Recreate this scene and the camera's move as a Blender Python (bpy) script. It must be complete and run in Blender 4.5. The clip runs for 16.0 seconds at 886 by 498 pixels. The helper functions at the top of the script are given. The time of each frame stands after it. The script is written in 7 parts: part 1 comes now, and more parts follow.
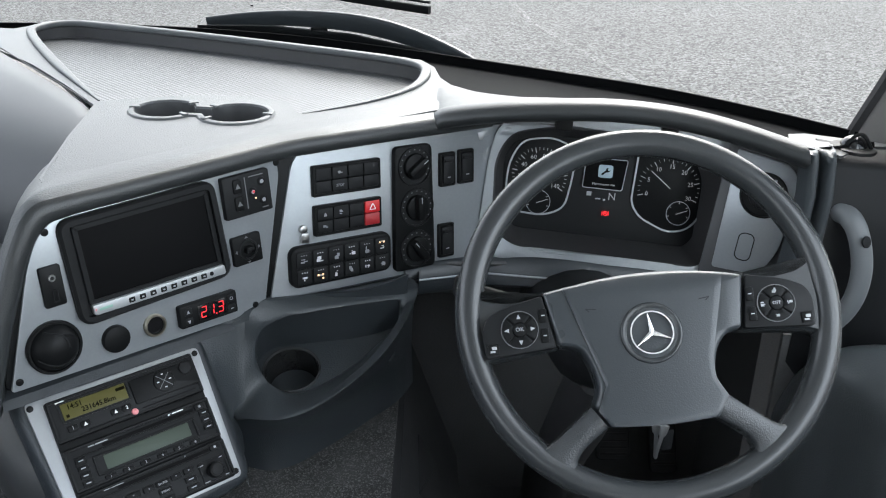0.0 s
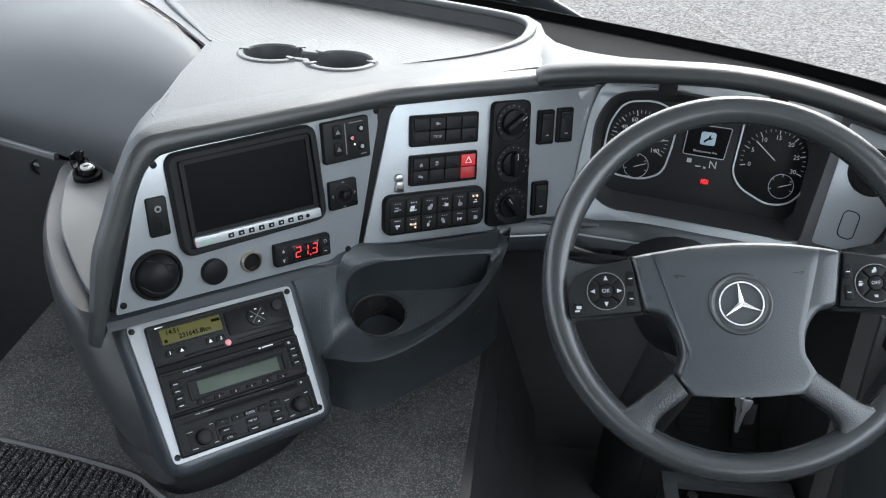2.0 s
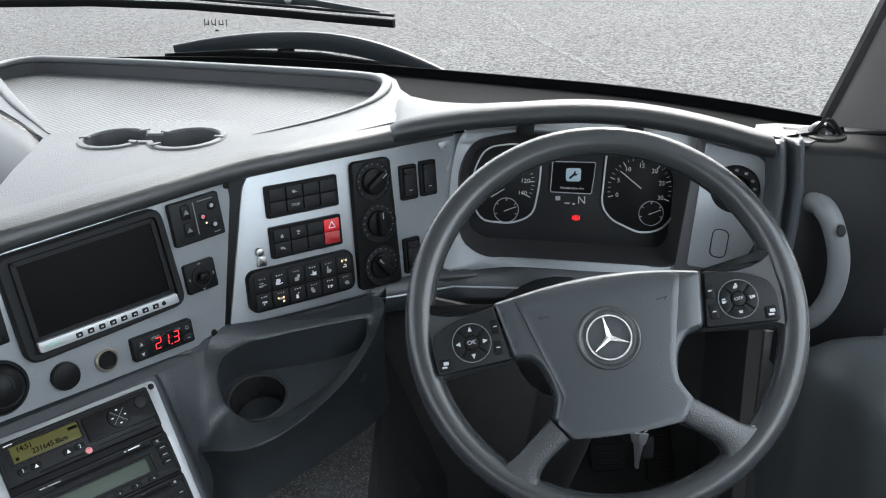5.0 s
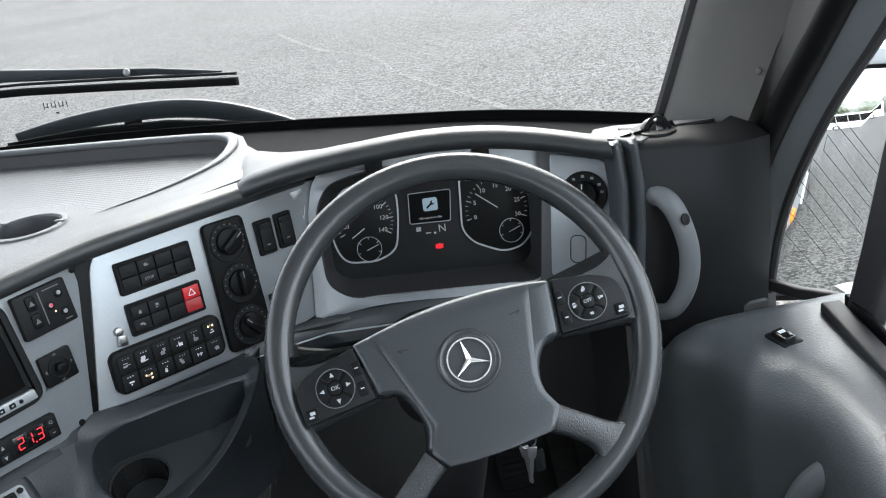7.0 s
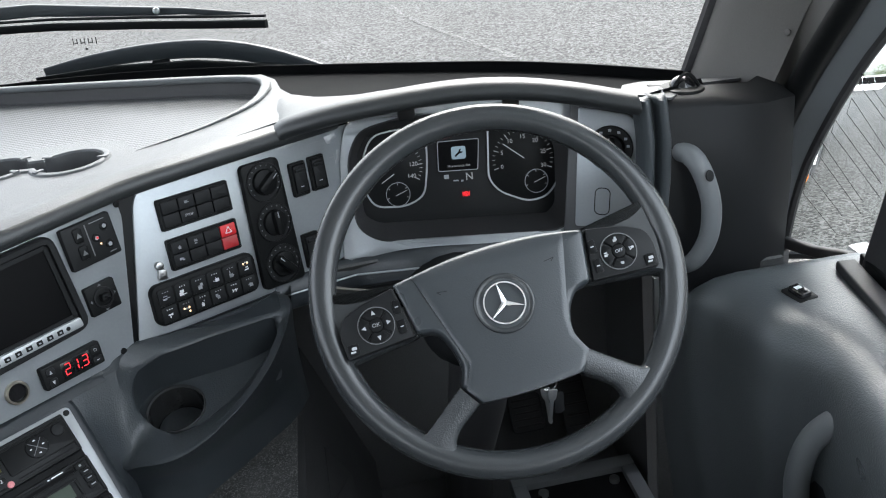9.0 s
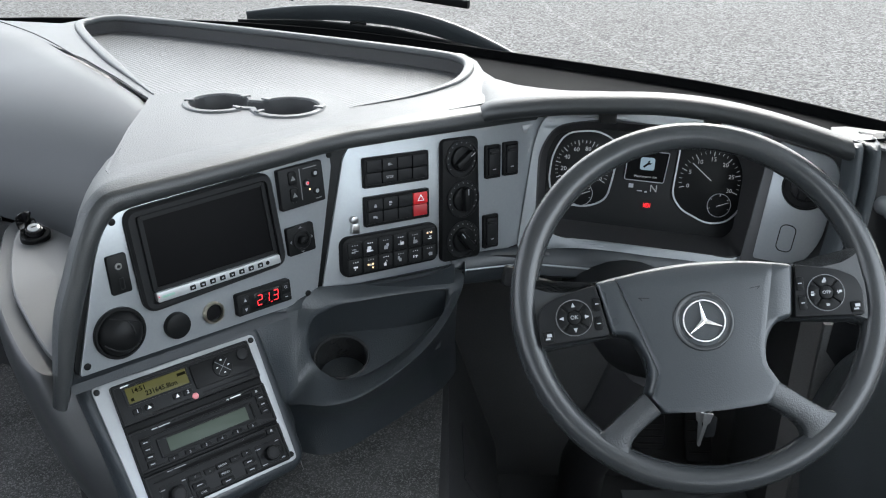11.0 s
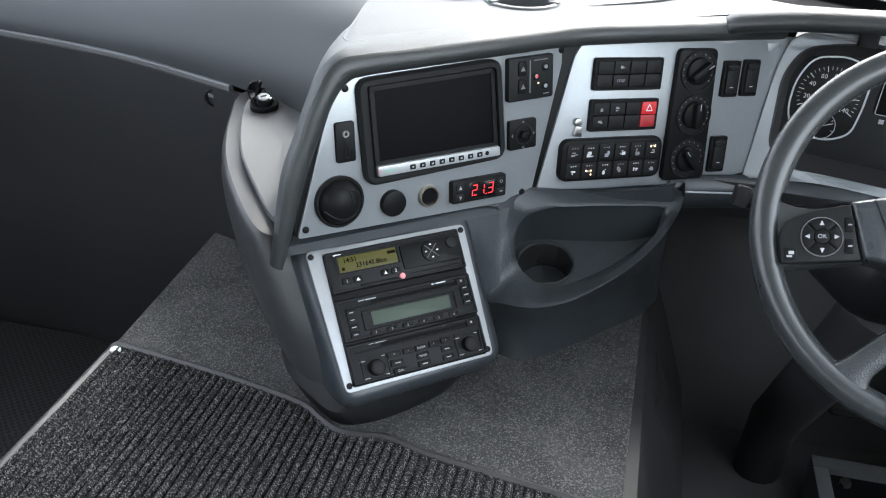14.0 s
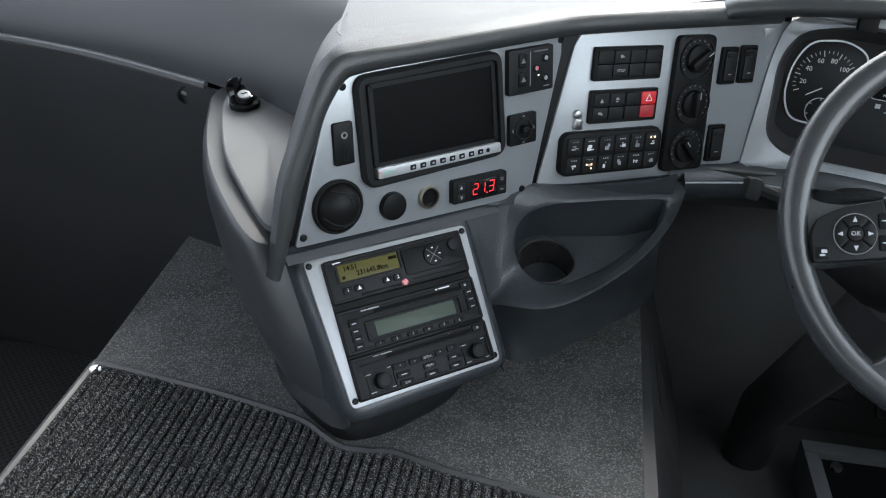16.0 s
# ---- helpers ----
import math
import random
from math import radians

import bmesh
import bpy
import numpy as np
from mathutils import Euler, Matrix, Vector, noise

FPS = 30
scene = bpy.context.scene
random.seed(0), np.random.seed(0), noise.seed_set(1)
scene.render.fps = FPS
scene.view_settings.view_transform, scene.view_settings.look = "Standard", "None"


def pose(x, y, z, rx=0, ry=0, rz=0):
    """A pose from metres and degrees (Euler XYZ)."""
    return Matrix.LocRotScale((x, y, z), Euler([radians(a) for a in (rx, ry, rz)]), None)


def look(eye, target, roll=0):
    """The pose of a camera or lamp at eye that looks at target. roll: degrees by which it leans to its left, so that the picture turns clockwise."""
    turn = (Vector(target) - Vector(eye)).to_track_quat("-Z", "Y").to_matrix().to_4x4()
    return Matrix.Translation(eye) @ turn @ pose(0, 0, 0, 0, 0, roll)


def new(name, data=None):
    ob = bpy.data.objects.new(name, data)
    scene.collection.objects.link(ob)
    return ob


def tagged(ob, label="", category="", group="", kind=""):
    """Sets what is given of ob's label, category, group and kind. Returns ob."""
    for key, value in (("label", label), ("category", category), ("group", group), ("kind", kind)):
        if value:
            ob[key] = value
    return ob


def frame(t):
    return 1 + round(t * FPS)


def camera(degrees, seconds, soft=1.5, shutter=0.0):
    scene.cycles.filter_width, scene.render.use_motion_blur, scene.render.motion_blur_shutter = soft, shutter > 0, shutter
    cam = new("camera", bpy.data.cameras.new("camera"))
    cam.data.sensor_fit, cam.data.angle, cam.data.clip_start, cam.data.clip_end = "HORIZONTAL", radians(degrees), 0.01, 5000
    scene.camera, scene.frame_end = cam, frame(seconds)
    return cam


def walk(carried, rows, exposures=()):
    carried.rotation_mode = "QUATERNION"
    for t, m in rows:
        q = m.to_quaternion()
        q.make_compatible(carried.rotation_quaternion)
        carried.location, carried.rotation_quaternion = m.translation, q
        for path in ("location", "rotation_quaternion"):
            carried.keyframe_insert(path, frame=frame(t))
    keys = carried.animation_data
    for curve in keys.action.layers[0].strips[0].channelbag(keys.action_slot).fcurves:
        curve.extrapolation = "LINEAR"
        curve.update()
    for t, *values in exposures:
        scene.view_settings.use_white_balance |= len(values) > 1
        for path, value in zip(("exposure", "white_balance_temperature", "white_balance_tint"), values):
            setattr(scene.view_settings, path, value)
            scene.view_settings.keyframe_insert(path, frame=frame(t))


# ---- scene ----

from mathutils import geometry

# ---------- camera ----------
cam = camera(51.3, 16.0, soft=1.1)
walk(cam, [
    (0, pose(-0.0721, -0.1147, -0.0194, 65.502, -1.127, -0.736)),
    (0.5, pose(-0.0853, -0.1281, -0.0285, 64.457, -2.308, 2.698)),
    (1, pose(-0.0824, -0.1265, -0.0285, 64.199, -1.765, 5.220)),
    (1.5, pose(-0.0834, -0.1328, -0.0260, 63.425, -2.378, 5.966)),
    (2, pose(-0.0671, -0.1252, -0.0214, 62.752, -2.076, 6.209)),
    (2.5, pose(-0.0575, -0.1216, -0.0196, 63.232, -1.427, 6.180)),
    (3, pose(-0.0396, -0.1193, -0.0162, 63.604, 0.295, 5.763)),
    (3.5, pose(-0.0182, -0.1101, -0.0182, 64.989, 1.953, 4.502)),
    (4, pose(-0.0013, -0.1045, -0.0244, 65.095, 2.631, 1.787)),
    (4.5, pose(0.0091, -0.0880, -0.0447, 66.139, 2.922, 0.772)),
    (5, pose(0.0058, -0.0800, -0.0426, 66.586, 2.336, -1.320)),
    (7.5, pose(0.0772, -0.0922, -0.0498, 68.221, 9.030, -10.985)),
    (8, pose(0.0636, -0.1038, -0.0463, 66.290, 8.928, -10.847)),
    (10.5, pose(-0.0766, -0.1381, -0.0081, 65.090, 0.552, -3.351)),
    (11, pose(-0.1180, -0.1437, -0.0106, 65.033, -0.809, 0.344)),
    (11.5, pose(-0.1399, -0.1324, -0.0294, 66.132, -1.542, 3.972)),
    (12, pose(-0.1556, -0.1245, -0.0512, 64.883, -3.217, 6.323)),
    (12.5, pose(-0.1538, -0.1188, -0.0671, 63.559, -3.307, 6.878)),
    (13, pose(-0.1670, -0.1217, -0.0842, 61.730, -2.996, 8.855)),
    (13.5, pose(-0.1777, -0.1366, -0.0992, 61.895, -2.366, 11.015)),
    (14, pose(-0.1814, -0.1455, -0.0997, 61.759, -2.441, 12.859)),
    (14.5, pose(-0.2304, -0.1176, -0.1335, 61.646, -2.967, 15.081)),
    (15, pose(-0.2720, -0.0904, -0.1410, 61.266, -3.034, 15.049)),
    (15.5, pose(-0.2869, -0.0800, -0.1251, 60.999, -3.415, 11.527)),
    (16, pose(-0.2726, -0.0937, -0.1050, 60.691, -2.606, 8.922)),
], exposures=[(0.0, 2.65), (1.5, 2.80), (5.0, 2.65), (7.5, 2.70), (10.5, 2.65), (12.5, 2.85), (13.5, 2.82), (14.0, 3.00), (14.5, 3.35), (15.0, 3.27), (15.5, 3.15), (16.0, 2.63)])

# ---------- light ----------
world = bpy.data.worlds.new("world")
scene.world = world
world.use_nodes = True
wn = world.node_tree
sky = wn.nodes.new("ShaderNodeTexSky")
sky.sky_type = "NISHITA"
sky.sun_disc = False
sky.sun_elevation = radians(48)
sky.sun_rotation = radians(15)
sky.air_density, sky.dust_density, sky.ozone_density = 1.0, 4.0, 1.0
hsv = wn.nodes.new("ShaderNodeHueSaturation")
hsv.inputs["Saturation"].default_value = 0.4
wn.links.new(sky.outputs[0], hsv.inputs["Color"])
wn.links.new(hsv.outputs[0], wn.nodes["Background"].inputs[0])
wn.nodes["Background"].inputs[1].default_value = 0.15

sun_data = bpy.data.lights.new("sun", "SUN")
sun_data.energy, sun_data.angle, sun_data.color = 0.7, radians(20), (1.0, 0.97, 0.93)
sun = new("sun", sun_data)
sun.matrix_world = look((0, 0, 5), (-0.16, -0.6, 4.2))



def window_light(name, x, y, z, long, high, inward, watts):
    """An area lamp added in a side window's opening, on top of the sky light there."""
    d = bpy.data.lights.new(name, "AREA")
    d.shape, d.size, d.size_y, d.energy, d.color = "RECTANGLE", long, high, watts, (0.84, 0.945, 1.0)
    ob = new(name, d)
    ob.matrix_world = look((x, y, z), (x + inward, y, z))


window_light("driver_window_light", 0.86, 0.0, 0.12, 1.66, 1.15, -1, 3.1)
window_light("saloon_window_light", 0.82, -3.6, 0.42, 4.6, 0.62, -1, 1.5)
window_light("entrance_window_light", -1.84, 0.1, 0.36, 2.2, 0.7, 1, 0.75)
window_light("saloon_window_light", -1.84, -3.6, 0.42, 4.6, 0.62, 1, 1.6)

# ---------- materials ----------
def material(name, colour, rough=0.5, metal=0.0, vary=0.12, grain=400.0, bump=0.15, depth=0.0004, blotch=6.0, rough_vary=0.08, spec=0.5):
    """A painted, moulded or woven surface: two scales of colour variation, fine relief."""
    m = bpy.data.materials.new(name)
    m.use_nodes = True
    nt = m.node_tree
    bsdf = nt.nodes["Principled BSDF"]
    co = nt.nodes.new("ShaderNodeTexCoord")
    fine = nt.nodes.new("ShaderNodeTexNoise")
    fine.inputs["Scale"].default_value, fine.inputs["Detail"].default_value = grain, 3.0
    big = nt.nodes.new("ShaderNodeTexNoise")
    big.inputs["Scale"].default_value, big.inputs["Detail"].default_value = blotch, 4.0
    for n in (fine, big):
        nt.links.new(co.outputs["Object"], n.inputs["Vector"])
    mix = nt.nodes.new("ShaderNodeMath")
    mix.operation = "MULTIPLY_ADD"
    mix.inputs[1].default_value = 0.5
    nt.links.new(fine.outputs["Fac"], mix.inputs[0])
    half = nt.nodes.new("ShaderNodeMath")
    half.operation = "MULTIPLY"
    half.inputs[1].default_value = 0.5
    nt.links.new(big.outputs["Fac"], half.inputs[0])
    nt.links.new(half.outputs[0], mix.inputs[2])
    ramp = nt.nodes.new("ShaderNodeValToRGB")
    lo = [c * (1 - vary * 2) for c in colour]
    hi = [min(1, c * (1 + vary * 2)) for c in colour]
    ramp.color_ramp.elements[0].position, ramp.color_ramp.elements[1].position = 0.25, 0.75
    ramp.color_ramp.elements[0].color, ramp.color_ramp.elements[1].color = (*lo, 1), (*hi, 1)
    nt.links.new(mix.outputs[0], ramp.inputs["Fac"])
    nt.links.new(ramp.outputs["Color"], bsdf.inputs["Base Color"])
    rr = nt.nodes.new("ShaderNodeMapRange")
    rr.inputs["To Min"].default_value, rr.inputs["To Max"].default_value = max(0, rough - rough_vary), min(1, rough + rough_vary)
    nt.links.new(big.outputs["Fac"], rr.inputs["Value"])
    nt.links.new(rr.outputs[0], bsdf.inputs["Roughness"])
    bsdf.inputs["Metallic"].default_value = metal
    bsdf.inputs["Specular IOR Level"].default_value = spec
    if bump:
        b = nt.nodes.new("ShaderNodeBump")
        b.inputs["Strength"].default_value, b.inputs["Distance"].default_value = bump, depth
        nt.links.new(fine.outputs["Fac"], b.inputs["Height"])
        nt.links.new(b.outputs["Normal"], bsdf.inputs["Normal"])
    return m


def glow(name, colour, strength):
    m = bpy.data.materials.new(name)
    m.use_nodes = True
    b = m.node_tree.nodes["Principled BSDF"]
    b.inputs["Base Color"].default_value = (*[c * 0.3 for c in colour], 1)
    b.inputs["Emission Color"].default_value = (*colour, 1)
    b.inputs["Emission Strength"].default_value = strength
    return m


def glass(name, tint=(0.9, 0.95, 0.95)):
    m = bpy.data.materials.new(name)
    m.use_nodes = True
    nt = m.node_tree
    out = nt.nodes["Material Output"]
    tr = nt.nodes.new("ShaderNodeBsdfTransparent")
    tr.inputs["Color"].default_value = (*tint, 1)
    gl = nt.nodes.new("ShaderNodeBsdfGlossy")
    gl.inputs["Roughness"].default_value = 0.02
    lw = nt.nodes.new("ShaderNodeLayerWeight")
    lw.inputs["Blend"].default_value = 0.5
    pw = nt.nodes.new("ShaderNodeMath")
    pw.operation = "POWER"
    pw.inputs[1].default_value = 4.5
    nt.links.new(lw.outputs["Facing"], pw.inputs[0])
    fr = nt.nodes.new("ShaderNodeMath")
    fr.operation = "MULTIPLY_ADD"
    fr.inputs[1].default_value, fr.inputs[2].default_value = 0.7, 0.035
    nt.links.new(pw.outputs[0], fr.inputs[0])
    mx = nt.nodes.new("ShaderNodeMixShader")
    nt.links.new(fr.outputs[0], mx.inputs[0])
    nt.links.new(tr.outputs[0], mx.inputs[1])
    nt.links.new(gl.outputs[0], mx.inputs[2])
    nt.links.new(mx.outputs[0], out.inputs["Surface"])
    return m


M_PAD = material("padded_visor_plastic", (0.046, 0.048, 0.051), 0.42, vary=0.08, grain=520, bump=0.5)
M_BOLSTER = material("grey_side_plastic", (0.042, 0.0455, 0.049), 0.42, vary=0.06, grain=700, bump=0.3, spec=0.3)
M_SILVER = material("silver_painted_panel", (0.320, 0.342, 0.360), 0.33, 0.40, vary=0.03, grain=250, bump=0.05, blotch=9)
M_BRUSHED = material("pale_metal_plate", (0.36, 0.375, 0.39), 0.36, 0.35, vary=0.03, grain=300, bump=0.05)
M_BLACK = material("black_plastic", (0.0075, 0.008, 0.0085), 0.42, vary=0.15, grain=900, bump=0.2, spec=0.12)
M_DARK = material("dark_plastic", (0.0125, 0.0132, 0.0142), 0.48, vary=0.12, grain=800, bump=0.25, spec=0.15)
M_GLOSSBLACK = material("gloss_black", (0.008, 0.008, 0.009), 0.12, vary=0.1, bump=0.0)
M_SCREEN = material("dark_screen", (0.0045, 0.0045, 0.005), 0.6, vary=0.1, bump=0.0, spec=0.06)
M_CHROME = material("chrome", (0.86, 0.87, 0.88), 0.24, 1.0, vary=0.02, bump=0.0, rough_vary=0.03)
M_KEY = material("worn_key_metal", (0.50, 0.51, 0.52), 0.32, 0.9, vary=0.1, bump=0.0)
M_STEEL = material("worn_steel", (0.45, 0.45, 0.45), 0.3, 1.0, vary=0.1, bump=0.1)
M_BRASS = material("brass_ring", (0.36, 0.335, 0.28), 0.35, 1.0, vary=0.1, bump=0.0)
M_KEYPRINT = material("pale_key_print", (0.42, 0.43, 0.45), 0.5, vary=0.02, bump=0.0)
M_WHITE = material("white_print", (0.75, 0.76, 0.78), 0.5, vary=0.02, bump=0.0)
M_GREYPRINT = material("grey_print", (0.32, 0.33, 0.35), 0.5, vary=0.03, bump=0.0)
M_DIMPRINT = material("dim_print", (0.14, 0.145, 0.15), 0.5, vary=0.03, bump=0.0)
M_RED = material("red_plastic", (0.62, 0.02, 0.025), 0.35, vary=0.06, bump=0.05)
M_REDDARK = material("dull_red_plastic", (0.36, 0.02, 0.025), 0.4, vary=0.06, bump=0.05)
M_LCD = material("olive_lcd", (0.085, 0.078, 0.022), 0.4, vary=0.04, bump=0.0, spec=0.15)
M_LCDGREY = material("grey_green_lcd", (0.062, 0.080, 0.064), 0.4, vary=0.03, bump=0.0, spec=0.15)
M_INK = material("lcd_ink", (0.006, 0.0055, 0.002), 0.7, vary=0.0, bump=0.0, spec=0.02)
M_SILL = material("matt_black_sill", (0.0052, 0.0054, 0.0058), 0.85, vary=0.2, grain=500, bump=0.1, spec=0.05)
# lid and flank are one grey plastic: lit and shaded colours of it
M_LID = material("lit_lid_plastic", (0.085, 0.088, 0.091), 0.40, vary=0.05, grain=520, bump=0.3)
M_FLANKSHADE = material("shaded_flank_plastic", (0.038, 0.040, 0.042), 0.40, vary=0.05, grain=520, bump=0.3)
M_PIPING = material("shiny_rubber_edging", (0.036, 0.037, 0.039), 0.46, vary=0.15, grain=200, bump=0.2)
M_STRIP = material("grey_edge_strip", (0.115, 0.118, 0.12), 0.45, vary=0.12, grain=200, bump=0.1)
M_ENTRY = material("dark_entrance_trim", (0.029, 0.030, 0.0315), 0.5, vary=0.12, grain=600, bump=0.3, spec=0.3)
M_RUBBER = material("black_rubber", (0.030, 0.030, 0.032), 0.55, vary=0.15, grain=300, bump=0.3)
M_LINING = material("foot_well_lining", (0.075, 0.0765, 0.078), 0.75, vary=0.15, grain=300, bump=0.4)
M_HANDLE = material("grey_handle_plastic", (0.125, 0.135, 0.142), 0.45, vary=0.06, grain=800, bump=0.2)
M_PILLAR = material("pillar_trim", (0.084, 0.079, 0.075), 0.55, vary=0.08, grain=500, bump=0.4)
M_CEIL = material("pale_lining", (0.82, 0.82, 0.80), 0.8, vary=0.06)
M_WHITEPAINT = material("white_coach_paint", (0.78, 0.79, 0.8), 0.25, vary=0.03, bump=0.0)
M_ORANGE = material("orange_lens", (0.85, 0.25, 0.02), 0.25, vary=0.05, bump=0.0)
M_LED = glow("red_led", (1.0, 0.03, 0.04), 0.24)
M_WARN = glow("red_warning_lamp", (1.0, 0.02, 0.03), 0.20)
M_AMBER = glow("warm_led", (1.0, 0.65, 0.35), 0.35)
M_ICON = glow("display_icon", (0.42, 0.58, 0.70), 0.055)
M_DIALWHITE = glow("dial_print", (0.75, 0.78, 0.8), 0.035)
M_GLASS = glass("clear_glass")
M_SCREENGLASS = glass("tinted_windscreen_glass", (0.66, 0.69, 0.70))


def grained(name, colour, rough, cell, depth, spec=0.5):
    """Moulded plastic with a leather-like grain of small raised cells."""
    m = material(name, colour, rough, vary=0.06, grain=500, bump=0.0, blotch=5, spec=spec)
    nt = m.node_tree
    bsdf = nt.nodes["Principled BSDF"]
    co = nt.nodes.new("ShaderNodeTexCoord")
    warp = nt.nodes.new("ShaderNodeTexNoise")
    warp.inputs["Scale"].default_value = 0.8 / cell
    nt.links.new(co.outputs["Object"], warp.inputs["Vector"])
    add = nt.nodes.new("ShaderNodeMix")
    add.data_type = "VECTOR"
    add.inputs[0].default_value = cell * 0.9
    nt.links.new(co.outputs["Object"], add.inputs[4])
    nt.links.new(warp.outputs["Color"], add.inputs[5])
    vor = nt.nodes.new("ShaderNodeTexVoronoi")
    vor.feature = "SMOOTH_F1"
    vor.inputs["Scale"].default_value = 1.0 / cell
    nt.links.new(add.outputs[1], vor.inputs["Vector"])
    b = nt.nodes.new("ShaderNodeBump")
    b.invert = True
    b.inputs["Strength"].default_value, b.inputs["Distance"].default_value = 0.8, depth
    nt.links.new(vor.outputs["Distance"], b.inputs["Height"])
    nt.links.new(b.outputs["Normal"], bsdf.inputs["Normal"])
    return m


def asphalt(name="asphalt", base=(0.076, 0.076, 0.075)):
    m = material(name, base, 0.85, vary=0.22, grain=75, bump=0.5, depth=0.010, blotch=0.35, spec=0.2)
    nt = m.node_tree
    bsdf = nt.nodes["Principled BSDF"]
    co = nt.nodes.new("ShaderNodeTexCoord")
    vor = nt.nodes.new("ShaderNodeTexVoronoi")
    vor.inputs["Scale"].default_value = 52.0
    nt.links.new(co.outputs["Object"], vor.inputs["Vector"])
    ramp = nt.nodes.new("ShaderNodeValToRGB")
    ramp.color_ramp.elements[0].position, ramp.color_ramp.elements[1].position = 0.1, 0.9
    ramp.color_ramp.elements[0].color = (0.42, 0.42, 0.42, 1)
    ramp.color_ramp.elements[1].color = (1.80, 1.80, 1.78, 1)
    sep = nt.nodes.new("ShaderNodeSeparateColor")
    nt.links.new(vor.outputs["Color"], sep.inputs[0])
    nt.links.new(sep.outputs[0], ramp.inputs["Fac"])
    mul = nt.nodes.new("ShaderNodeMix")
    mul.data_type, mul.blend_type = "RGBA", "MULTIPLY"
    mul.inputs[0].default_value = 1.0
    old = bsdf.inputs["Base Color"].links[0].from_socket
    nt.links.new(old, mul.inputs[6])
    nt.links.new(ramp.outputs["Color"], mul.inputs[7])
    nt.links.new(mul.outputs[2], bsdf.inputs["Base Color"])
    return m


def carpet(name, dark, light, scale):
    m = material(name, dark, 0.95, vary=0.3, grain=scale, bump=1.0, depth=0.003, blotch=12, spec=0.1)
    nt = m.node_tree
    bsdf = nt.nodes["Principled BSDF"]
    co = nt.nodes.new("ShaderNodeTexCoord")
    vor = nt.nodes.new("ShaderNodeTexVoronoi")
    vor.inputs["Scale"].default_value = scale * 1.2
    nt.links.new(co.outputs["Object"], vor.inputs["Vector"])
    sep = nt.nodes.new("ShaderNodeSeparateColor")
    nt.links.new(vor.outputs["Color"], sep.inputs[0])
    ramp = nt.nodes.new("ShaderNodeValToRGB")
    ramp.color_ramp.elements[0].position, ramp.color_ramp.elements[1].position = 0.62, 1.0
    ramp.color_ramp.elements[0].color, ramp.color_ramp.elements[1].color = (0, 0, 0, 1), (0.8, 0.8, 0.8, 1)
    nt.links.new(sep.outputs[1], ramp.inputs["Fac"])
    mx = nt.nodes.new("ShaderNodeMix")
    mx.data_type = "RGBA"
    old = bsdf.inputs["Base Color"].links[0].from_socket
    nt.links.new(ramp.outputs["Color"], mx.inputs[0])
    nt.links.new(old, mx.inputs[6])
    mx.inputs[7].default_value = (*light, 1)
    nt.links.new(mx.outputs[2], bsdf.inputs["Base Color"])
    return m


def meshed(name, base, dot, pitch, rough, depth):
    """Smooth plastic or rubber with a fine grid of dimples, their shade put into the dot colour."""
    m = material(name, base, rough, vary=0.10, grain=60, bump=0.0, blotch=4, spec=0.25)
    nt = m.node_tree
    bsdf = nt.nodes["Principled BSDF"]
    co = nt.nodes.new("ShaderNodeTexCoord")
    sep = nt.nodes.new("ShaderNodeSeparateXYZ")
    nt.links.new(co.outputs["Object"], sep.inputs[0])
    waves = []
    for op in ("ADD", "SUBTRACT"):
        d = nt.nodes.new("ShaderNodeMath")
        d.operation = op
        nt.links.new(sep.outputs["X"], d.inputs[0])
        nt.links.new(sep.outputs["Y"], d.inputs[1])
        a = nt.nodes.new("ShaderNodeMath")
        a.operation = "MULTIPLY"
        a.inputs[1].default_value = 2 * math.pi / (pitch * 1.414)
        nt.links.new(d.outputs[0], a.inputs[0])
        w = nt.nodes.new("ShaderNodeMath")
        w.operation = "SINE"
        nt.links.new(a.outputs[0], w.inputs[0])
        waves.append(w)
    p = nt.nodes.new("ShaderNodeMath")
    p.operation = "ADD"
    nt.links.new(waves[0].outputs[0], p.inputs[0])
    nt.links.new(waves[1].outputs[0], p.inputs[1])
    hole = nt.nodes.new("ShaderNodeMapRange")
    hole.inputs["From Min"].default_value, hole.inputs["From Max"].default_value = -0.2, 1.2
    hole.inputs["To Min"].default_value, hole.inputs["To Max"].default_value = 0.0, 1.0
    nt.links.new(p.outputs[0], hole.inputs["Value"])
    mx = nt.nodes.new("ShaderNodeMix")
    mx.data_type = "RGBA"
    old = bsdf.inputs["Base Color"].links[0].from_socket
    nt.links.new(hole.outputs[0], mx.inputs[0])
    nt.links.new(old, mx.inputs[6])
    mx.inputs[7].default_value = (*dot, 1)
    nt.links.new(mx.outputs[2], bsdf.inputs["Base Color"])
    b = nt.nodes.new("ShaderNodeBump")
    b.inputs["Strength"].default_value, b.inputs["Distance"].default_value = 0.35, depth
    b.invert = True
    nt.links.new(hole.outputs[0], b.inputs["Height"])
    nt.links.new(b.outputs["Normal"], bsdf.inputs["Normal"])
    return m


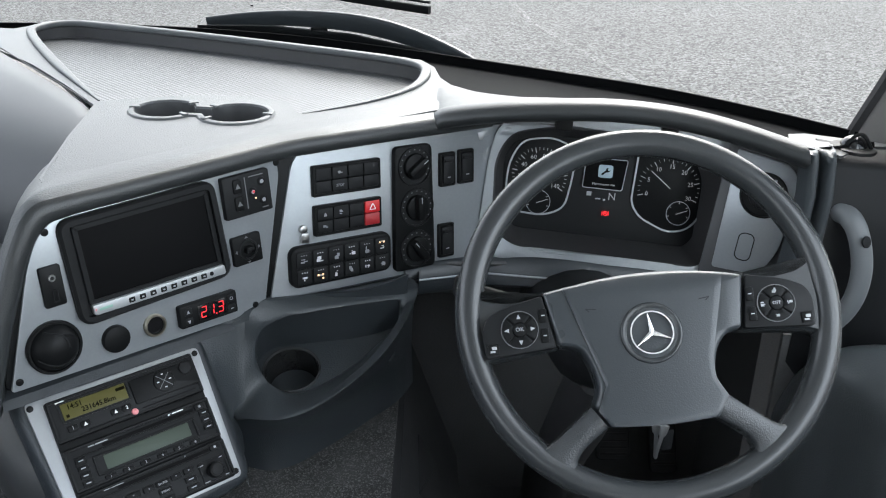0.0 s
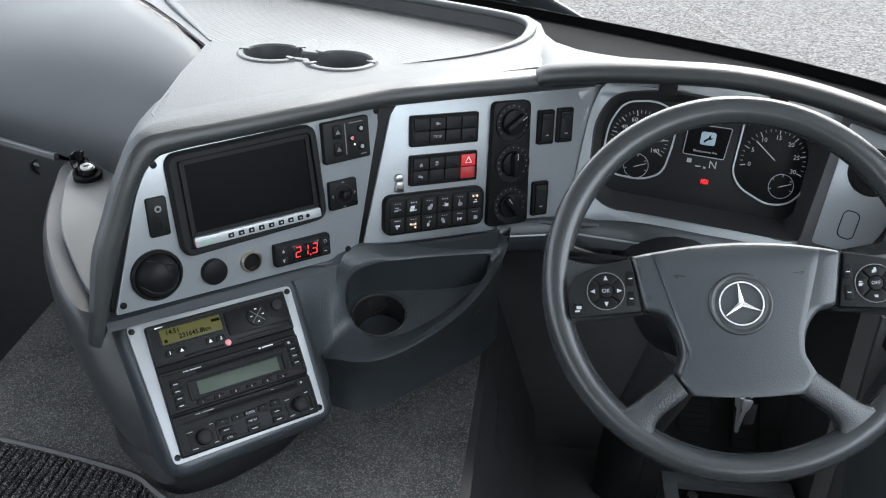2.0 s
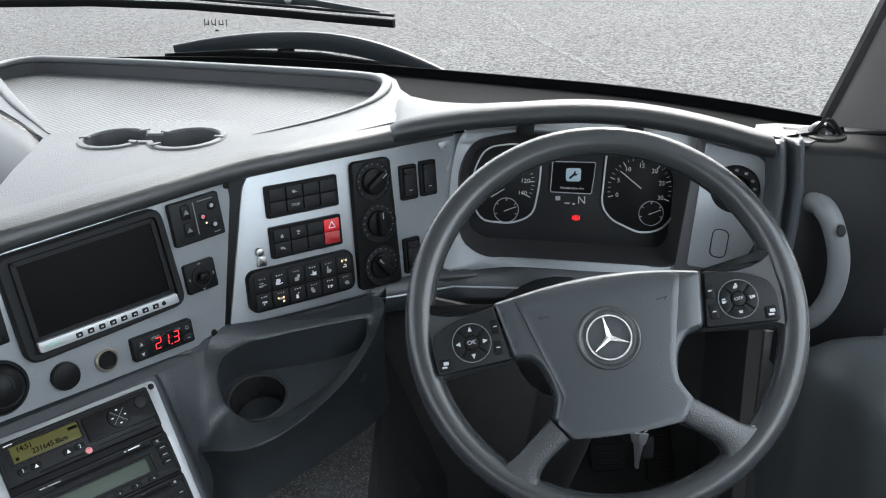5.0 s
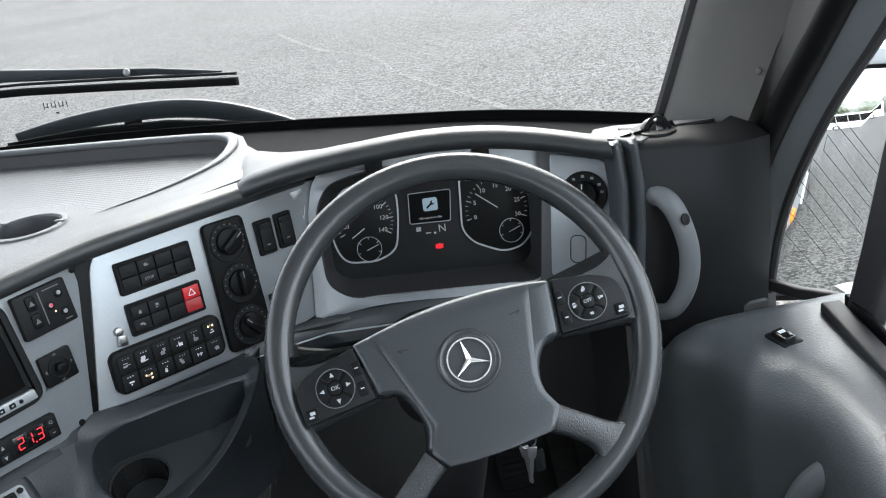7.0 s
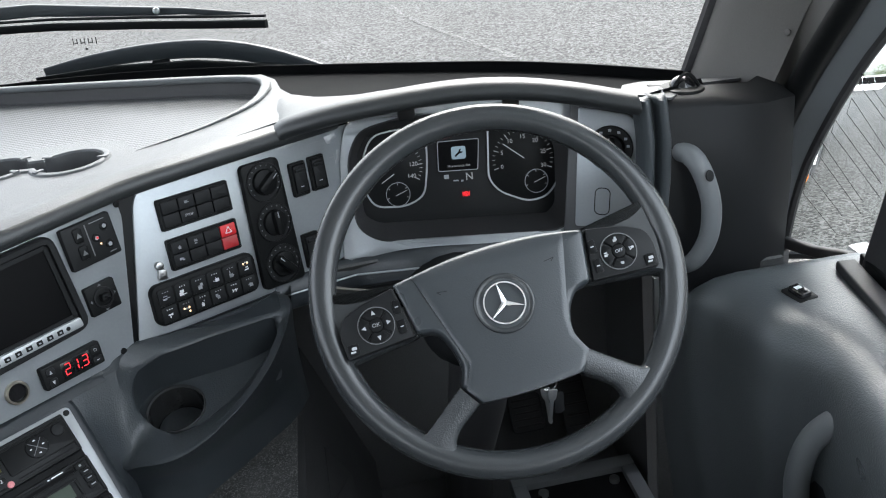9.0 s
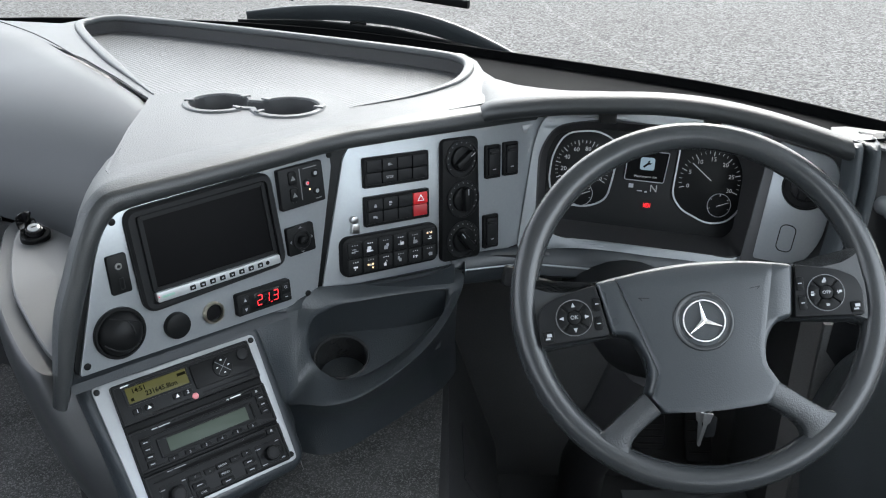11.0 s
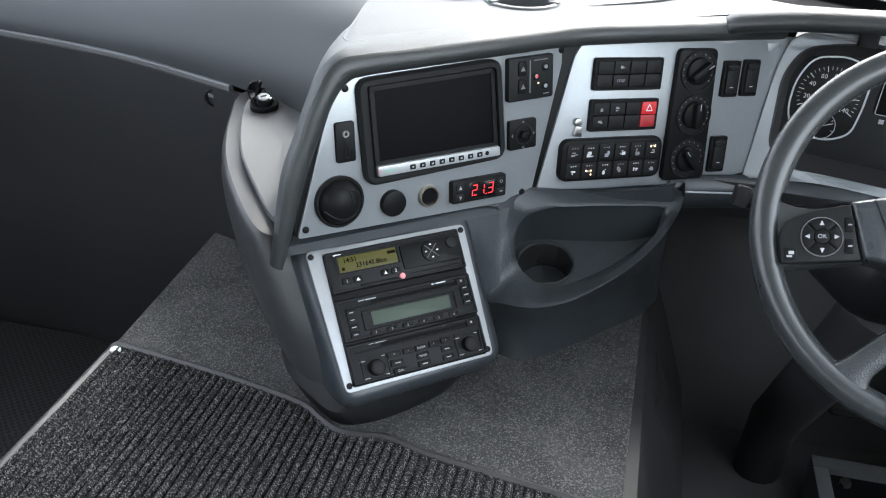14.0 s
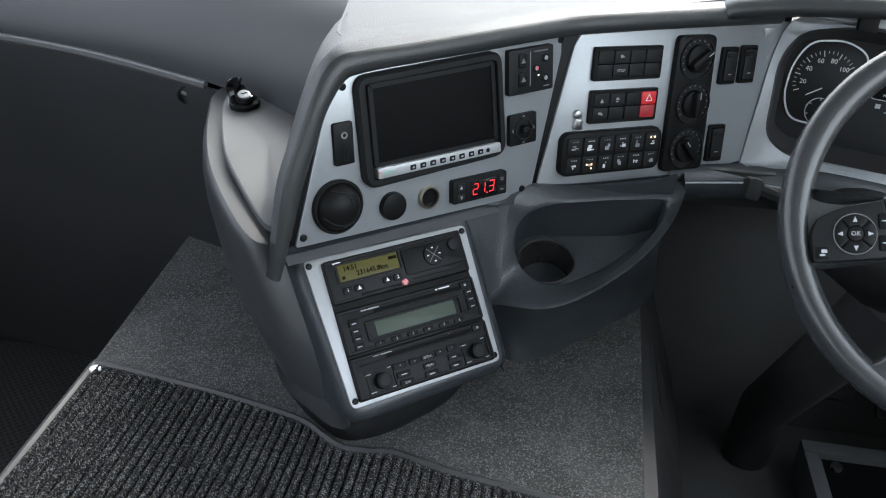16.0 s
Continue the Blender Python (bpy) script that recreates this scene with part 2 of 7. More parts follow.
# hood plastic as on the top, with its front's shade put into the colour
M_EDGESHADE = grained("shaded_hood_edge", (0.026, 0.0285, 0.030), 0.40, 0.0018, 0.00035)
# lighter copy of the body plastic; the pocket's light is put into its colour
M_BODYPALE = grained("lightened_body_plastic", (0.045, 0.0520, 0.0580), 0.36, 0.0022, 0.0005)
M_LEDGE = grained("grained_side_panel", (0.070, 0.078, 0.083), 0.30, 0.0022, 0.0005)
M_SPOKE = grained("grained_spoke", (0.033, 0.0365, 0.0395), 0.25, 0.0016, 0.0006)
M_BODY = grained("dash_body_plastic", (0.030, 0.0355, 0.0405), 0.34, 0.0018, 0.0004)
M_HUB = grained("wheel_hub_plastic", (0.035, 0.0405, 0.0455), 0.30, 0.0016, 0.00018)
M_TOP = grained("dash_top_plastic", (0.074, 0.079, 0.083), 0.44, 0.0022, 0.0005, 0.35)
M_WHEEL = grained("wheel_leather", (0.029, 0.032, 0.0345), 0.23, 0.0014, 0.0002)
M_TRAY = meshed("dimpled_tray_plastic", (0.090, 0.093, 0.096), (0.044, 0.046, 0.048), 0.0085, 0.32, 0.0014)
M_STEP = meshed("dimpled_step_rubber", (0.034, 0.034, 0.035), (0.012, 0.012, 0.012), 0.011, 0.5, 0.002)
M_ASPHALT = asphalt()
M_CARPET = carpet("speckled_carpet", (0.066, 0.067, 0.067), (0.19, 0.191, 0.19), 430)
M_MAT = carpet("looped_mat", (0.018, 0.018, 0.019), (0.21, 0.21, 0.212), 520)


# ---------- building helpers ----------
def link_mesh(name, bm, mat, smooth=35):
    bmesh.ops.recalc_face_normals(bm, faces=bm.faces[:])
    me = bpy.data.meshes.new(name)
    bm.to_mesh(me)
    bm.free()
    me.materials.append(mat)
    for p in me.polygons:
        p.use_smooth = True
    me.set_sharp_from_angle(angle=radians(smooth))
    return new(name, me)


def thing(name, label, category, base, group="", kind=""):
    ob = new(name)
    ob.empty_display_size = 0.02
    ob.matrix_world = Matrix.Translation(base)
    tagged(ob, label, category, group, kind)
    return ob


def part(name, bm, mat, parent=None, label="", at=None, smooth=35):
    """One mesh, placed by the matrix at, under a thing or a part."""
    if at is not None:
        bmesh.ops.transform(bm, matrix=at, verts=bm.verts[:])
    ob = link_mesh(name, bm, mat, smooth)
    if parent is not None:
        chain, p = Matrix(), parent
        while p is not None:
            chain = p.matrix_basis @ chain if p.parent is None else p.matrix_parent_inverse @ p.matrix_basis @ chain
            p = p.parent
        ob.parent = parent
        ob.matrix_parent_inverse = chain.inverted()
    if label:
        ob["label"] = label
    return ob


def solid(name, bm, mat, label, category, at=None, kind="", group=""):
    return tagged(part(name, bm, mat, None, "", at), label, category, group, kind)


def panel(c, n, turn=0.0):
    """Frame on a panel: x along it, y up it, z out of it; metres."""
    n = Vector(n).normalized()
    u = Vector((0, 0, 1)).cross(n).normalized()
    v = n.cross(u)
    m = Matrix((u, v, n)).transposed().to_4x4()
    return Matrix.Translation(c) @ m @ pose(0, 0, 0, 0, 0, turn)


def rrect(cx, cy, w, h, r=0.003, seg=4):
    pts = []
    for k, (sx, sy) in enumerate(((1, 1), (-1, 1), (-1, -1), (1, -1))):
        for i in range(seg + 1):
            a = radians(90 * k + 90 * i / seg)
            pts.append((cx + sx * (w / 2 - r) + r * math.cos(a), cy + sy * (h / 2 - r) + r * math.sin(a)))
    return pts


def disc(cx, cy, r, seg=32, ry=None):
    ry = ry or r
    return [(cx + r * math.cos(2 * math.pi * i / seg), cy + ry * math.sin(2 * math.pi * i / seg)) for i in range(seg)]


def rounded(pts, r, seg=4):
    """A polygon with its corners rounded; r may be one number or one for each corner."""
    out, n = [], len(pts)
    rs = r if isinstance(r, (list, tuple)) else [r] * n
    for i in range(n):
        p, a, b = Vector(pts[i]), Vector(pts[i - 1]), Vector(pts[(i + 1) % n])
        da, db = (a - p), (b - p)
        k = min(rs[i], da.length * 0.45, db.length * 0.45)
        s, e = p + da.normalized() * k, p + db.normalized() * k
        for j in range(seg + 1):
            t = j / seg
            q = s * (1 - t) ** 2 + p * 2 * t * (1 - t) + e * t * t
            out.append((q.x, q.y))
    return out


def inset(pts, d):
    n, out = len(pts), []
    area = sum(pts[i - 1][0] * pts[i][1] - pts[i][0] * pts[i - 1][1] for i in range(n))
    sg = 1 if area > 0 else -1
    for i in range(n):
        a, b = Vector(pts[i - 1]), Vector(pts[(i + 1) % n])
        t = (b - a)
        t = t.normalized() if t.length > 1e-9 else Vector((1, 0))
        out.append((pts[i][0] - sg * t.y * d, pts[i][1] + sg * t.x * d))
    return out


def add_rings(bm, rings, cap0=True, cap1=True, closed=True):
    vs = [[bm.verts.new(p) for p in r] for r in rings]
    n = len(vs[0])
    for a, b in zip(vs, vs[1:]):
        for i in range(n if closed else n - 1):
            j = (i + 1) % n
            bm.faces.new((a[i], a[j], b[j], b[i]))
    if cap0:
        bm.faces.new(vs[0])
    if cap1:
        bm.faces.new(vs[-1])
    return bm


def prism(pts, z0, z1, bevel=0.001):
    bm = bmesh.new()
    q = inset(pts, bevel)
    h = inset(pts, bevel * 0.3)
    add_rings(bm, [[(x, y, z0) for x, y in pts], [(x, y, z1 - bevel) for x, y in pts], [(x, y, z1 - bevel * 0.3) for x, y in h], [(x, y, z1) for x, y in q]])
    return bm


def dish(pts, z0, z1, wall, bevel=0.001):
    """A raised ring with a sunken floor: z1 the rim's height, z0 the floor's."""
    bm = bmesh.new()
    i1, i2 = inset(pts, bevel), inset(pts, wall)
    base = min(z0, 0) - 0.004
    add_rings(bm, [[(x, y, base) for x, y in pts], [(x, y, z1 - bevel) for x, y in pts], [(x, y, z1) for x, y in i1],
                   [(x, y, z1) for x, y in i2], [(x, y, z0) for x, y in i2]])
    return bm


def plate_with_holes(outer, holes, z0, z1):
    """A flat plate with openings through it."""
    bm = bmesh.new()
    loops = [outer, *holes]
    flat = [p for l in loops for p in l]
    tris = geometry.tessellate_polygon([[Vector((x, y, 0)) for x, y in l] for l in loops])
    for z in (z0, z1):
        vs = [bm.verts.new((x, y, z)) for x, y in flat]
        for t in tris:
            try:
                bm.faces.new([vs[i] for i in t])
            except ValueError:
                pass
    bm.verts.ensure_lookup_table()
    n, k = len(flat), 0
    for l in loops:
        for i in range(len(l)):
            a, b = k + i, k + (i + 1) % len(l)
            bm.faces.new((bm.verts[a], bm.verts[b], bm.verts[n + b], bm.verts[n + a]))
        k += len(l)
    return bm


def spline(pts, steps=8, closed=False):
    """A smooth curve through the points."""
    ps = [Vector(p) for p in pts]
    n, out = len(ps), []
    for i in range(n if closed else n - 1):
        p1, p2 = ps[i], ps[(i + 1) % n]
        p0 = ps[i - 1] if closed or i > 0 else p1 * 2 - p2
        p3 = ps[(i + 2) % n] if closed or i + 2 < n else p2 * 2 - p1
        for s in range(steps):
            t = s / steps
            out.append(0.5 * (2 * p1 + (p2 - p0) * t + (2 * p0 - 5 * p1 + 4 * p2 - p3) * t * t + (3 * p1 - p0 - 3 * p2 + p3) * t ** 3))
    if not closed:
        out.append(ps[-1])
    return out


def sweep(path, section, up=(0, 0, 1), closed=False, scale=None):
    """A section (across, up) carried along a path."""
    bm, rings, n = bmesh.new(), [], len(path)
    for i, p in enumerate(path):
        a = path[i - 1] if i > 0 or closed else p
        b = path[(i + 1) % n] if i < n - 1 or closed else p
        t = (Vector(b) - Vector(a)).normalized()
        side = t.cross(Vector(up)).normalized()
        top = side.cross(t).normalized()
        k = scale(i / max(1, n - 1)) if scale else 1.0
        rings.append([Vector(p) + (side * x + top * y) * k for x, y in section])
    if closed:
        rings.append(rings[0])
        add_rings(bm, rings, False, False)
        bmesh.ops.remove_doubles(bm, verts=bm.verts[:], dist=1e-6)
    else:
        add_rings(bm, rings)
    return bm


def tube(path, r, seg=10, up=(0, 0, 1), closed=False, scale=None):
    return sweep([Vector(p) for p in path], disc(0, 0, r, seg), up, closed, scale)


def loft(rows, closed=False):
    """A skin over rows of points."""
    bm = bmesh.new()
    return add_rings(bm, rows, False, False, closed)


def thicken(bm, d):
    bmesh.ops.recalc_face_normals(bm, faces=bm.faces[:])
    bmesh.ops.solidify(bm, geom=bm.faces[:], thickness=d)
    return bm


def box(x0, x1, y0, y1, z0, z1, bevel=0.0):
    bm = bmesh.new()
    bmesh.ops.create_cube(bm, size=1.0, matrix=Matrix.Translation(((x0 + x1) / 2, (y0 + y1) / 2, (z0 + z1) / 2)) @ Matrix.Diagonal((x1 - x0, y1 - y0, z1 - z0, 1)))
    if bevel:
        bmesh.ops.bevel(bm, geom=bm.edges[:], offset=bevel, segments=2, affect="EDGES", profile=0.7)
    return bm


def join(*bms):
    out = bmesh.new()
    for b in bms:
        me = bpy.data.meshes.new("tmp")
        b.to_mesh(me)
        b.free()
        out.from_mesh(me)
        bpy.data.meshes.remove(me)
    return out


def lettering(text, size, x, y, z=0.0, turn=0.0, bold=0.0):
    """Letters in the built-in font as flat mesh, centred."""
    cu = bpy.data.curves.new("tmp", "FONT")
    cu.body, cu.size, cu.align_x, cu.align_y, cu.extrude, cu.offset = text, size, "CENTER", "CENTER", 0.0002, bold
    cu.resolution_u = 2
    ob = bpy.data.objects.new("tmp", cu)
    me = bpy.data.meshes.new_from_object(ob)
    bm = bmesh.new()
    bm.from_mesh(me)
    bpy.data.objects.remove(ob)
    bpy.data.meshes.remove(me)
    bpy.data.curves.remove(cu)
    bmesh.ops.transform(bm, matrix=Matrix.Translation((x, y, z)) @ pose(0, 0, 0, 0, 0, turn), verts=bm.verts[:])
    return bm


def bars(rects, z, t=0.0003):
    """Small flat bars (cx, cy, w, h) joined into one print."""
    bm = bmesh.new()
    for cx, cy, w, h in rects:
        add_rings(bm, [[(cx - w / 2, cy - h / 2, zz), (cx + w / 2, cy - h / 2, zz), (cx + w / 2, cy + h / 2, zz), (cx - w / 2, cy + h / 2, zz)] for zz in (z, z + t)])
    return bm


def line2(p, q, w, z, t=0.0004):
    d = (Vector(q) - Vector(p)).normalized()
    s = Vector((-d.y, d.x)) * w / 2
    bm = bmesh.new()
    ring = [Vector(p) + s, Vector(p) - s, Vector(q) - s, Vector(q) + s]
    return add_rings(bm, [[(v.x, v.y, zz) for v in ring] for zz in (z, z + t)])


F_A = panel((-0.425, 1.012, -0.560), (0.68, -0.72, 0.13))
F_B = panel((-0.180, 1.212, -0.560), (0.56, -0.815, 0.13), -3.5)
F_R = panel((-0.447, 0.893, -0.762), (0.505, -0.608, 0.615))
F_C = panel((0.200, 1.310, -0.565), (0, -0.975, 0.22), -4)
F_D = panel((0.470, 1.250, -0.550), (-0.45, -0.87, 0.2), -4)
FLOOR_Z, WELL_Z, GROUND_Z = -0.915, -1.42, -2.10

def ring_line(pts, w, z, closed=True):
    q = inset(pts, w)
    bm = bmesh.new()
    return add_rings(bm, [[(x, y, z) for x, y in pts], [(x, y, z + 0.002) for x, y in pts], [(x, y, z + 0.002) for x, y in q], [(x, y, z) for x, y in q]], False, False)


# ---------- ground outside ----------
bm = bmesh.new()
bmesh.ops.create_grid(bm, x_segments=8, y_segments=8, size=150, matrix=Matrix.Translation((0, 0, GROUND_Z)))
solid("ground", bm, M_ASPHALT, "pale worn asphalt yard in open daylight", "ground", kind="structure")
M_SEAM = asphalt("pale_seam", (0.098, 0.098, 0.096))
seam = spline([(-0.2, 16.5, 0), (0.35, 14.0, 0), (0.98, 12.5, 0), (1.21, 10.9, 0), (1.73, 8.7, 0), (2.4, 6.4, 0), (3.4, 4.0, 0)], 24)
rnd = random.Random(4)
bm = bmesh.new()
rows = []
for p in seam:
    w = 0.008 + rnd.random() * 0.05
    rows.append([(p.x - w, p.y - rnd.random() * 0.02, GROUND_Z + 0.004), (p.x + w, p.y + rnd.random() * 0.02, GROUND_Z + 0.004)])
solid("ground_seam", add_rings(bm, rows, False, False, False), M_SEAM, "pale repaired seam across the asphalt", "seam", kind="structure")

# ---------- coach shell ----------
def slab(name, bm, mat, label, category="wall"):
    return solid(name, bm, mat, label, category, kind="structure")


WS = spline([(0.69, 1.36, 0), (0.545, 1.525, 0), (0.40, 1.66, 0), (0.24, 1.765, 0), (0.05, 1.88, 0), (-0.20, 2.02, 0), (-0.45, 2.13, 0), (-0.80, 2.20, 0), (-1.25, 2.18, 0), (-1.60, 2.0, 0), (-1.78, 1.7, 0)], 4)
LEAN = 0.16
bm = loft([[(p.x - (0.03 if p.x > 0 else -0.03) * h, p.y - LEAN * h, -0.485 + h) for p in WS] for h in (0.0, 0.45, 0.9, 1.3)])
slab("windscreen", bm, M_SCREENGLASS, "large curved clear windscreen glass", "windscreen")
ROOF_Z = 0.82
slab("ceiling", box(-1.9, 0.95, -6.0, 2.1, ROOF_Z, ROOF_Z + 0.05), M_CEIL, "pale lining of the coach ceiling", "ceiling")
slab("wall_rear", box(-1.9, 0.9, -6.06, -6.0, WELL_Z, ROOF_Z), M_CEIL, "plain partition at the back of the saloon", "wall")
slab("floor", box(-1.9, 0.9, -1.6, 1.75, WELL_Z - 0.04, WELL_Z), M_LINING, "black rubber floor of the foot well and steps", "floor")
slab("floor_saloon", box(-1.9, 0.9, -6.0, -0.9, -0.99, -0.93), M_CARPET, "carpeted gangway floor behind the driver", "floor")
slab("wall_front", box(-1.85, 0.60, 1.62, 1.66, WELL_Z, -0.56), M_LINING, "dark bulkhead under the dashboard", "wall")
slab("wall_front_corner", box(0.56, 0.60, 1.38, 1.62, WELL_Z, -0.56), M_LINING, "dark corner of the foot well bulkhead", "wall")
slab("wall_front_side", box(0.60, 0.86, 1.385, 1.42, WELL_Z, -0.83), M_LINING, "dark side of the foot well bulkhead", "wall")
slab("wall_left", box(-1.9, -1.85, -6.0, 1.9, WELL_Z, -0.42), M_DARK, "dark lower wall of the entrance side", "wall")
slab("wall_left_upper", box(-1.9, -1.85, -6.0, 1.7, 0.76, ROOF_Z), M_CEIL, "pale lining above the side windows", "wall")
slab("wall_right", box(0.83, 0.87, -6.0, -0.55, WELL_Z, -0.60), M_CEIL, "lower wall on the driver's side", "wall")
slab("wall_right_upper", box(0.83, 0.87, -6.0, 0.95, 0.76, ROOF_Z), M_CEIL, "pale lining above the driver's side windows", "wall")
for i, y in enumerate((-5.2, -3.8, -2.4, -1.0)):
    slab("window_post", box(0.83, 0.87, y - 0.06, y + 0.06, -0.60, 0.76), M_PILLAR, "dark window post on the driver's side", "post")
    slab("window_post", box(-1.9, -1.85, y - 0.06, y + 0.06, -0.42, 0.76), M_PILLAR, "dark window post on the entrance side", "post")

# carpeted platform beside the driver
plat = [(-0.925, 1.46), (-0.885, 0.48), (-0.88, -0.9), (-0.115, -0.9), (-0.118, 0.7), (-0.108, 1.30), (-0.108, 1.46)]
bm = bmesh.new()
add_rings(bm, [[(x, y, WELL_Z) for x, y in plat], [(x, y, FLOOR_Z - 0.006) for x, y in plat], [(x, y, FLOOR_Z) for x, y in inset(plat, 0.006)]])
slab("floor_platform", bm, M_CARPET, "raised platform covered in speckled grey carpet", "floor")

side_rows = [[(-0.130, y, -0.923), (-0.108, y, -0.923), (-0.006, y, -1.215), (-0.004, y, WELL_Z)] for y in (-0.9, 0.0, 0.7, 1.1, 1.46)]
slab("platform_side", thicken(loft(side_rows), 0.006), M_ENTRY, "sloping dark plastic side of the platform", "platform side")

# looped mat with ribs and a rubber edge
MAT_Z = FLOOR_Z + 0.002
mat_edge = spline([(-0.889, 0.885, 0), (-0.80, 0.872, 0), (-0.69, 0.853, 0), (-0.575, 0.826, 0), (-0.535, 0.802, 0), (-0.505, 0.784, 0), (-0.47, 0.783, 0), (-0.435, 0.787, 0), (-0.37, 0.768, 0), (-0.27, 0.752, 0), (-0.172, 0.736, 0), (-0.125, 0.728, 0)], 4)


def edge_y(x):
    for a, b in zip(mat_edge, mat_edge[1:]):
        if a.x <= x <= b.x:
            return a.y + (b.y - a.y) * (x - a.x) / (b.x - a.x)
    return mat_edge[0].y if x < mat_edge[0].x else mat_edge[-1].y


mat_thing = thing("floor_mat", "black ribbed loop-pile mat with a rubber edge, lying on the platform", "floor mat", (-0.5, 0.3, FLOOR_Z))
rib = 0.0128
rows = []
cols = [(x, x / rib) for x in np.linspace(-0.882, -0.122, 420)]
ys = np.linspace(0.0, 1.0, 240)
for j, s in enumerate(ys):
    row = []
    for x, ph in cols:
        yy = -0.35 + (edge_y(x) - 0.008 + 0.35) * s
        ridge = (ph + 0.06 * noise.noise((x * 9, yy * 9, 3))) % 1.0
        h = 0.0095 * max(0.0, math.sin(math.pi * ridge)) ** 0.8 + 0.0020 * noise.noise((x * 170, yy * 170, 0))
        row.append((x, yy, MAT_Z + 0.002 + h))
    rows.append(row)
part("mat_surface", loft(rows), M_MAT, mat_thing)
part("piping", tube([(p.x, p.y, FLOOR_Z + 0.005) for p in mat_edge], 0.0075, 8), M_PIPING, mat_thing, "black rubber edge strip")
part("piping", tube([(-0.889, 0.885, FLOOR_Z + 0.004), (-0.884, 0.5, FLOOR_Z + 0.004), (-0.882, -0.35, FLOOR_Z + 0.004)], 0.0075, 8), M_PIPING, mat_thing, "dark edge strip")
part("rivet", prism(disc(0, 0, 0.008, 16), 0, 0.0045, 0.002), M_WHITE, mat_thing, "white rivet head", Matrix.Translation((-0.880, 0.868, FLOOR_Z + 0.008)))

# ribbed rubber of the entrance steps
slab("floor_step", box(-1.85, -0.94, -0.9, 1.4, WELL_Z, WELL_Z + 0.12, 0.006), M_STEP, "black rubber-covered entrance step", "step")

# front wall of the entrance and the grey bolster above it
wall_line = [(-0.775, 1.195), (-1.10, 1.318), (-1.46, 1.385), (-1.86, 1.43)]
rows = []
for z in (WELL_Z, -0.95, -0.70, -0.605):
    rows.append([(x, y + (0.05 if z < -0.9 else 0.0), z) for x, y in wall_line])
entry = thing("entrance_panel", "dark moulded trim panel in front of the entrance steps", "trim panel", (-1.2, 1.35, WELL_Z))
part("panel", thicken(loft(rows), 0.01), M_ENTRY, entry)
lip = spline([(x, y - 0.004, -0.602) for x, y in wall_line], 6)
part("edge_trim", sweep(lip[1:], rrect(0, 0, 0.010, 0.013, 0.003)), M_STRIP, entry, "pale edge strip")
for x, y, z in ((-0.8625, 1.228, -0.624), (-1.385, 1.366, -0.613)):
    f = panel((x, y - 0.004, z), (0.33, -0.94, 0.0))
    bm = dish(disc(0, 0, 0.020, 28, 0.017), -0.004, 0.004, 0.0035, 0.0015)
    cap = part("turn_latch", bm, M_DARK, entry, "oval recessed turn latch", f)
    part("latch_bar", prism(rrect(0, 0, 0.028, 0.0065, 0.003), -0.002, 0.005, 0.0015), M_HANDLE, cap, "grey finger bar", f @ pose(0, 0, 0, 0, 0, -25))

bol = thing("side_bolster", "large smooth grey moulding running from dashboard to entrance", "moulding", (-1.0, 1.5, -0.6))
crest = [(-0.555, 1.19, -0.452), (-0.606, 1.315, -0.436), (-0.772, 1.51, -0.424), (-1.0, 1.775, -0.42), (-1.25, 1.95, -0.42), (-1.70, 2.02, -0.42)]
foot = [(-0.555, 1.06, -0.602), (-0.79, 1.198, -0.598), (-1.0, 1.285, -0.596), (-1.2, 1.34, -0.596), (-1.46, 1.38, -0.596), (-1.86, 1.425, -0.596)]
cs, fs = spline(crest, 6), spline(foot, 6)
rows = []
for t in (0.0, 0.02, 0.08, 0.2, 0.35, 0.5, 0.65, 0.8, 0.92, 1.0):
    row = []
    for c, f in zip(cs, fs):
        a = t * math.pi / 2
        row.append((f.x + (c.x - f.x) * (1 - math.cos(a)), f.y + (c.y - f.y) * (1 - math.cos(a)), f.z + (c.z - f.z) * math.sin(a)))
    rows.append(row)
rows.append([(c.x - 0.004, c.y + 0.012, c.z - 0.004) for c in cs])
rows.append([(c.x - 0.010, c.y + 0.022, c.z - 0.07) for c in cs])
part("skin", thicken(loft(rows), 0.005), M_BOLSTER, bol, "", None, 60)
part("joint_line", tube([c + Vector((0.004, 0.008, 0.0012)) for c in cs[7:]], 0.0013, 6), M_DARK, bol, "dark joint along the crest")

# ---------- dashboard ----------
dash = thing("dashboard", "dark grey moulded coach dashboard with silver fascia panels", "dashboard", (-0.1, 1.3, FLOOR_Z))


def on(F, x, y, z=0.0):
    return F @ Vector((x, y, z))


TOP_Z = -0.430
tray_line = [(-0.60, 1.345), (-0.765, 1.60), (-0.905, 1.85), (-0.915, 1.925), (-0.87, 1.968), (-0.80, 1.955), (-0.56, 1.862), (-0.31, 1.752), (-0.145, 1.672), (-0.085, 1.62), (-0.075, 1.545), (-0.10, 1.45), (-0.17, 1.36), (-0.27, 1.285)]
tray_pts = [(p.x, p.y) for p in spline([(x, y, 0) for x, y in tray_line], 5)] + [(-0.30, 1.36), (-0.375, 1.388), (-0.45, 1.392), (-0.53, 1.372)]
hood_edge = [on(F_A, -0.112, 0.12, -0.034), on(F_A, -0.075, 0.12, -0.014), on(F_A, 0.0, 0.12, -0.006), on(F_A, 0.21, 0.12, -0.006), on(F_B, -0.05, 0.12, -0.006), on(F_B, 0.1, 0.12, -0.006), on(F_B, 0.255, 0.12, -0.008)]
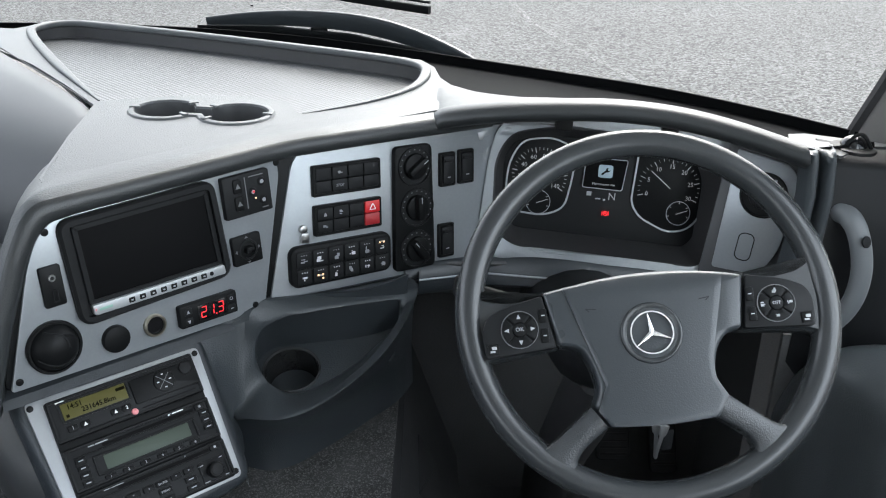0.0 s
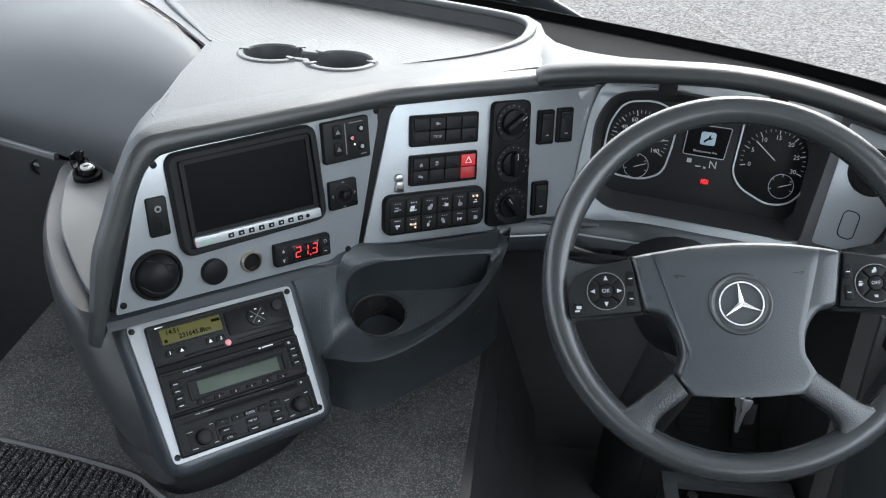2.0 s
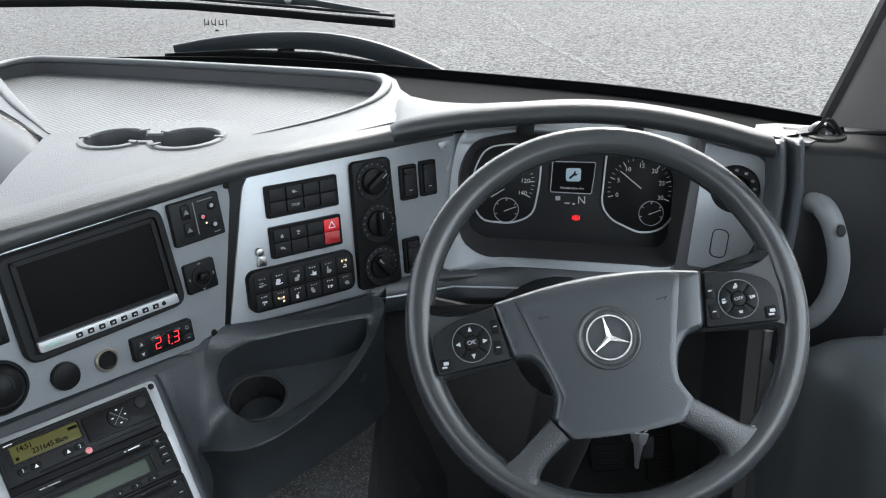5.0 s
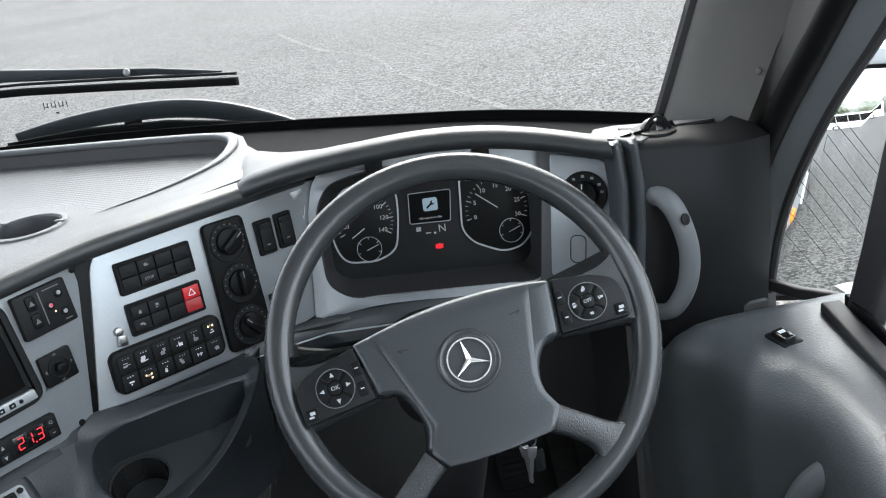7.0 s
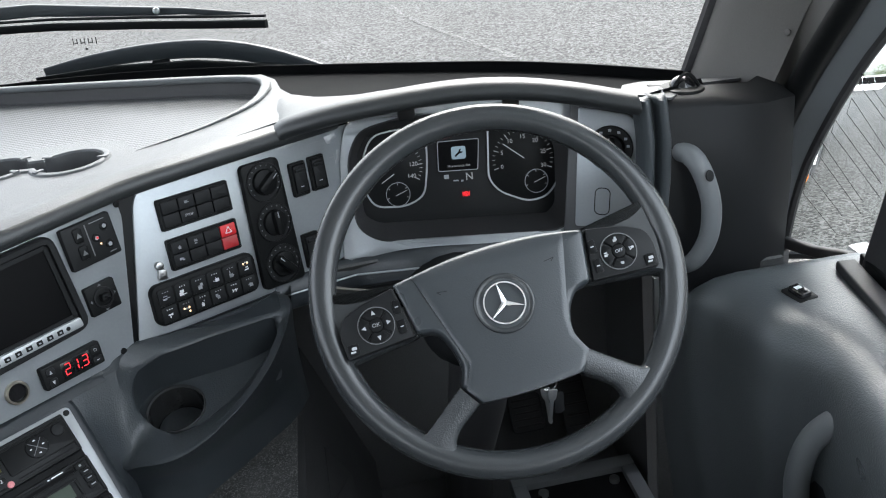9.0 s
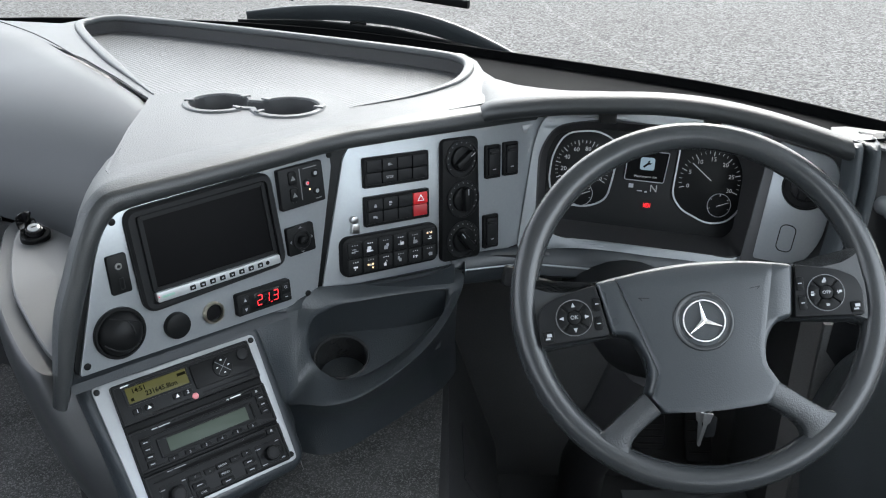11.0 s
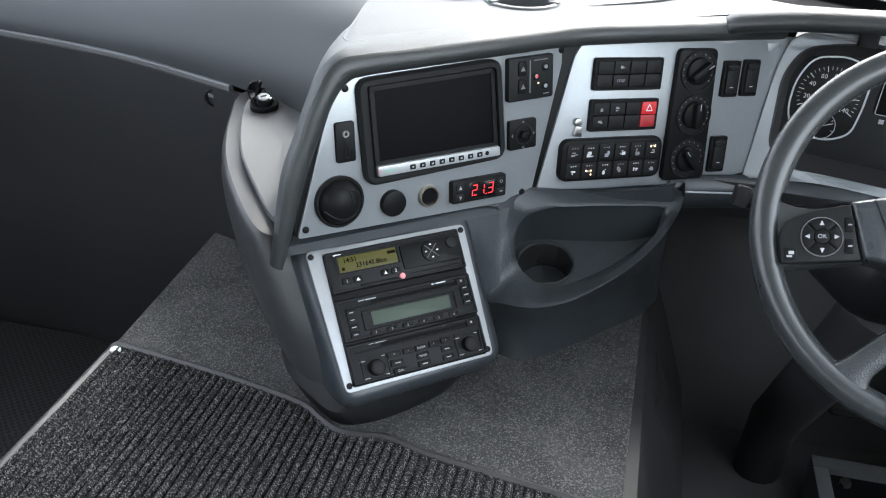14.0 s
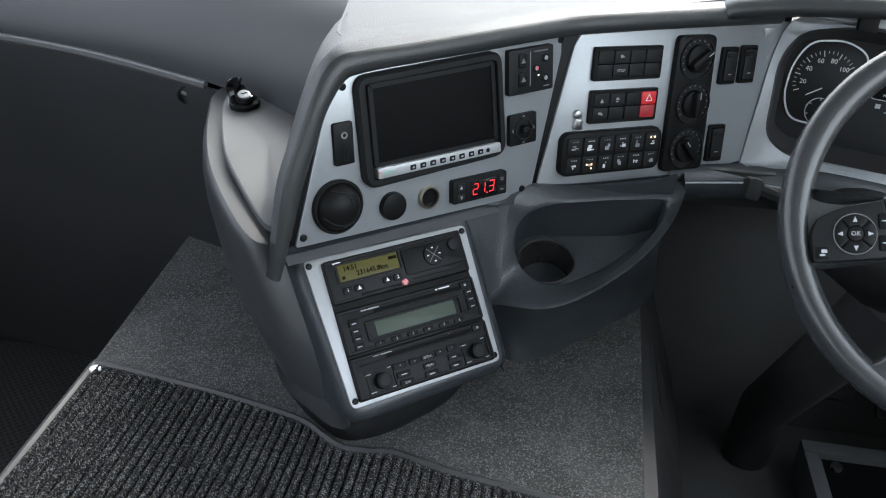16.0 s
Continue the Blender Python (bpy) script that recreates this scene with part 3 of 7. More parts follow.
arch = [(-0.062, 1.297, -0.4375), (-0.035, 1.285, -0.425), (0.05, 1.258, -0.407), (0.15, 1.238, -0.397), (0.23, 1.226, -0.395), (0.31, 1.208, -0.400), (0.39, 1.178, -0.412), (0.476, 1.130, -0.430)]
outer = [(-0.594, 1.257), (-0.585, 1.164), (-0.574, 1.09), (-0.563, 1.01), (-0.558, 0.985), (-0.550, 0.972)] + [(p.x, p.y) for p in spline(hood_edge, 4)] + [(-0.036, 1.305), (-0.02, 1.40), (-0.026, 1.475), (-0.048, 1.535), (-0.058, 1.615)]
outer += [(-0.085, 1.675), (-0.14, 1.69), (-0.30, 1.772), (-0.56, 1.882), (-0.80, 1.976), (-0.88, 1.988), (-0.93, 1.955), (-0.965, 1.905), (-1.10, 1.925), (-1.23, 1.975), (-1.21, 1.94), (-1.11, 1.885), (-1.01, 1.80), (-0.90, 1.69), (-0.80, 1.585), (-0.69, 1.445), (-0.602, 1.324)]
CUP_A, CUP_B, R_A, R_B = Vector((-0.482, 1.300)), Vector((-0.368, 1.282)), 0.047, 0.050


def cup_outline(grow=0.0, neck=0.017):
    """Two round cups joined by a narrow neck."""
    d = CUP_B - CUP_A
    th = math.atan2(d.y, d.x)
    pts = []
    for c, r, start in ((CUP_A, R_A + grow, th), (CUP_B, R_B + grow, th + math.pi)):
        al = math.asin((neck + grow) / r)
        for i in range(25):
            q = start + al + (2 * math.pi - 2 * al) * i / 24
            pts.append((c.x + r * math.cos(q), c.y + r * math.sin(q)))
    return pts


bm = plate_with_holes(outer, [tray_pts, cup_outline()], TOP_Z - 0.006, TOP_Z)
part("top_cover", bm, M_TOP, dash, "smooth grey top cover")
# tray
bm = plate_with_holes([(x, y) for x, y in tray_pts], [], -0.466, -0.460)
tray = part("tray", bm, M_TRAY, dash, "shallow tray with a fine dimpled floor")
rows = [[(x, y, TOP_Z) for x, y in tray_pts], [(x, y, -0.466) for x, y in inset(tray_pts, 0.004)]]
part("tray_wall", loft(rows, True), M_RUBBER, tray, "dark inner wall")
rim = [Vector((x, y, TOP_Z + 0.001)) for x, y in tray_pts[:-4]]
part("tray_rim", sweep(rim, rrect(0, 0, 0.019, 0.013, 0.005), scale=lambda t: max(0.02, min(1.0, 0.15 + t / 0.08, 0.02 + (1 - t) / 0.22))), M_TOP, tray, "raised rounded rim")
# cup holders in the top
cups = thing("cup_holder", "double black moulded cup holder set into the dashboard top", "cup holder", (-0.42, 1.29, TOP_Z - 0.06))
bm = bmesh.new()
add_rings(bm, [[(x, y, z) for x, y in cup_outline(g)] for g, z in ((0.0005, TOP_Z + 0.0005), (-0.001, TOP_Z + 0.0005), (-0.003, TOP_Z - 0.02), (-0.005, TOP_Z - 0.062))], False, True)
part("cup", bm, M_PAD, cups, "dark joined cups")
bm = bmesh.new()
add_rings(bm, [[(x, y, TOP_Z + z) for x, y in cup_outline(g)] for g, z in ((0.012, -0.001), (0.009, 0.0028), (0.004, 0.0040), (0.001, 0.0034), (-0.0008, 0.0))], False, False)
part("flange", bm, M_TOP, cups, "low raised rim")
for c, r, angs in ((CUP_A, R_A, (175, 318, 40)), (CUP_B, R_B, (222, 140, 352))):
    for a in angs:
        f = Matrix.Translation((c.x, c.y, TOP_Z + 0.0045)) @ pose(0, 0, 0, 0, 0, a)
        part("clip", prism(rounded([(r + 0.009, -0.0055), (r + 0.009, 0.0055), (r - 0.007, 0.0028), (r - 0.007, -0.0028)], 0.002), -0.003, 0.001, 0.001), M_TOP, cups, "small pale clip", f)

# padded visor strip round the fascia
strip = [(F_A, -0.252, -0.135, 0.0, 0.008), (F_A, -0.241, -0.09, 0.006, 0.011), (F_A, -0.222, -0.02, 0.010, 0.015), (F_A, -0.201, 0.028, 0.012, 0.0145), (F_A, -0.181, 0.071, 0.014, 0.0145), (F_A, -0.153, 0.1065, 0.014, 0.0170), (F_A, -0.120, 0.1130, 0.014, 0.0155), (F_A, -0.05, 0.1135, 0.014, 0.0145),
         (F_A, 0.08, 0.1145, 0.014, 0.0145), (F_A, 0.20, 0.1145, 0.012, 0.0145), (F_B, -0.03, 0.1135, 0.014, 0.0145), (F_B, 0.10, 0.1175, 0.014, 0.0150), (F_B, 0.20, 0.1200, 0.011, 0.0160), (F_B, 0.262, 0.1195, 0.006, 0.0155)]
nrm = F_A.to_3x3() @ Vector((0, 0, 1))
mid = spline([on(F, x, y, z) for F, x, y, z, h in strip], 6)
halves = [p.x for p in spline([(h, 0, 0) for F, x, y, z, h in strip], 6)]
norms = spline([F.to_3x3() @ Vector((0, 0, 1)) for F, x, y, z, h in strip], 6)
rings = []
for i, p in enumerate(mid):
    a, b = mid[max(0, i - 1)], mid[min(len(mid) - 1, i + 1)]
    t = (b - a).normalized()
    nn = (norms[i] - t * norms[i].dot(t)).normalized()
    s = nn.cross(t) if nn.cross(t).dot(Vector((-0.5, 0, 1))) > 0 else t.cross(nn)
    h = halves[i]
    rings.append([p + s * h * k - Vector((0, 0, 0.02 if d < -0.05 else 0.0)) * max(0.0, s.z) + (nn * d if d > -0.01 else nn * -0.008 + Vector((0.0, 0.99, 0)) * (-0.008 - d)) for k, d in ((0.9, -0.105), (1.12, -0.10), (1.16, -0.040), (1.19, -0.026), (1.08, -0.009), (0.85, 0.001), (0.5, 0.006), (0.0, 0.0075), (-0.5, 0.006), (-0.85, 0.001), (-1.0, -0.008), (-1.0, -0.022))])
bm = bmesh.new()
add_rings(bm, rings, False, False, False)
# same plastic as the top cover, coloured darker to stand in for shade
part("visor_strip", bm, M_EDGESHADE, dash, "padded grained edge rolled over the fascia", None, 70)
# bright turn of the top cover down to the edge strip, rounded off at the corner
turn_to = [(15, -0.574, 1.150), (18, -0.571, 1.120), (21, -0.567, 1.080), (24, -0.560, 1.040), (27, -0.550, 1.018), (30, -0.538, 1.008), (33, -0.522, 1.010), (36, -0.507, 1.022), (39, -0.487, 1.042), (45, -0.412, 1.110), (54, -0.277, 1.240), (66, -0.090, 1.360), (70, -0.040, 1.385)]
turn_rows = []
for i in range(6, 71):
    k = max([j for j in range(len(turn_to) - 1) if turn_to[j][0] <= i] or [0])
    (i0, xa, ya), (i1, xb, yb) = turn_to[k], turn_to[k + 1]
    f = max(0.0, (i - i0) / (i1 - i0))
    e = max(0.0, min(1.0, (i - 7) / 15.0))
    e = e * e * (3 - 2 * e)
    lift = Vector((-0.0012, -0.0006, 0.0012)) * (0.2 + 0.8 * e)
    start = rings[i][3] + lift
    goal = (rings[i][3] + Vector((-0.001, 0.06, 0.0))).lerp(Vector((xa + (xb - xa) * f, ya + (yb - ya) * f, TOP_Z + 0.0007)), e)
    knee = start.lerp(goal, 0.28) + Vector((-0.003 * e, 0, 0))
    knee.z += (TOP_Z + 0.0022 - knee.z) * e
    row = [rings[i][5] + lift * 0.2, rings[i][4] + lift, start]
    row += [start * (1 - t) ** 2 + knee * 2 * t * (1 - t) + goal * t * t for t in (0.15, 0.3, 0.45, 0.6, 0.8, 1.0)]
    turn_rows.append(row)
part("top_turn", loft(turn_rows), M_TOP, dash, "rounded front edge of the top cover", None, 70)
# arched visor above the instruments
ar = spline(arch, 6)
back_edge = spline([(-0.050, 1.512, 0), (-0.030, 1.500, 0), (0.045, 1.425, 0), (0.135, 1.380, 0), (0.225, 1.335, 0), (0.315, 1.285, 0), (0.405, 1.214, 0), (0.482, 1.168, 0)], 6)
rings, deck = [], []
for i, p in enumerate(ar):
    q = back_edge[i]
    rings.append([(p.x, p.y + 0.05, p.z - 0.034), (p.x, p.y + 0.010, p.z - 0.026), (p.x, p.y - 0.003, p.z - 0.017), (p.x, p.y - 0.004, p.z - 0.008), (p.x, p.y + 0.004, p.z + 0.001), (p.x + 0.001, p.y + 0.018, p.z + 0.005), (p.x + 0.003, p.y + 0.034, p.z + 0.004)])
    a = Vector((p.x + 0.003, p.y + 0.034, p.z + 0.003))
    e = Vector((q.x, q.y, -0.434))
    deck.append([a, a.lerp(e, 0.3) + Vector((0, 0, 0.004)), a.lerp(e, 0.7) + Vector((0, 0, 0.005)), e, e + Vector((0.002, 0.006, -0.004))])
bm = bmesh.new()
add_rings(bm, rings, False, False, False)
part("instrument_visor", thicken(bm, 0.004), M_EDGESHADE, dash, "arched padded visor over the instruments", None, 60)
bm = bmesh.new()
add_rings(bm, [d for d in deck if d[0].x < 0.415], False, False, False)
part("visor_deck", thicken(bm, 0.004), M_TOP, dash, "smooth grey deck behind the visor", None, 60)
sk = [(-0.600, 1.322), (-0.594, 1.257), (-0.585, 1.164), (-0.574, 1.09), (-0.563, 1.01), (-0.558, 0.985), (-0.551, 0.963), (-0.542, 0.945), (-0.530, 0.930)]
bm = loft([[(x + 0.004, y + 0.001, TOP_Z + 0.0001) for x, y in sk], [(x + 0.0015, y, TOP_Z - 0.0012) for x, y in sk], [(x - 0.002, y - 0.001, TOP_Z - 0.006) for x, y in sk], [(x - 0.0045, y - 0.002, TOP_Z - 0.017) for x, y in sk], [(x - 0.006, y - 0.002, TOP_Z - 0.035) for x, y in sk], [(x - 0.006, y, -0.66) for x, y in sk]])
part("top_skirt", bm, M_TOP, dash, "turned-down side of the top cover", None, 60)
# black band under the windscreen
band_in = spline([(-1.22, 1.965, 0), (-1.10, 1.92, 0), (-0.97, 1.90, 0), (-0.93, 1.95, 0), (-0.88, 1.98, 0), (-0.80, 1.97, 0), (-0.56, 1.876, 0), (-0.30, 1.766, 0), (-0.14, 1.685, 0), (-0.085, 1.67, 0), (-0.060, 1.61, 0), (-0.05, 1.53, 0), (-0.03, 1.475, 0), (0.045, 1.415, 0), (0.135, 1.37, 0), (0.225, 1.325, 0), (0.315, 1.275, 0), (0.40, 1.208, 0), (0.480, 1.165, 0), (0.60, 1.20, 0)], 4)
band_out = [Vector((p.x, p.y, 0)) for p in WS]
n = len(band_in)
bo = []
lens = [0.0]
rev = list(reversed(band_out))
rev = [p for p in rev if p.x > -1.62]
for a, b in zip(rev, rev[1:]):
    lens.append(lens[-1] + (b - a).length)
for i in range(n):
    s = lens[-1] * i / (n - 1)
    for j in range(len(rev) - 1):
        if lens[j] <= s <= lens[j + 1] + 1e-9:
            f = (s - lens[j]) / (lens[j + 1] - lens[j])
            bo.append(rev[j].lerp(rev[j + 1], f))
            break
rows = [[(p.x * (1 - k) + q.x * k, p.y * (1 - k) + q.y * k, z) for p, q in zip(band_in, bo)] for k, z in ((0.0, -0.437), (0.12, -0.449), (0.25, -0.462), (0.5, -0.495))] + [ [(q.x, q.y, -0.497) for q in bo], [(q.x, q.y + 0.012, -0.488) for q in bo]]
part("windscreen_sill", thicken(loft(rows), 0.004), M_SILL, dash, "matt black sill under the glass")
bm = loft([[(q.x, q.y - 0.006, -0.50) for q in bo], [(q.x, q.y - 0.012, -0.473) for q in bo]])
part("black_border", thicken(bm, 0.003), M_SILL, dash, "black printed glass border")
# fascia panels
A_OUT = rounded([(0.208, 0.104), (0.146, -0.116), (-0.222, -0.103), (-0.172, 0.045), (-0.150, 0.085), (-0.112, 0.104)], [0.004, 0.004, 0.006, 0.03, 0.03, 0.03])
part("fascia_panel", prism(A_OUT, -0.004, 0.0, 0.001), M_SILVER, dash, "silver-painted fascia panel", F_A)
part("fascia_backing", prism(rounded([(0.240, 0.13), (0.168, -0.1175), (-0.230, -0.104), (-0.180, 0.045), (-0.140, 0.112)], 0.02), -0.02, -0.0045, 0.002), M_BLACK, dash, "dark surround of the panel", F_A)
B_OUT = rounded([(0.302, 0.108), (0.254, -0.106), (0.150, -0.122), (-0.150, -0.119), (-0.105, 0.085), (-0.088, 0.105)], [0.004, 0.004, 0.02, 0.004, 0.02, 0.02])
part("fascia_panel", prism(B_OUT, -0.004, 0.0, 0.001), M_SILVER, dash, "silver-painted switch panel", F_B)
part("fascia_backing", prism(rounded([(0.300, 0.125), (0.225, -0.118), (-0.165, -0.121), (-0.12, 0.12)], 0.01), -0.04, -0.0045, 0.002), M_BLACK, dash, "dark surround of the switch panel", F_B)
for x, y in ((-0.142, 0.084), (-0.210, -0.092), (0.131, -0.104), (0.198, 0.096)):
    s = part("screw", prism(disc(x, y, 0.0048, 14), 0, 0.0016, 0.0008), M_BLACK, dash, "black screw head", F_A)

# lower console with the radio housing
plate = [(-0.117, 0.094), (0.119, 0.092), (0.114, -0.097), (-0.106, -0.099)]
house = rounded([(-0.133, 0.118), (0.136, 0.114), (0.134, -0.110), (-0.112, -0.120)], 0.03, 6)
bm = bmesh.new()
rings = []
for ins, z in ((-0.004, -0.15), (-0.003, -0.05), (0.0, -0.018), (0.004, -0.006), (0.011, -0.001), (0.016, 0.0)):
    rings.append([(x, y, z) for x, y in inset(house, ins)])
add_rings(bm, rings)
part("radio_housing", bm, M_BODY, dash, "rounded housing of the radio stack", F_R, 60)
bottom = rounded([(-0.62, 0.93), (-0.585, 0.86), (-0.505, 0.80), (-0.45, 0.835), (-0.385, 0.915), (-0.365, 0.985), (-0.36, 1.2), (-0.62, 1.2)], 0.03)
mid = rounded([(-0.64, 0.92), (-0.60, 0.845), (-0.505, 0.772), (-0.435, 0.825), (-0.365, 0.910), (-0.350, 0.985), (-0.35, 1.2), (-0.64, 1.2)], 0.03)
bm = bmesh.new()
add_rings(bm, [[(x, y, FLOOR_Z - 0.002) for x, y in bottom], [(x, y, -0.875) for x, y in mid], [(x * 0.9 - 0.044, y * 0.9 + 0.10, -0.845) for x, y in mid]])
part("console_foot", bm, M_DARK, dash, "dark foot of the console", None, 60)

# grey left flank with the locked lid
tops = [(-0.560, 1.22, -0.600), (-0.700, 1.235, -0.598), (-0.798, 1.205, -0.600), (-0.792, 1.13, -0.614), (-0.752, 1.02, -0.628), (-0.700, 0.935, -0.645), (-0.640, 0.868, -0.665), on(F_R, -0.126, 0.120, -0.020)]
lows = [(-0.560, 1.25, -0.915), (-0.66, 1.24, -0.915), (-0.715, 1.20, -0.915), (-0.705, 1.10, -0.915), (-0.668, 0.99, -0.915), (-0.605, 0.895, -0.915), (-0.545, 0.828, -0.915), on(F_R, -0.105, -0.118, -0.020)]
ts, ls = spline(tops, 5), spline(lows, 5)
rows = []
for t, out in ((0.0, 0.0), (0.015, 0.005), (0.045, 0.010), (0.1, 0.015), (0.2, 0.019), (0.4, 0.021), (0.6, 0.020), (0.8, 0.010), (1.0, 0.0)):
    row = []
    for k, (a, b) in enumerate(zip(ts, ls)):
        p = a.lerp(b, t)
        d = Vector((p.x + 0.50, p.y - 1.12, 0)).normalized()
        row.append(p + d * out * min(1.0, (len(ts) - 1 - k) / 8.0))
    rows.append(row)
# darker than the lid only because the flank's shade is in the colour
part("left_flank", loft(rows), M_FLANKSHADE, dash, "smooth grey flank of the console", None, 60)
bm = bmesh.new()
rim_pts = list(ts)
vs = [bm.verts.new(p) for p in rim_pts]
c = bm.verts.new((-0.60, 1.05, -0.640))
for a, b in zip(vs, vs[1:]):
    bm.faces.new((a, b, c))
part("flank_top", bm, M_FLANKSHADE, dash, "grey upper face of the flank")
lid = thing("storage_box", "grey triangular locked storage box with a cylinder lock", "storage box", (-0.69, 1.03, -0.63))
lid_line = spline([(-0.765, 1.182, -0.592), (-0.770, 1.13, -0.600), (-0.728, 1.018, -0.614), (-0.687, 0.956, -0.631), (-0.628, 0.889, -0.654), (-0.607, 0.90, -0.650), (-0.598, 0.95, -0.640), (-0.605, 1.08, -0.612), (-0.640, 1.15, -0.600), (-0.70, 1.19, -0.592)], 4, True)
bm = bmesh.new()
cen = sum(lid_line, Vector()) / len(lid_line)
add_rings(bm, [[p + Vector((0, 0, -0.008)) for p in lid_line], lid_line, [p.lerp(cen, 0.03) + Vector((0, 0, 0.002)) for p in lid_line], [p.lerp(cen, 0.35) + Vector((0, 0, 0.003)) for p in lid_line], [p.lerp(cen, 0.97) + Vector((0, 0, 0.004)) for p in lid_line]])
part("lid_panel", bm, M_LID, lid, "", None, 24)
f = panel((-0.738, 1.135, -0.594), (0.1, -0.25, 0.95))
part("lock_collar", dish(rounded([(-0.022, -0.012), (0.0, -0.022), (0.022, -0.010), (0.022, 0.010), (0.0, 0.022), (-0.022, 0.012)], 0.010), 0.002, 0.006, 0.006, 0.0015), M_BLACK, lid, "black oval collar", f)
barrel = part("lock_barrel", prism(disc(0, 0, 0.0125, 24), 0.0, 0.015, 0.001), M_GLOSSBLACK, lid, "black lock barrel", f)
part("barrel_face", prism(disc(0, 0, 0.0095, 24), 0.015, 0.0172, 0.0012), M_BRUSHED, barrel, "worn metal face with a key slot", f)
part("key_slot", bars([(0, 0, 0.009, 0.0026)], 0.0176, 0.0004), M_BLACK, barrel, "", f @ pose(0, 0, 0, 0, 0, 20))
flap = [f @ Vector(p) for p in ((-0.008, 0.017, 0.003), (-0.011, 0.021, 0.009), (-0.012, 0.023, 0.015), (-0.010, 0.020, 0.0185), (-0.007, 0.015, 0.0195))]
part("lock_cover", sweep(spline(flap, 3), rrect(0, 0, 0.027, 0.0045, 0.002), up=(-0.5, 0.8, 0)), M_GLOSSBLACK, lid, "flipped-up lock flap")
part("rubber_stop", prism(disc(0.052, -0.095, 0.0022, 10), 0.0, 0.003, 0.001), M_BLACK, lid, "", f)

# pocket with the round cup hole
M_LINER = material("shiny_cup_liner", (0.018, 0.0185, 0.019), 0.14, vary=0.1, bump=0.0)
# greyer than the liner: part of the rim's highlight is put into the colour
M_RIM = material("highlit_grey_rim", (0.045, 0.047, 0.049), 0.18, vary=0.15, bump=0.05)
pocket = thing("storage_pocket", "dark moulded storage pocket with a round cup hole", "storage pocket", (-0.2, 1.1, FLOOR_Z))
lip_out = spline([(-0.376, 1.050, -0.800), (-0.3525, 1.032, -0.818), (-0.325, 1.014, -0.811), (-0.275, 0.998, -0.80), (-0.228, 1.014, -0.79), (-0.173, 1.057, -0.77), (-0.131, 1.097, -0.745), (-0.098, 1.142, -0.712), (-0.082, 1.20, -0.688), (-0.080, 1.25, -0.680)], 6)
lip_in = spline([(-0.328, 1.085, -0.755), (-0.326, 1.070, -0.774), (-0.310, 1.056, -0.789), (-0.285, 1.052, -0.795), (-0.235, 1.068, -0.797), (-0.180, 1.112, -0.778), (-0.138, 1.146, -0.752), (-0.108, 1.178, -0.715), (-0.100, 1.215, -0.692), (-0.098, 1.25, -0.682)], 6)
bot = spline([(-0.366, 1.048, -0.915), (-0.335, 1.036, -0.915), (-0.30, 1.028, -0.915), (-0.265, 1.045, -0.915), (-0.234, 1.076, -0.915), (-0.19, 1.125, -0.915), (-0.154, 1.171, -0.915), (-0.125, 1.205, -0.915), (-0.105, 1.24, -0.915), (-0.09, 1.28, -0.915)], 6)
rows = []
for t in (0.0, 0.3, 0.6, 0.85, 1.0):
    rows.append([b.lerp(o, t) + Vector((-0.25, 0.5, 0)) * 0.03 * math.sin(math.pi * t) for b, o in zip(bot, lip_out)])
part("outer_skin", loft(rows), M_BODY, pocket, "", None, 60)
# one moulded surround: brow, cheek and lip round the mouth
rim = [((-0.352, 1.080, -0.668), (-0.311, 1.084, -0.700), 1.0), ((-0.322, 1.102, -0.660), (-0.292, 1.090, -0.690), 1.0),
       ((-0.297, 1.115, -0.663), (-0.270, 1.096, -0.683), 1.0), ((-0.250, 1.145, -0.672), (-0.248, 1.103, -0.682), 1.0),
       ((-0.197, 1.181, -0.679), (-0.197, 1.128, -0.684), 1.0), ((-0.140, 1.220, -0.684), (-0.149, 1.151, -0.688), 1.0),
       ((-0.100, 1.240, -0.688), (-0.118, 1.172, -0.694), 1.0), ((-0.082, 1.200, -0.688), (-0.108, 1.180, -0.705), 0.5),
       ((-0.098, 1.142, -0.712), (-0.116, 1.168, -0.737), 0.0), ((-0.131, 1.097, -0.745), (-0.138, 1.148, -0.754), 0.0),
       ((-0.173, 1.057, -0.770), (-0.180, 1.116, -0.780), 0.0), ((-0.228, 1.014, -0.790), (-0.230, 1.078, -0.795), 0.0),
       ((-0.275, 0.998, -0.800), (-0.269, 1.062, -0.797), 0.0), ((-0.325, 1.014, -0.811), (-0.298, 1.067, -0.788), 0.0),
       ((-0.3525, 1.032, -0.818), (-0.314, 1.076, -0.775), 0.3), ((-0.351, 1.055, -0.764), (-0.322, 1.080, -0.750), 0.8),
       ((-0.351, 1.074, -0.720), (-0.321, 1.083, -0.724), 1.0)]
outer = spline([a for a, b, w in rim], 6, True)
inner = spline([b for a, b, w in rim], 6, True)
deep = spline([(w, 0, 0) for a, b, w in rim], 6, True)
swell = Vector((0.0018, -0.0028, 0.0030))
tails = [Vector((-0.003, 0.005, min(-0.012, -0.803 - p.z))).lerp(Vector((-0.016, 0.040, -0.002)), max(0.0, min(1.0, w.x))) for p, w in zip(inner, deep)]
rows = [[p + Vector((-0.012, 0.012, -0.003)) for p in outer], list(outer)]
rows += [[p.lerp(q, t) + swell * h for p, q in zip(outer, inner)] for t, h in ((0.07, 0.7), (0.2, 1.0), (0.5, 1.1), (0.8, 1.0), (0.93, 0.6))]
rows += [list(inner), [q + v * 0.15 for q, v in zip(inner, tails)], [q + v for q, v in zip(inner, tails)]]
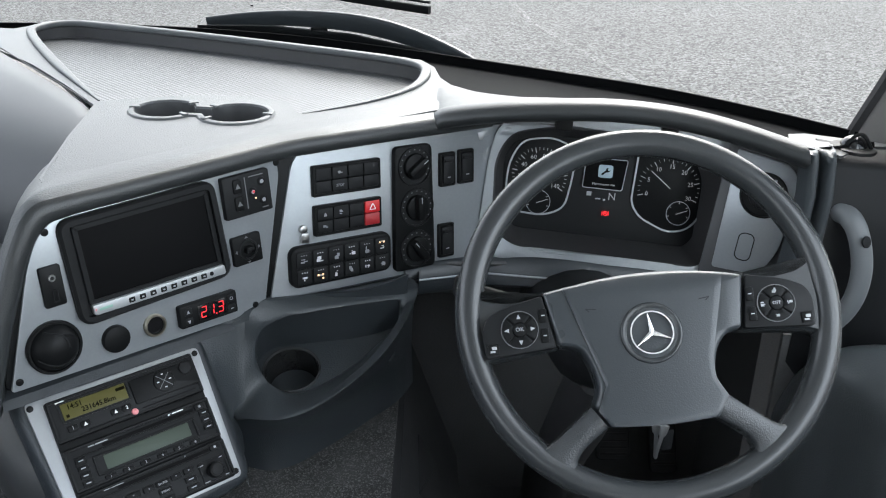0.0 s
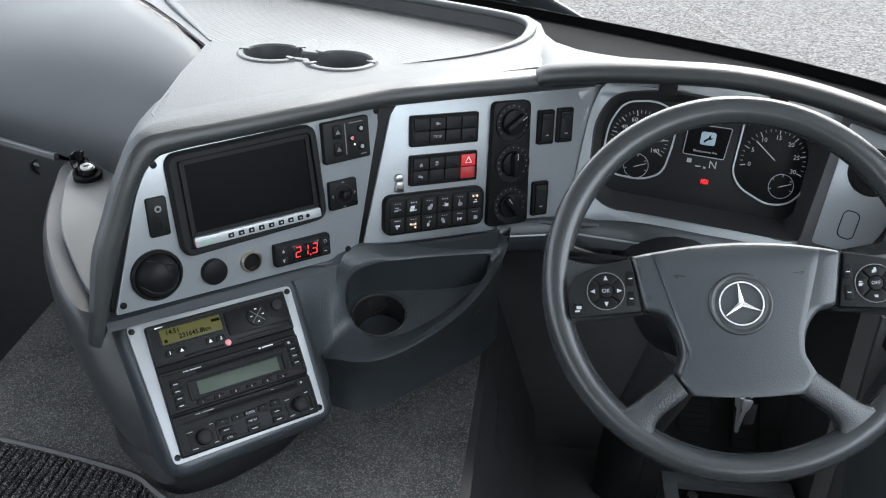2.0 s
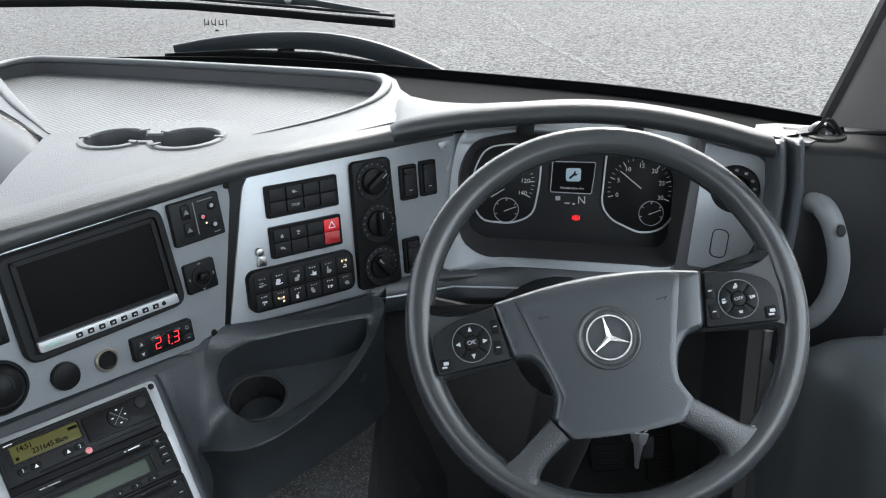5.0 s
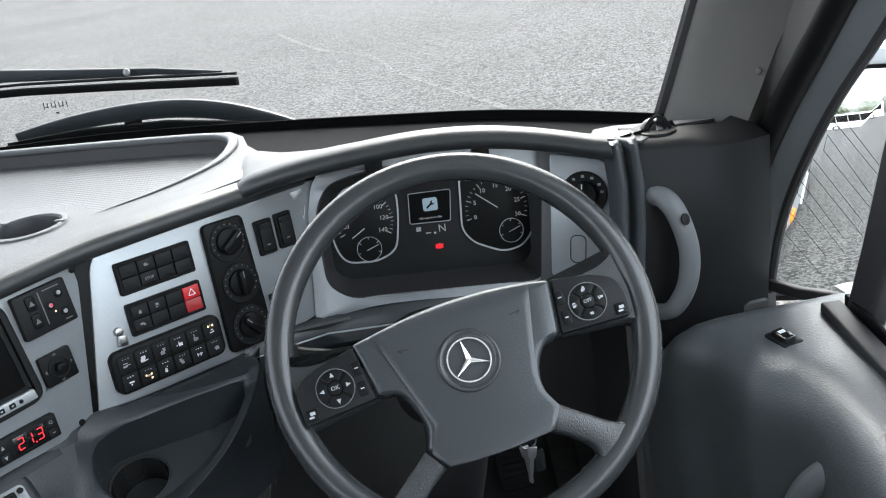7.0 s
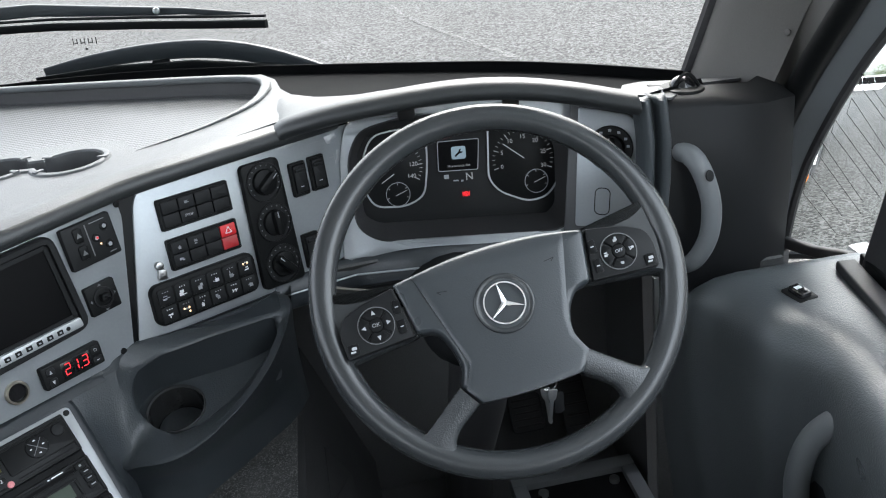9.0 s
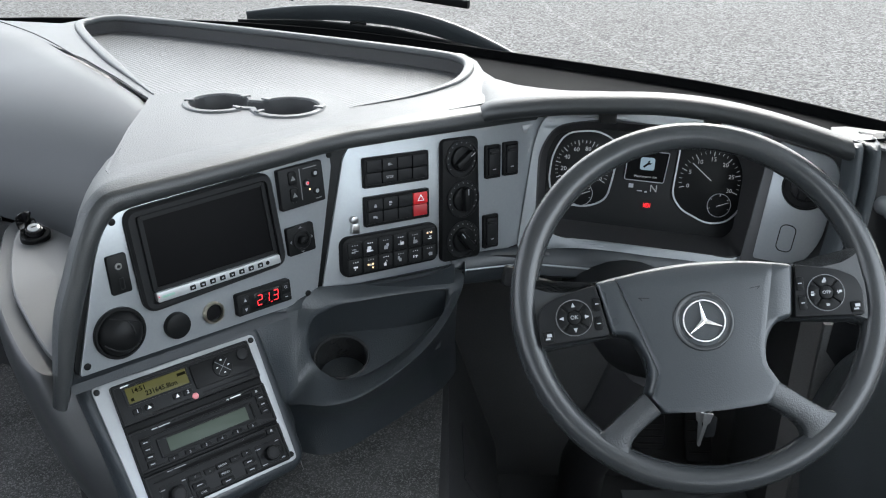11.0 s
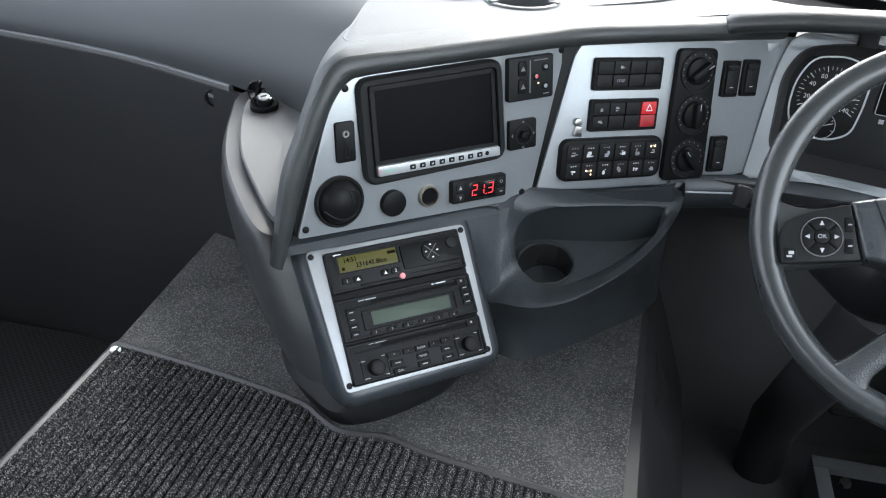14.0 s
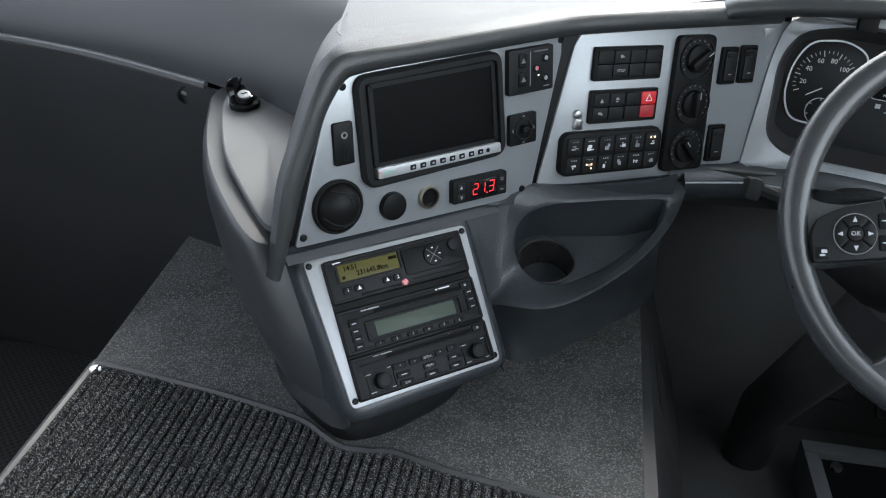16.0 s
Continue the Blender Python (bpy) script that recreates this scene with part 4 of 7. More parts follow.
# paler than the outer skin, with light put into the colour
part("lip", loft(rows, True), M_BODYPALE, pocket, "broad rounded grained lip and surround", None, 60)
F_S = panel((-0.2755, 1.108, -0.785), (0, -0.322, 0.947))
shelf = [((x + 0.2755), (y - 1.108) * 1.056) for x, y in ((-0.104, 1.205), (-0.116, 1.168), (-0.138, 1.148), (-0.180, 1.116), (-0.230, 1.078), (-0.269, 1.058), (-0.300, 1.058), (-0.335, 1.075), (-0.342, 1.120), (-0.305, 1.156), (-0.250, 1.166), (-0.195, 1.174), (-0.155, 1.184), (-0.112, 1.203))]
part("shelf", plate_with_holes(shelf, [disc(0, 0, 0.0425, 40)], -0.004, 0.0), M_BODYPALE, pocket, "sloping shelf floor", F_S)
bm = bmesh.new()
add_rings(bm, [[(x, y, z) for x, y in disc(0, 0, r, 40)] for r, z in ((0.0412, 0.0005), (0.0400, -0.0200), (0.0380, -0.0480))], False, True)
part("cup_liner", bm, M_LINER, pocket, "shiny dark cup liner", F_S)
bm = bmesh.new()
add_rings(bm, [[(x, y, z) for x, y in disc(0, 0, r, 40)] for r, z in ((0.0452, -0.001), (0.0450, 0.0026), (0.0440, 0.0042), (0.0424, 0.0036), (0.0411, 0.0000))], False, False)
part("cup_rim", bm, M_RIM, pocket, "shiny grey rim", F_S)
part("cup_floor", prism(disc(0, 0, 0.0378, 32), -0.0480, -0.0450, 0.0005), M_BODYPALE, pocket, "grey cup floor", F_S)
crease = spline([(-0.336, 1.112, -0.783), (-0.328, 1.130, -0.777), (-0.305, 1.152, -0.770), (-0.250, 1.162, -0.767), (-0.195, 1.170, -0.764), (-0.155, 1.180, -0.761), (-0.122, 1.195, -0.756), (-0.100, 1.208, -0.751)], 5)
lean = Vector((0.0, -0.322, 0.947))
rows = [[p + lean * k + Vector((0, b_, 0)) for p in crease] for k, b_ in ((-0.02, 0.012), (-0.002, 0.002), (0.004, 0.001), (0.05, 0.004), (0.10, 0.012))]
part("back_wall", thicken(loft(rows), 0.003), M_BODY, pocket, "dark inner back wall", None, 60)
# skins that join radio housing, pocket and switch panel
us = [-0.235, -0.16, -0.09, -0.02, 0.04, 0.090]
rows = [[on(F_A, u, -0.112 - 0.008 * (u + 0.22) / 0.39, -0.005) for u in us],
        [on(F_A, u, -0.122 - 0.008 * (u + 0.22) / 0.39, 0.003) for u in us],
        [on(F_R, -0.137 + 0.274 * i / 5, 0.128, -0.006) for i in range(6)],
        [on(F_R, -0.135 + 0.270 * i / 5, 0.108, -0.012) for i in range(6)]]
part("console_band", loft(rows), M_BODY, dash, "dark band between screen panel and radios", None, 60)
seam = [Vector(p) for p in ((-0.3500, 1.0745, -0.664), (-0.3500, 1.0715, -0.718), (-0.3500, 1.0530, -0.762), (-0.3535, 1.033, -0.818), (-0.352, 1.030, -0.840), (-0.350, 1.034, -0.870), (-0.348, 1.040, -0.912))]
rows = []
for i in range(7):
    t = i / 6
    a = on(F_R, 0.122, 0.128 - 0.246 * t, -0.010)
    s = seam[i]
    over = s + Vector((0.016, 0.030, -0.002))
    if i < 4:
        o_, i_, w_ = rim[(0, 16, 15, 14)[i]]
        over = Vector(o_).lerp(Vector(i_), 0.42) + Vector((0.001, -0.0050, 0.0034))
    rows.append([a, a.lerp(s, 0.4) + Vector((0.003, -0.002, 0.002)), s + Vector((0.001, -0.001, 0.001)), over])
upper = [on(F_A, 0.084, -0.118, 0.001), on(F_A, 0.098, -0.118, 0.001), on(F_A, 0.125, -0.116, 0.0), on(F_A, 0.140, -0.116, 0.0)]
rows.insert(0, [rows[0][0].lerp(upper[0], 0.5), rows[0][1].lerp(upper[1], 0.5), rows[0][2].lerp(upper[2], 0.4), rows[0][3].lerp(upper[3], 0.4)])
rows.insert(0, upper)
part("console_cheek", loft(rows), M_BODYPALE, dash, "plain cheek beside the radios", None, 60)
brow = [(on(F_A, 0.090, -0.114, -0.004), rim[0][0]), (on(F_A, 0.138, -0.114, -0.004), rim[1][0])] + [(on(F_B, x, -0.114, -0.004), rim[i][0]) for i, x in ((2, -0.146), (3, -0.090), (4, -0.026), (5, 0.044), (6, 0.094))]
rows = [spline([a_ for a_, b_ in brow], 4), spline([a_ + Vector((0.003, -0.006, -0.008)) for a_, b_ in brow], 4), spline([a_.lerp(Vector(b_), 0.55) + Vector((0.004, -0.007, 0.001)) for a_, b_ in brow], 4), spline([Vector(b_) + Vector((0.001, -0.002, 0.001)) for a_, b_ in brow], 4)]
part("pocket_brow", loft(rows), M_BODY, dash, "rounded brow above the pocket")

# under-dash darkness: knee panel and column
part("knee_panel", thicken(loft([[(-0.09, 1.27, -0.68), (0.1, 1.31, -0.695), (0.35, 1.32, -0.70), (0.52, 1.20, -0.70)], [(-0.09, 1.40, -0.80), (0.1, 1.45, -0.82), (0.35, 1.45, -0.82), (0.52, 1.40, -0.82)], [(-0.09, 1.70, -0.86), (0.1, 1.70, -0.86), (0.35, 1.70, -0.86), (0.55, 1.70, -0.86)]]), 0.005), M_LINING, dash, "dark knee panel")

# ---------- devices in the screen panel ----------
def merged(*bms):
    return join(*bms)


mon = thing("monitor", "black built-in monitor with a dark screen and silver button bar", "monitor", on(F_A, -0.015, 0.027))
part("bezel", dish(rounded([(0.090, 0.098), (0.098, -0.044), (-0.124, -0.048), (-0.130, 0.095)], 0.020, 6), 0.003, 0.011, 0.0100, 0.0035), M_DARK, mon, "satin black rounded bezel", F_A)
part("inner_frame", dish(rounded([(0.080, 0.086), (0.086, -0.026), (-0.108, -0.024), (-0.112, 0.084)], 0.004), 0.004, 0.0065, 0.007, 0.001), M_DARK, mon, "", F_A)
part("screen", prism(rounded([(0.074, 0.080), (0.079, -0.020), (-0.102, -0.018), (-0.106, 0.078)], 0.002), 0.003, 0.0046, 0.0003), M_SCREEN, mon, "dark switched-off screen", F_A)
bar = part("button_bar", prism(rounded([(0.085, -0.0245), (0.086, -0.038), (-0.106, -0.0365), (-0.107, -0.0225)], 0.003), 0.004, 0.0118, 0.001), M_BRUSHED, mon, "pale silver button bar", F_A)
for i in range(9):
    x, y = -0.0553 + i * 0.0152 - (0.003 if i == 8 else 0), -0.0305 - 0.0008 * i / 8
    k = part("button", prism(rrect(x, y, 0.0085, 0.0068, 0.001) if i < 8 else disc(x, y, 0.0030, 16), 0.0108, 0.0128, 0.0005), M_BLACK, bar, "", F_A)
    if i < 8:
        part("print", bars([(x, y, 0.0030, 0.0020)], 0.0129), M_GREYPRINT, k, "", F_A)
part("badge", bars([(-0.091, -0.0295, 0.018, 0.0035)], 0.0119), material("green_badge", (0.25, 0.42, 0.36), 0.4, bump=0), bar, "small green badge", F_A)
part("status_led", prism(disc(-0.104, -0.0285, 0.0009, 8), 0.0110, 0.0124, 0.0003), M_LED, mon, "small red light", F_A)

jack = thing("media_socket_plate", "small black plate with a round jack and a slot socket", "socket", on(F_A, -0.148, 0.016))
part("plate", prism(rrect(-0.1475, 0.016, 0.027, 0.053, 0.003), 0, 0.005, 0.0012), M_BLACK, jack, "", F_A)
part("jack_ring", dish(disc(-0.147, 0.027, 0.0046, 18), 0.004, 0.0068, 0.0020, 0.0006), M_STEEL, jack, "bright jack ring", F_A)
part("slot", dish(rrect(-0.1465, 0.003, 0.007, 0.016, 0.001), 0.0045, 0.006, 0.0012, 0.0004), M_DARK, jack, "", F_A)

rem = thing("heater_remote", "black control unit with rocker and round buttons", "control unit", on(F_A, 0.14, 0.064))
part("case", prism(rrect(0.140, 0.064, 0.077, 0.061, 0.003), 0, 0.009, 0.002), M_DARK, rem, "", F_A)
for y in (0.079, 0.054):
    b = part("rocker", prism(rrect(0.124, y, 0.014, 0.021, 0.004), 0.008, 0.0115, 0.0015), M_BLACK, rem, "", F_A)
    part("arrow", add_rings(bmesh.new(), [[(0.120, y - 0.003, z), (0.128, y - 0.003, z), (0.124, y + 0.004, z)] for z in (0.0116, 0.0119)]), M_DIMPRINT, b, "", F_A)
part("groove", bars([(0.1375, 0.0665, 0.0016, 0.046)], 0.0091), M_DIMPRINT, rem, "", F_A)
for x, y in ((0.164, 0.078), (0.148, 0.066), (0.164, 0.051)):
    b = part("button", prism(disc(x, y, 0.0062, 16), 0.008, 0.0105, 0.001), M_BLACK, rem, "", F_A)
    part("symbol", dish(disc(x, y, 0.003, 10), 0.0106, 0.0109, 0.0008, 0.0001), M_GREYPRINT, b, "", F_A)
part("light", prism(disc(0.149, 0.066, 0.0016, 8), 0.0105, 0.0113, 0.0003), M_LED, rem, "small red light", F_A)
part("print", bars([(0.156, 0.0885, 0.024, 0.0014), (0.166, 0.040, 0.010, 0.0016)], 0.0091), M_DIMPRINT, rem, "", F_A)
part("light", prism(disc(0.152, 0.056, 0.0014, 8), 0.0088, 0.0096, 0.0003), M_AMBER, rem, "small pale light", F_A)

mir = thing("mirror_switch", "square black mirror adjuster with a round joystick", "switch", on(F_A, 0.128, -0.015))
part("case", prism(rrect(0.128, -0.0155, 0.047, 0.043, 0.003), 0, 0.007, 0.0015), M_BLACK, mir, "", F_A)
part("well", dish(disc(0.128, -0.0155, 0.0155, 24), 0.0055, 0.009, 0.003, 0.0008), M_DARK, mir, "", F_A)
part("stick", prism(rounded([(0.121, -0.020), (0.137, -0.021), (0.134, -0.010), (0.123, -0.009)], 0.003), 0.006, 0.016, 0.003), M_BLACK, mir, "", F_A)
for c_, s_ in ((1, 0), (-1, 0), (0, 1), (0, -1)):
    part("arrow", add_rings(bmesh.new(), [[(0.128 + c_ * 0.0175 - s_ * 0.003, -0.0155 + s_ * 0.0175 + c_ * 0.003, z), (0.128 + c_ * 0.0175 + s_ * 0.003, -0.0155 + s_ * 0.0175 - c_ * 0.003, z), (0.128 + c_ * 0.0205, -0.0155 + s_ * 0.0205, z)] for z in (0.0071, 0.0074)]), M_DIMPRINT, mir, "", F_A)

vent = thing("air_vent", "round black ball-type air vent", "air vent", on(F_A, -0.161, -0.062))
part("collar", dish(disc(-0.161, -0.062, 0.035, 40), 0.002, 0.006, 0.004, 0.0015), M_BLACK, vent, "", F_A)
bm = bmesh.new()
bmesh.ops.create_uvsphere(bm, u_segments=32, v_segments=16, radius=0.031, matrix=Matrix.Translation((-0.161, -0.062, 0.0)) @ Matrix.Diagonal((1, 1, 0.75, 1)))
part("ball", bm, M_BLACK, vent, "", F_A)


def on_ball(u, v):
    return F_A @ Vector((-0.161 + u, -0.062 + v, 0.0004 + 0.75 * math.sqrt(max(0.0, 0.031 ** 2 - u * u - v * v))))


for run in ([(-0.012, 0.026), (-0.002, 0.023), (0.010, 0.018), (0.022, 0.012)], [(0.007, 0.0195), (0.011, 0.010), (0.012, 0.000)], [(-0.026, -0.006), (-0.012, -0.017), (0.004, -0.020), (0.020, -0.014)]):
    part("louvre", tube(spline([on_ball(u, v) for u, v in run], 4), 0.0012, 6, up=tuple(nrm)), M_DARK, vent, "raised edge of a closed flap", None)

plug = thing("blanking_plug", "round black blanking plug", "plug", on(F_A, -0.083, -0.079))
part("cap", prism(disc(-0.083, -0.079, 0.0185, 32), 0, 0.009, 0.003), M_BLACK, plug, "", F_A)
sock = thing("power_socket", "round power socket with a worn brass ring", "socket", on(F_A, -0.027, -0.080))
part("ring", dish(disc(-0.027, -0.080, 0.0160, 32), 0.001, 0.006, 0.0032, 0.0012), M_BRASS, sock, "worn brass ring", F_A)
part("hole", dish(disc(-0.027, -0.080, 0.0122, 28), 0.0013, 0.0035, 0.001, 0.0004), M_GLOSSBLACK, sock, "", F_A)

disp = thing("temperature_display", "black temperature display with red glowing digits", "display", on(F_A, 0.052, -0.082))
F_T = F_A @ Matrix.Translation((0.052, -0.0825, 0)) @ pose(0, 0, 0, 0, 0, -1.5)
part("case", prism(rrect(0, 0, 0.090, 0.033, 0.003), 0, 0.010, 0.002), M_BLACK, disp, "", F_T)
part("window", prism(rrect(0.004, 0, 0.044, 0.022, 0.001), 0.009, 0.0104, 0.0002), M_GLOSSBLACK, disp, "", F_T)
SEG = {"2": "abged", "1": "bc", "3": "abgcd"}


def seven(ch, cx, cy, w, h, z):
    s, k = 0.0013, 0.12
    r = {"a": (cx + k * h / 2, cy + h / 2, w, s), "d": (cx - k * h / 2, cy - h / 2, w, s), "g": (cx, cy, w, s), "b": (cx + w / 2 + k * h / 4, cy + h / 4, s, h / 2 - s), "c": (cx + w / 2 - k * h / 4, cy - h / 4, s, h / 2 - s), "e": (cx - w / 2 - k * h / 4, cy - h / 4, s, h / 2 - s), "f": (cx - w / 2 + k * h / 4, cy + h / 4, s, h / 2 - s)}
    return bars([r[c] for c in SEG[ch]], z, 0.0003)


for ch, x in (("2", -0.009), ("1", 0.003), ("3", 0.018)):
    part("digit", seven(ch, x, 0, 0.0072, 0.0146, 0.0106), M_LED, disp, "glowing red digit", F_T)
part("point", bars([(0.0100, -0.008, 0.0018, 0.0018)], 0.0106), M_LED, disp, "", F_T)
for x, y, way in ((-0.033, 0.007, 1), (-0.033, -0.008, -1), (0.035, 0.007, 0), (0.035, -0.008, 2)):
    b = part("button", prism(rrect(x, y, 0.013, 0.011, 0.003), 0.009, 0.0115, 0.001), M_DARK, disp, "", F_T)
    if way == 0:
        bm = ring_line(disc(x, y, 0.0024, 14), 0.0006, 0.0100)
    elif way == 2:
        bm = bars([(x, y, 0.0045, 0.0011)], 0.0116)
    else:
        bm = add_rings(bmesh.new(), [[(x - 0.0023 * way, y - 0.0025 * way, z), (x + 0.0023 * way, y - 0.0025 * way, z), (x, y + 0.0027 * way, z)] for z in (0.0116, 0.0118)])
    part("mark", bm, M_GREYPRINT, b, "", F_T)

# ---------- switch panel ----------
def icon(x, y, z, seed, s=0.0011):
    """A small pictogram that cannot be made out: a few plain strokes."""
    r = random.Random(seed)
    return bars([(x + r.uniform(-2.2, 2.2) * s, y + r.uniform(-2.2, 2.2) * s, r.choice((1.0, 2.6, 4.0)) * s, r.choice((0.8, 1.6, 3.0)) * s) for _ in range(4)], z)


def switch_bank(name, label, cy, marks, red):
    b = thing(name, label, "switch bank", on(F_B, -0.016, cy))
    part("frame", dish(rrect(-0.0155, cy, 0.118, 0.0475, 0.003), 0.002, 0.007, 0.0045, 0.0012), M_BLACK, b, "", F_B)
    for i in range(4):
        for j in range(2):
            x, y = -0.0565 + i * 0.0275, cy + 0.0098 - j * 0.0196
            isred = red and i == 3
            k = part("key", prism(rrect(x, y, 0.0262, 0.0186, 0.0015), 0.001, 0.0085 if j == 0 else 0.0075, 0.0012), (M_RED if j == 0 else M_REDDARK) if isred else M_DARK, b, "red hazard key" if isred else "", F_B)
            if (i, j) in marks:
                zt = 0.0086 if j == 0 else 0.0076
                what = marks[(i, j)]
                if what == "tri":
                    bm = merged(*[line2(p, q, 0.0012, zt) for p, q in (((x - 0.0055, y - 0.004), (x + 0.0055, y - 0.004)), ((x + 0.0055, y - 0.004), (x, y + 0.0055)), ((x, y + 0.0055), (x - 0.0055, y - 0.004)))])
                elif what == "STOP":
                    bm = lettering("STOP", 0.0058, x, y, zt)
                else:
                    bm = icon(x, y, zt, what)
                part("print", bm, M_WHITE if isred else M_GREYPRINT, k, "", F_B)
    return b


switch_bank("switch_bank", "black bank of eight square keys, upper unit", 0.055, {(1, 0): 3, (1, 1): "STOP"}, False)
switch_bank("switch_bank", "black bank of eight keys with red hazard keys", -0.006, {(0, 0): 11, (1, 0): 12, (0, 1): 14, (3, 0): "tri"}, True)

clim = thing("climate_panel", "rounded black climate panel with rows of marked keys", "control panel", on(F_B, -0.031, -0.072))
part("case", prism(rrect(-0.031, -0.072, 0.176, 0.064, 0.014, 6), 0, 0.012, 0.004), M_BLACK, clim, "", F_B)
for i in range(6):
    x = -0.0985 + i * 0.0272
    for j, (dy, h) in enumerate(((0.012, 0.026), (-0.015, 0.024))):
        k = part("key", prism(rrect(x, -0.072 + dy, 0.0248, h, 0.003), 0.009, 0.0142, 0.0015), M_DARK, clim, "", F_B)
        part("print", merged(icon(x, -0.074 + dy, 0.0143, 40 + i * 2 + j, 0.0016), bars([(x - 0.004 + 0.004 * q, -0.0645 + dy, 0.0014, 0.0014) for q in range(3)], 0.0143)), M_WHITE if (i + j) % 2 else M_GREYPRINT, k, "", F_B)
for x, y in ((-0.076, -0.087), (-0.068, -0.087), (-0.068, -0.093), (0.034, -0.054), (0.041, -0.054)):
    part("light", prism(disc(x, y, 0.0016, 8), 0.0142, 0.0150, 0.0003), M_AMBER, clim, "tiny lit indicator", F_B)

heat = thing("heater_controls", "tall black heater panel with three round dial knobs", "control panel", on(F_B, 0.104, -0.01))
part("plate", prism(rounded([(0.068, 0.092), (0.138, 0.092), (0.143, -0.112), (0.065, -0.112)], 0.010), 0, 0.010, 0.003), M_BLACK, heat, "", F_B)
for x, y, a in ((0.104, 0.0585, 35), (0.107, -0.0085, 92), (0.106, -0.0775, 130)):
    d = part("dial", dish(disc(x, y, 0.0315, 40), 0.0105, 0.013, 0.0025, 0.0006), M_DARK, heat, "", F_B)
    tick = [(x + 0.0265 * math.cos(q), y + 0.0265 * math.sin(q), 0.002, 0.002) for q in [radians(215 - 250 * i / 12) for i in range(13)]]
    part("scale", bars(tick, 0.0108), M_DIMPRINT, d, "ring of pale marks", F_B)
    k = part("knob", prism(disc(x, y, 0.021, 36), 0.010, 0.017, 0.003), M_BLACK, heat, "", F_B)
    f = F_B @ Matrix.Translation((x, y, 0.015)) @ pose(0, 0, 0, 0, 0, a)
    part("grip", prism(rrect(0, 0, 0.040, 0.013, 0.005), 0, 0.012, 0.003), M_BLACK, k, "", f)
    part("pointer", bars([(0.014, 0, 0.010, 0.0016)], 0.0121), M_GREYPRINT, k, "", f)


def rocker_switch(x, y, h, label):
    s = thing("rocker_switch", label, "switch", on(F_B, x, y), "rocker switches on the silver panel")
    part("frame", dish(rrect(x, y, 0.031, h, 0.003), 0.002, 0.006, 0.004, 0.001), M_BLACK, s, "", F_B)
    k = part("key", prism(rrect(x, y, 0.0215, h - 0.010, 0.003), 0.001, 0.009, 0.002), M_DARK, s, "", F_B)
    part("ridge", prism(rrect(x, y + h * 0.28, 0.018, 0.006, 0.002), 0.008, 0.0115, 0.0015), M_DARK, k, "", F_B)
    part("print", bars([(x, y - h * 0.22, 0.006, 0.0015)], 0.0091), M_GREYPRINT, k, "", F_B)


rocker_switch(0.172, 0.0445, 0.056, "black rocker switch beside the heater knobs")
rocker_switch(0.2095, 0.0455, 0.057, "black rocker switch beside the instruments")
rocker_switch(0.1685, -0.075, 0.058, "black rocker switch low on the panel")
for mark in ((0.245, 0.062, 0.012, 0.0006), (0.250, 0.058, 0.0008, 0.020), (0.215, 0.094, 0.02, 0.0008)):
    part("scuff", bars([mark], 0.0001, 0.0001), M_BRUSHED, dash, "pale scuff on the paint", F_B)

for patch in ([(0.236, 0.098), (0.258, 0.100), (0.262, 0.092), (0.250, 0.090), (0.247, 0.084), (0.240, 0.086)], [(0.256, 0.070), (0.262, 0.072), (0.258, 0.055), (0.252, 0.048), (0.250, 0.054), (0.255, 0.060)], [(0.140, 0.101), (0.170, 0.103), (0.182, 0.100), (0.160, 0.098)]):
    part("worn_patch", prism(patch, 0.0, 0.00025, 0.0001), M_BRUSHED, dash, "paint worn through to pale metal", F_B)
tag = thing("pin_badge", "tiny bright metal pin badge stuck on the panel", "badge", on(F_B, -0.092, -0.028))
bm = merged(prism(rounded([(-0.099, -0.036), (-0.083, -0.038), (-0.084, -0.022), (-0.096, -0.020)], 0.003), 0, 0.006, 0.002), prism(disc(-0.0925, -0.015, 0.0065, 12), 0, 0.007, 0.002), bars([(-0.093, -0.030, 0.010, 0.002)], 0.006))
part("figure", bm, M_STEEL, tag, "", F_B)

# ---------- instruments ----------
C_OUT = rounded([(-0.172, 0.055), (-0.158, 0.108), (-0.06, 0.128), (0.10, 0.128), (0.19, 0.112), (0.2365, 0.099), (0.2255, -0.126), (0.12, -0.122), (0.0, -0.114), (-0.08, -0.112), (-0.182, -0.126)], [0.03, 0.04, 0.06, 0.06, 0.04, 0.004, 0.006, 0.05, 0.05, 0.05, 0.006])
C_IN = rounded([(-0.162, 0.045), (-0.140, 0.090), (-0.07, 0.106), (0.10, 0.104), (0.190, 0.090), (0.2225, 0.040), (0.2190, -0.080), (0.192, -0.108), (-0.120, -0.096), (-0.156, -0.070)], [0.03, 0.04, 0.05, 0.05, 0.04, 0.04, 0.03, 0.03, 0.04, 0.03])


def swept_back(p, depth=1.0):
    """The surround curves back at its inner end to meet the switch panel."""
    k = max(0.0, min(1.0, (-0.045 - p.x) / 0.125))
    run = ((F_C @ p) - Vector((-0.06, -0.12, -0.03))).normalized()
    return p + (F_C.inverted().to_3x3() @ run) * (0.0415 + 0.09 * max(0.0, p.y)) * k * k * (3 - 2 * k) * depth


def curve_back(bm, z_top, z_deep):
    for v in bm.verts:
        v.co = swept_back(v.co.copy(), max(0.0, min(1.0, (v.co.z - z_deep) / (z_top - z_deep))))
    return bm


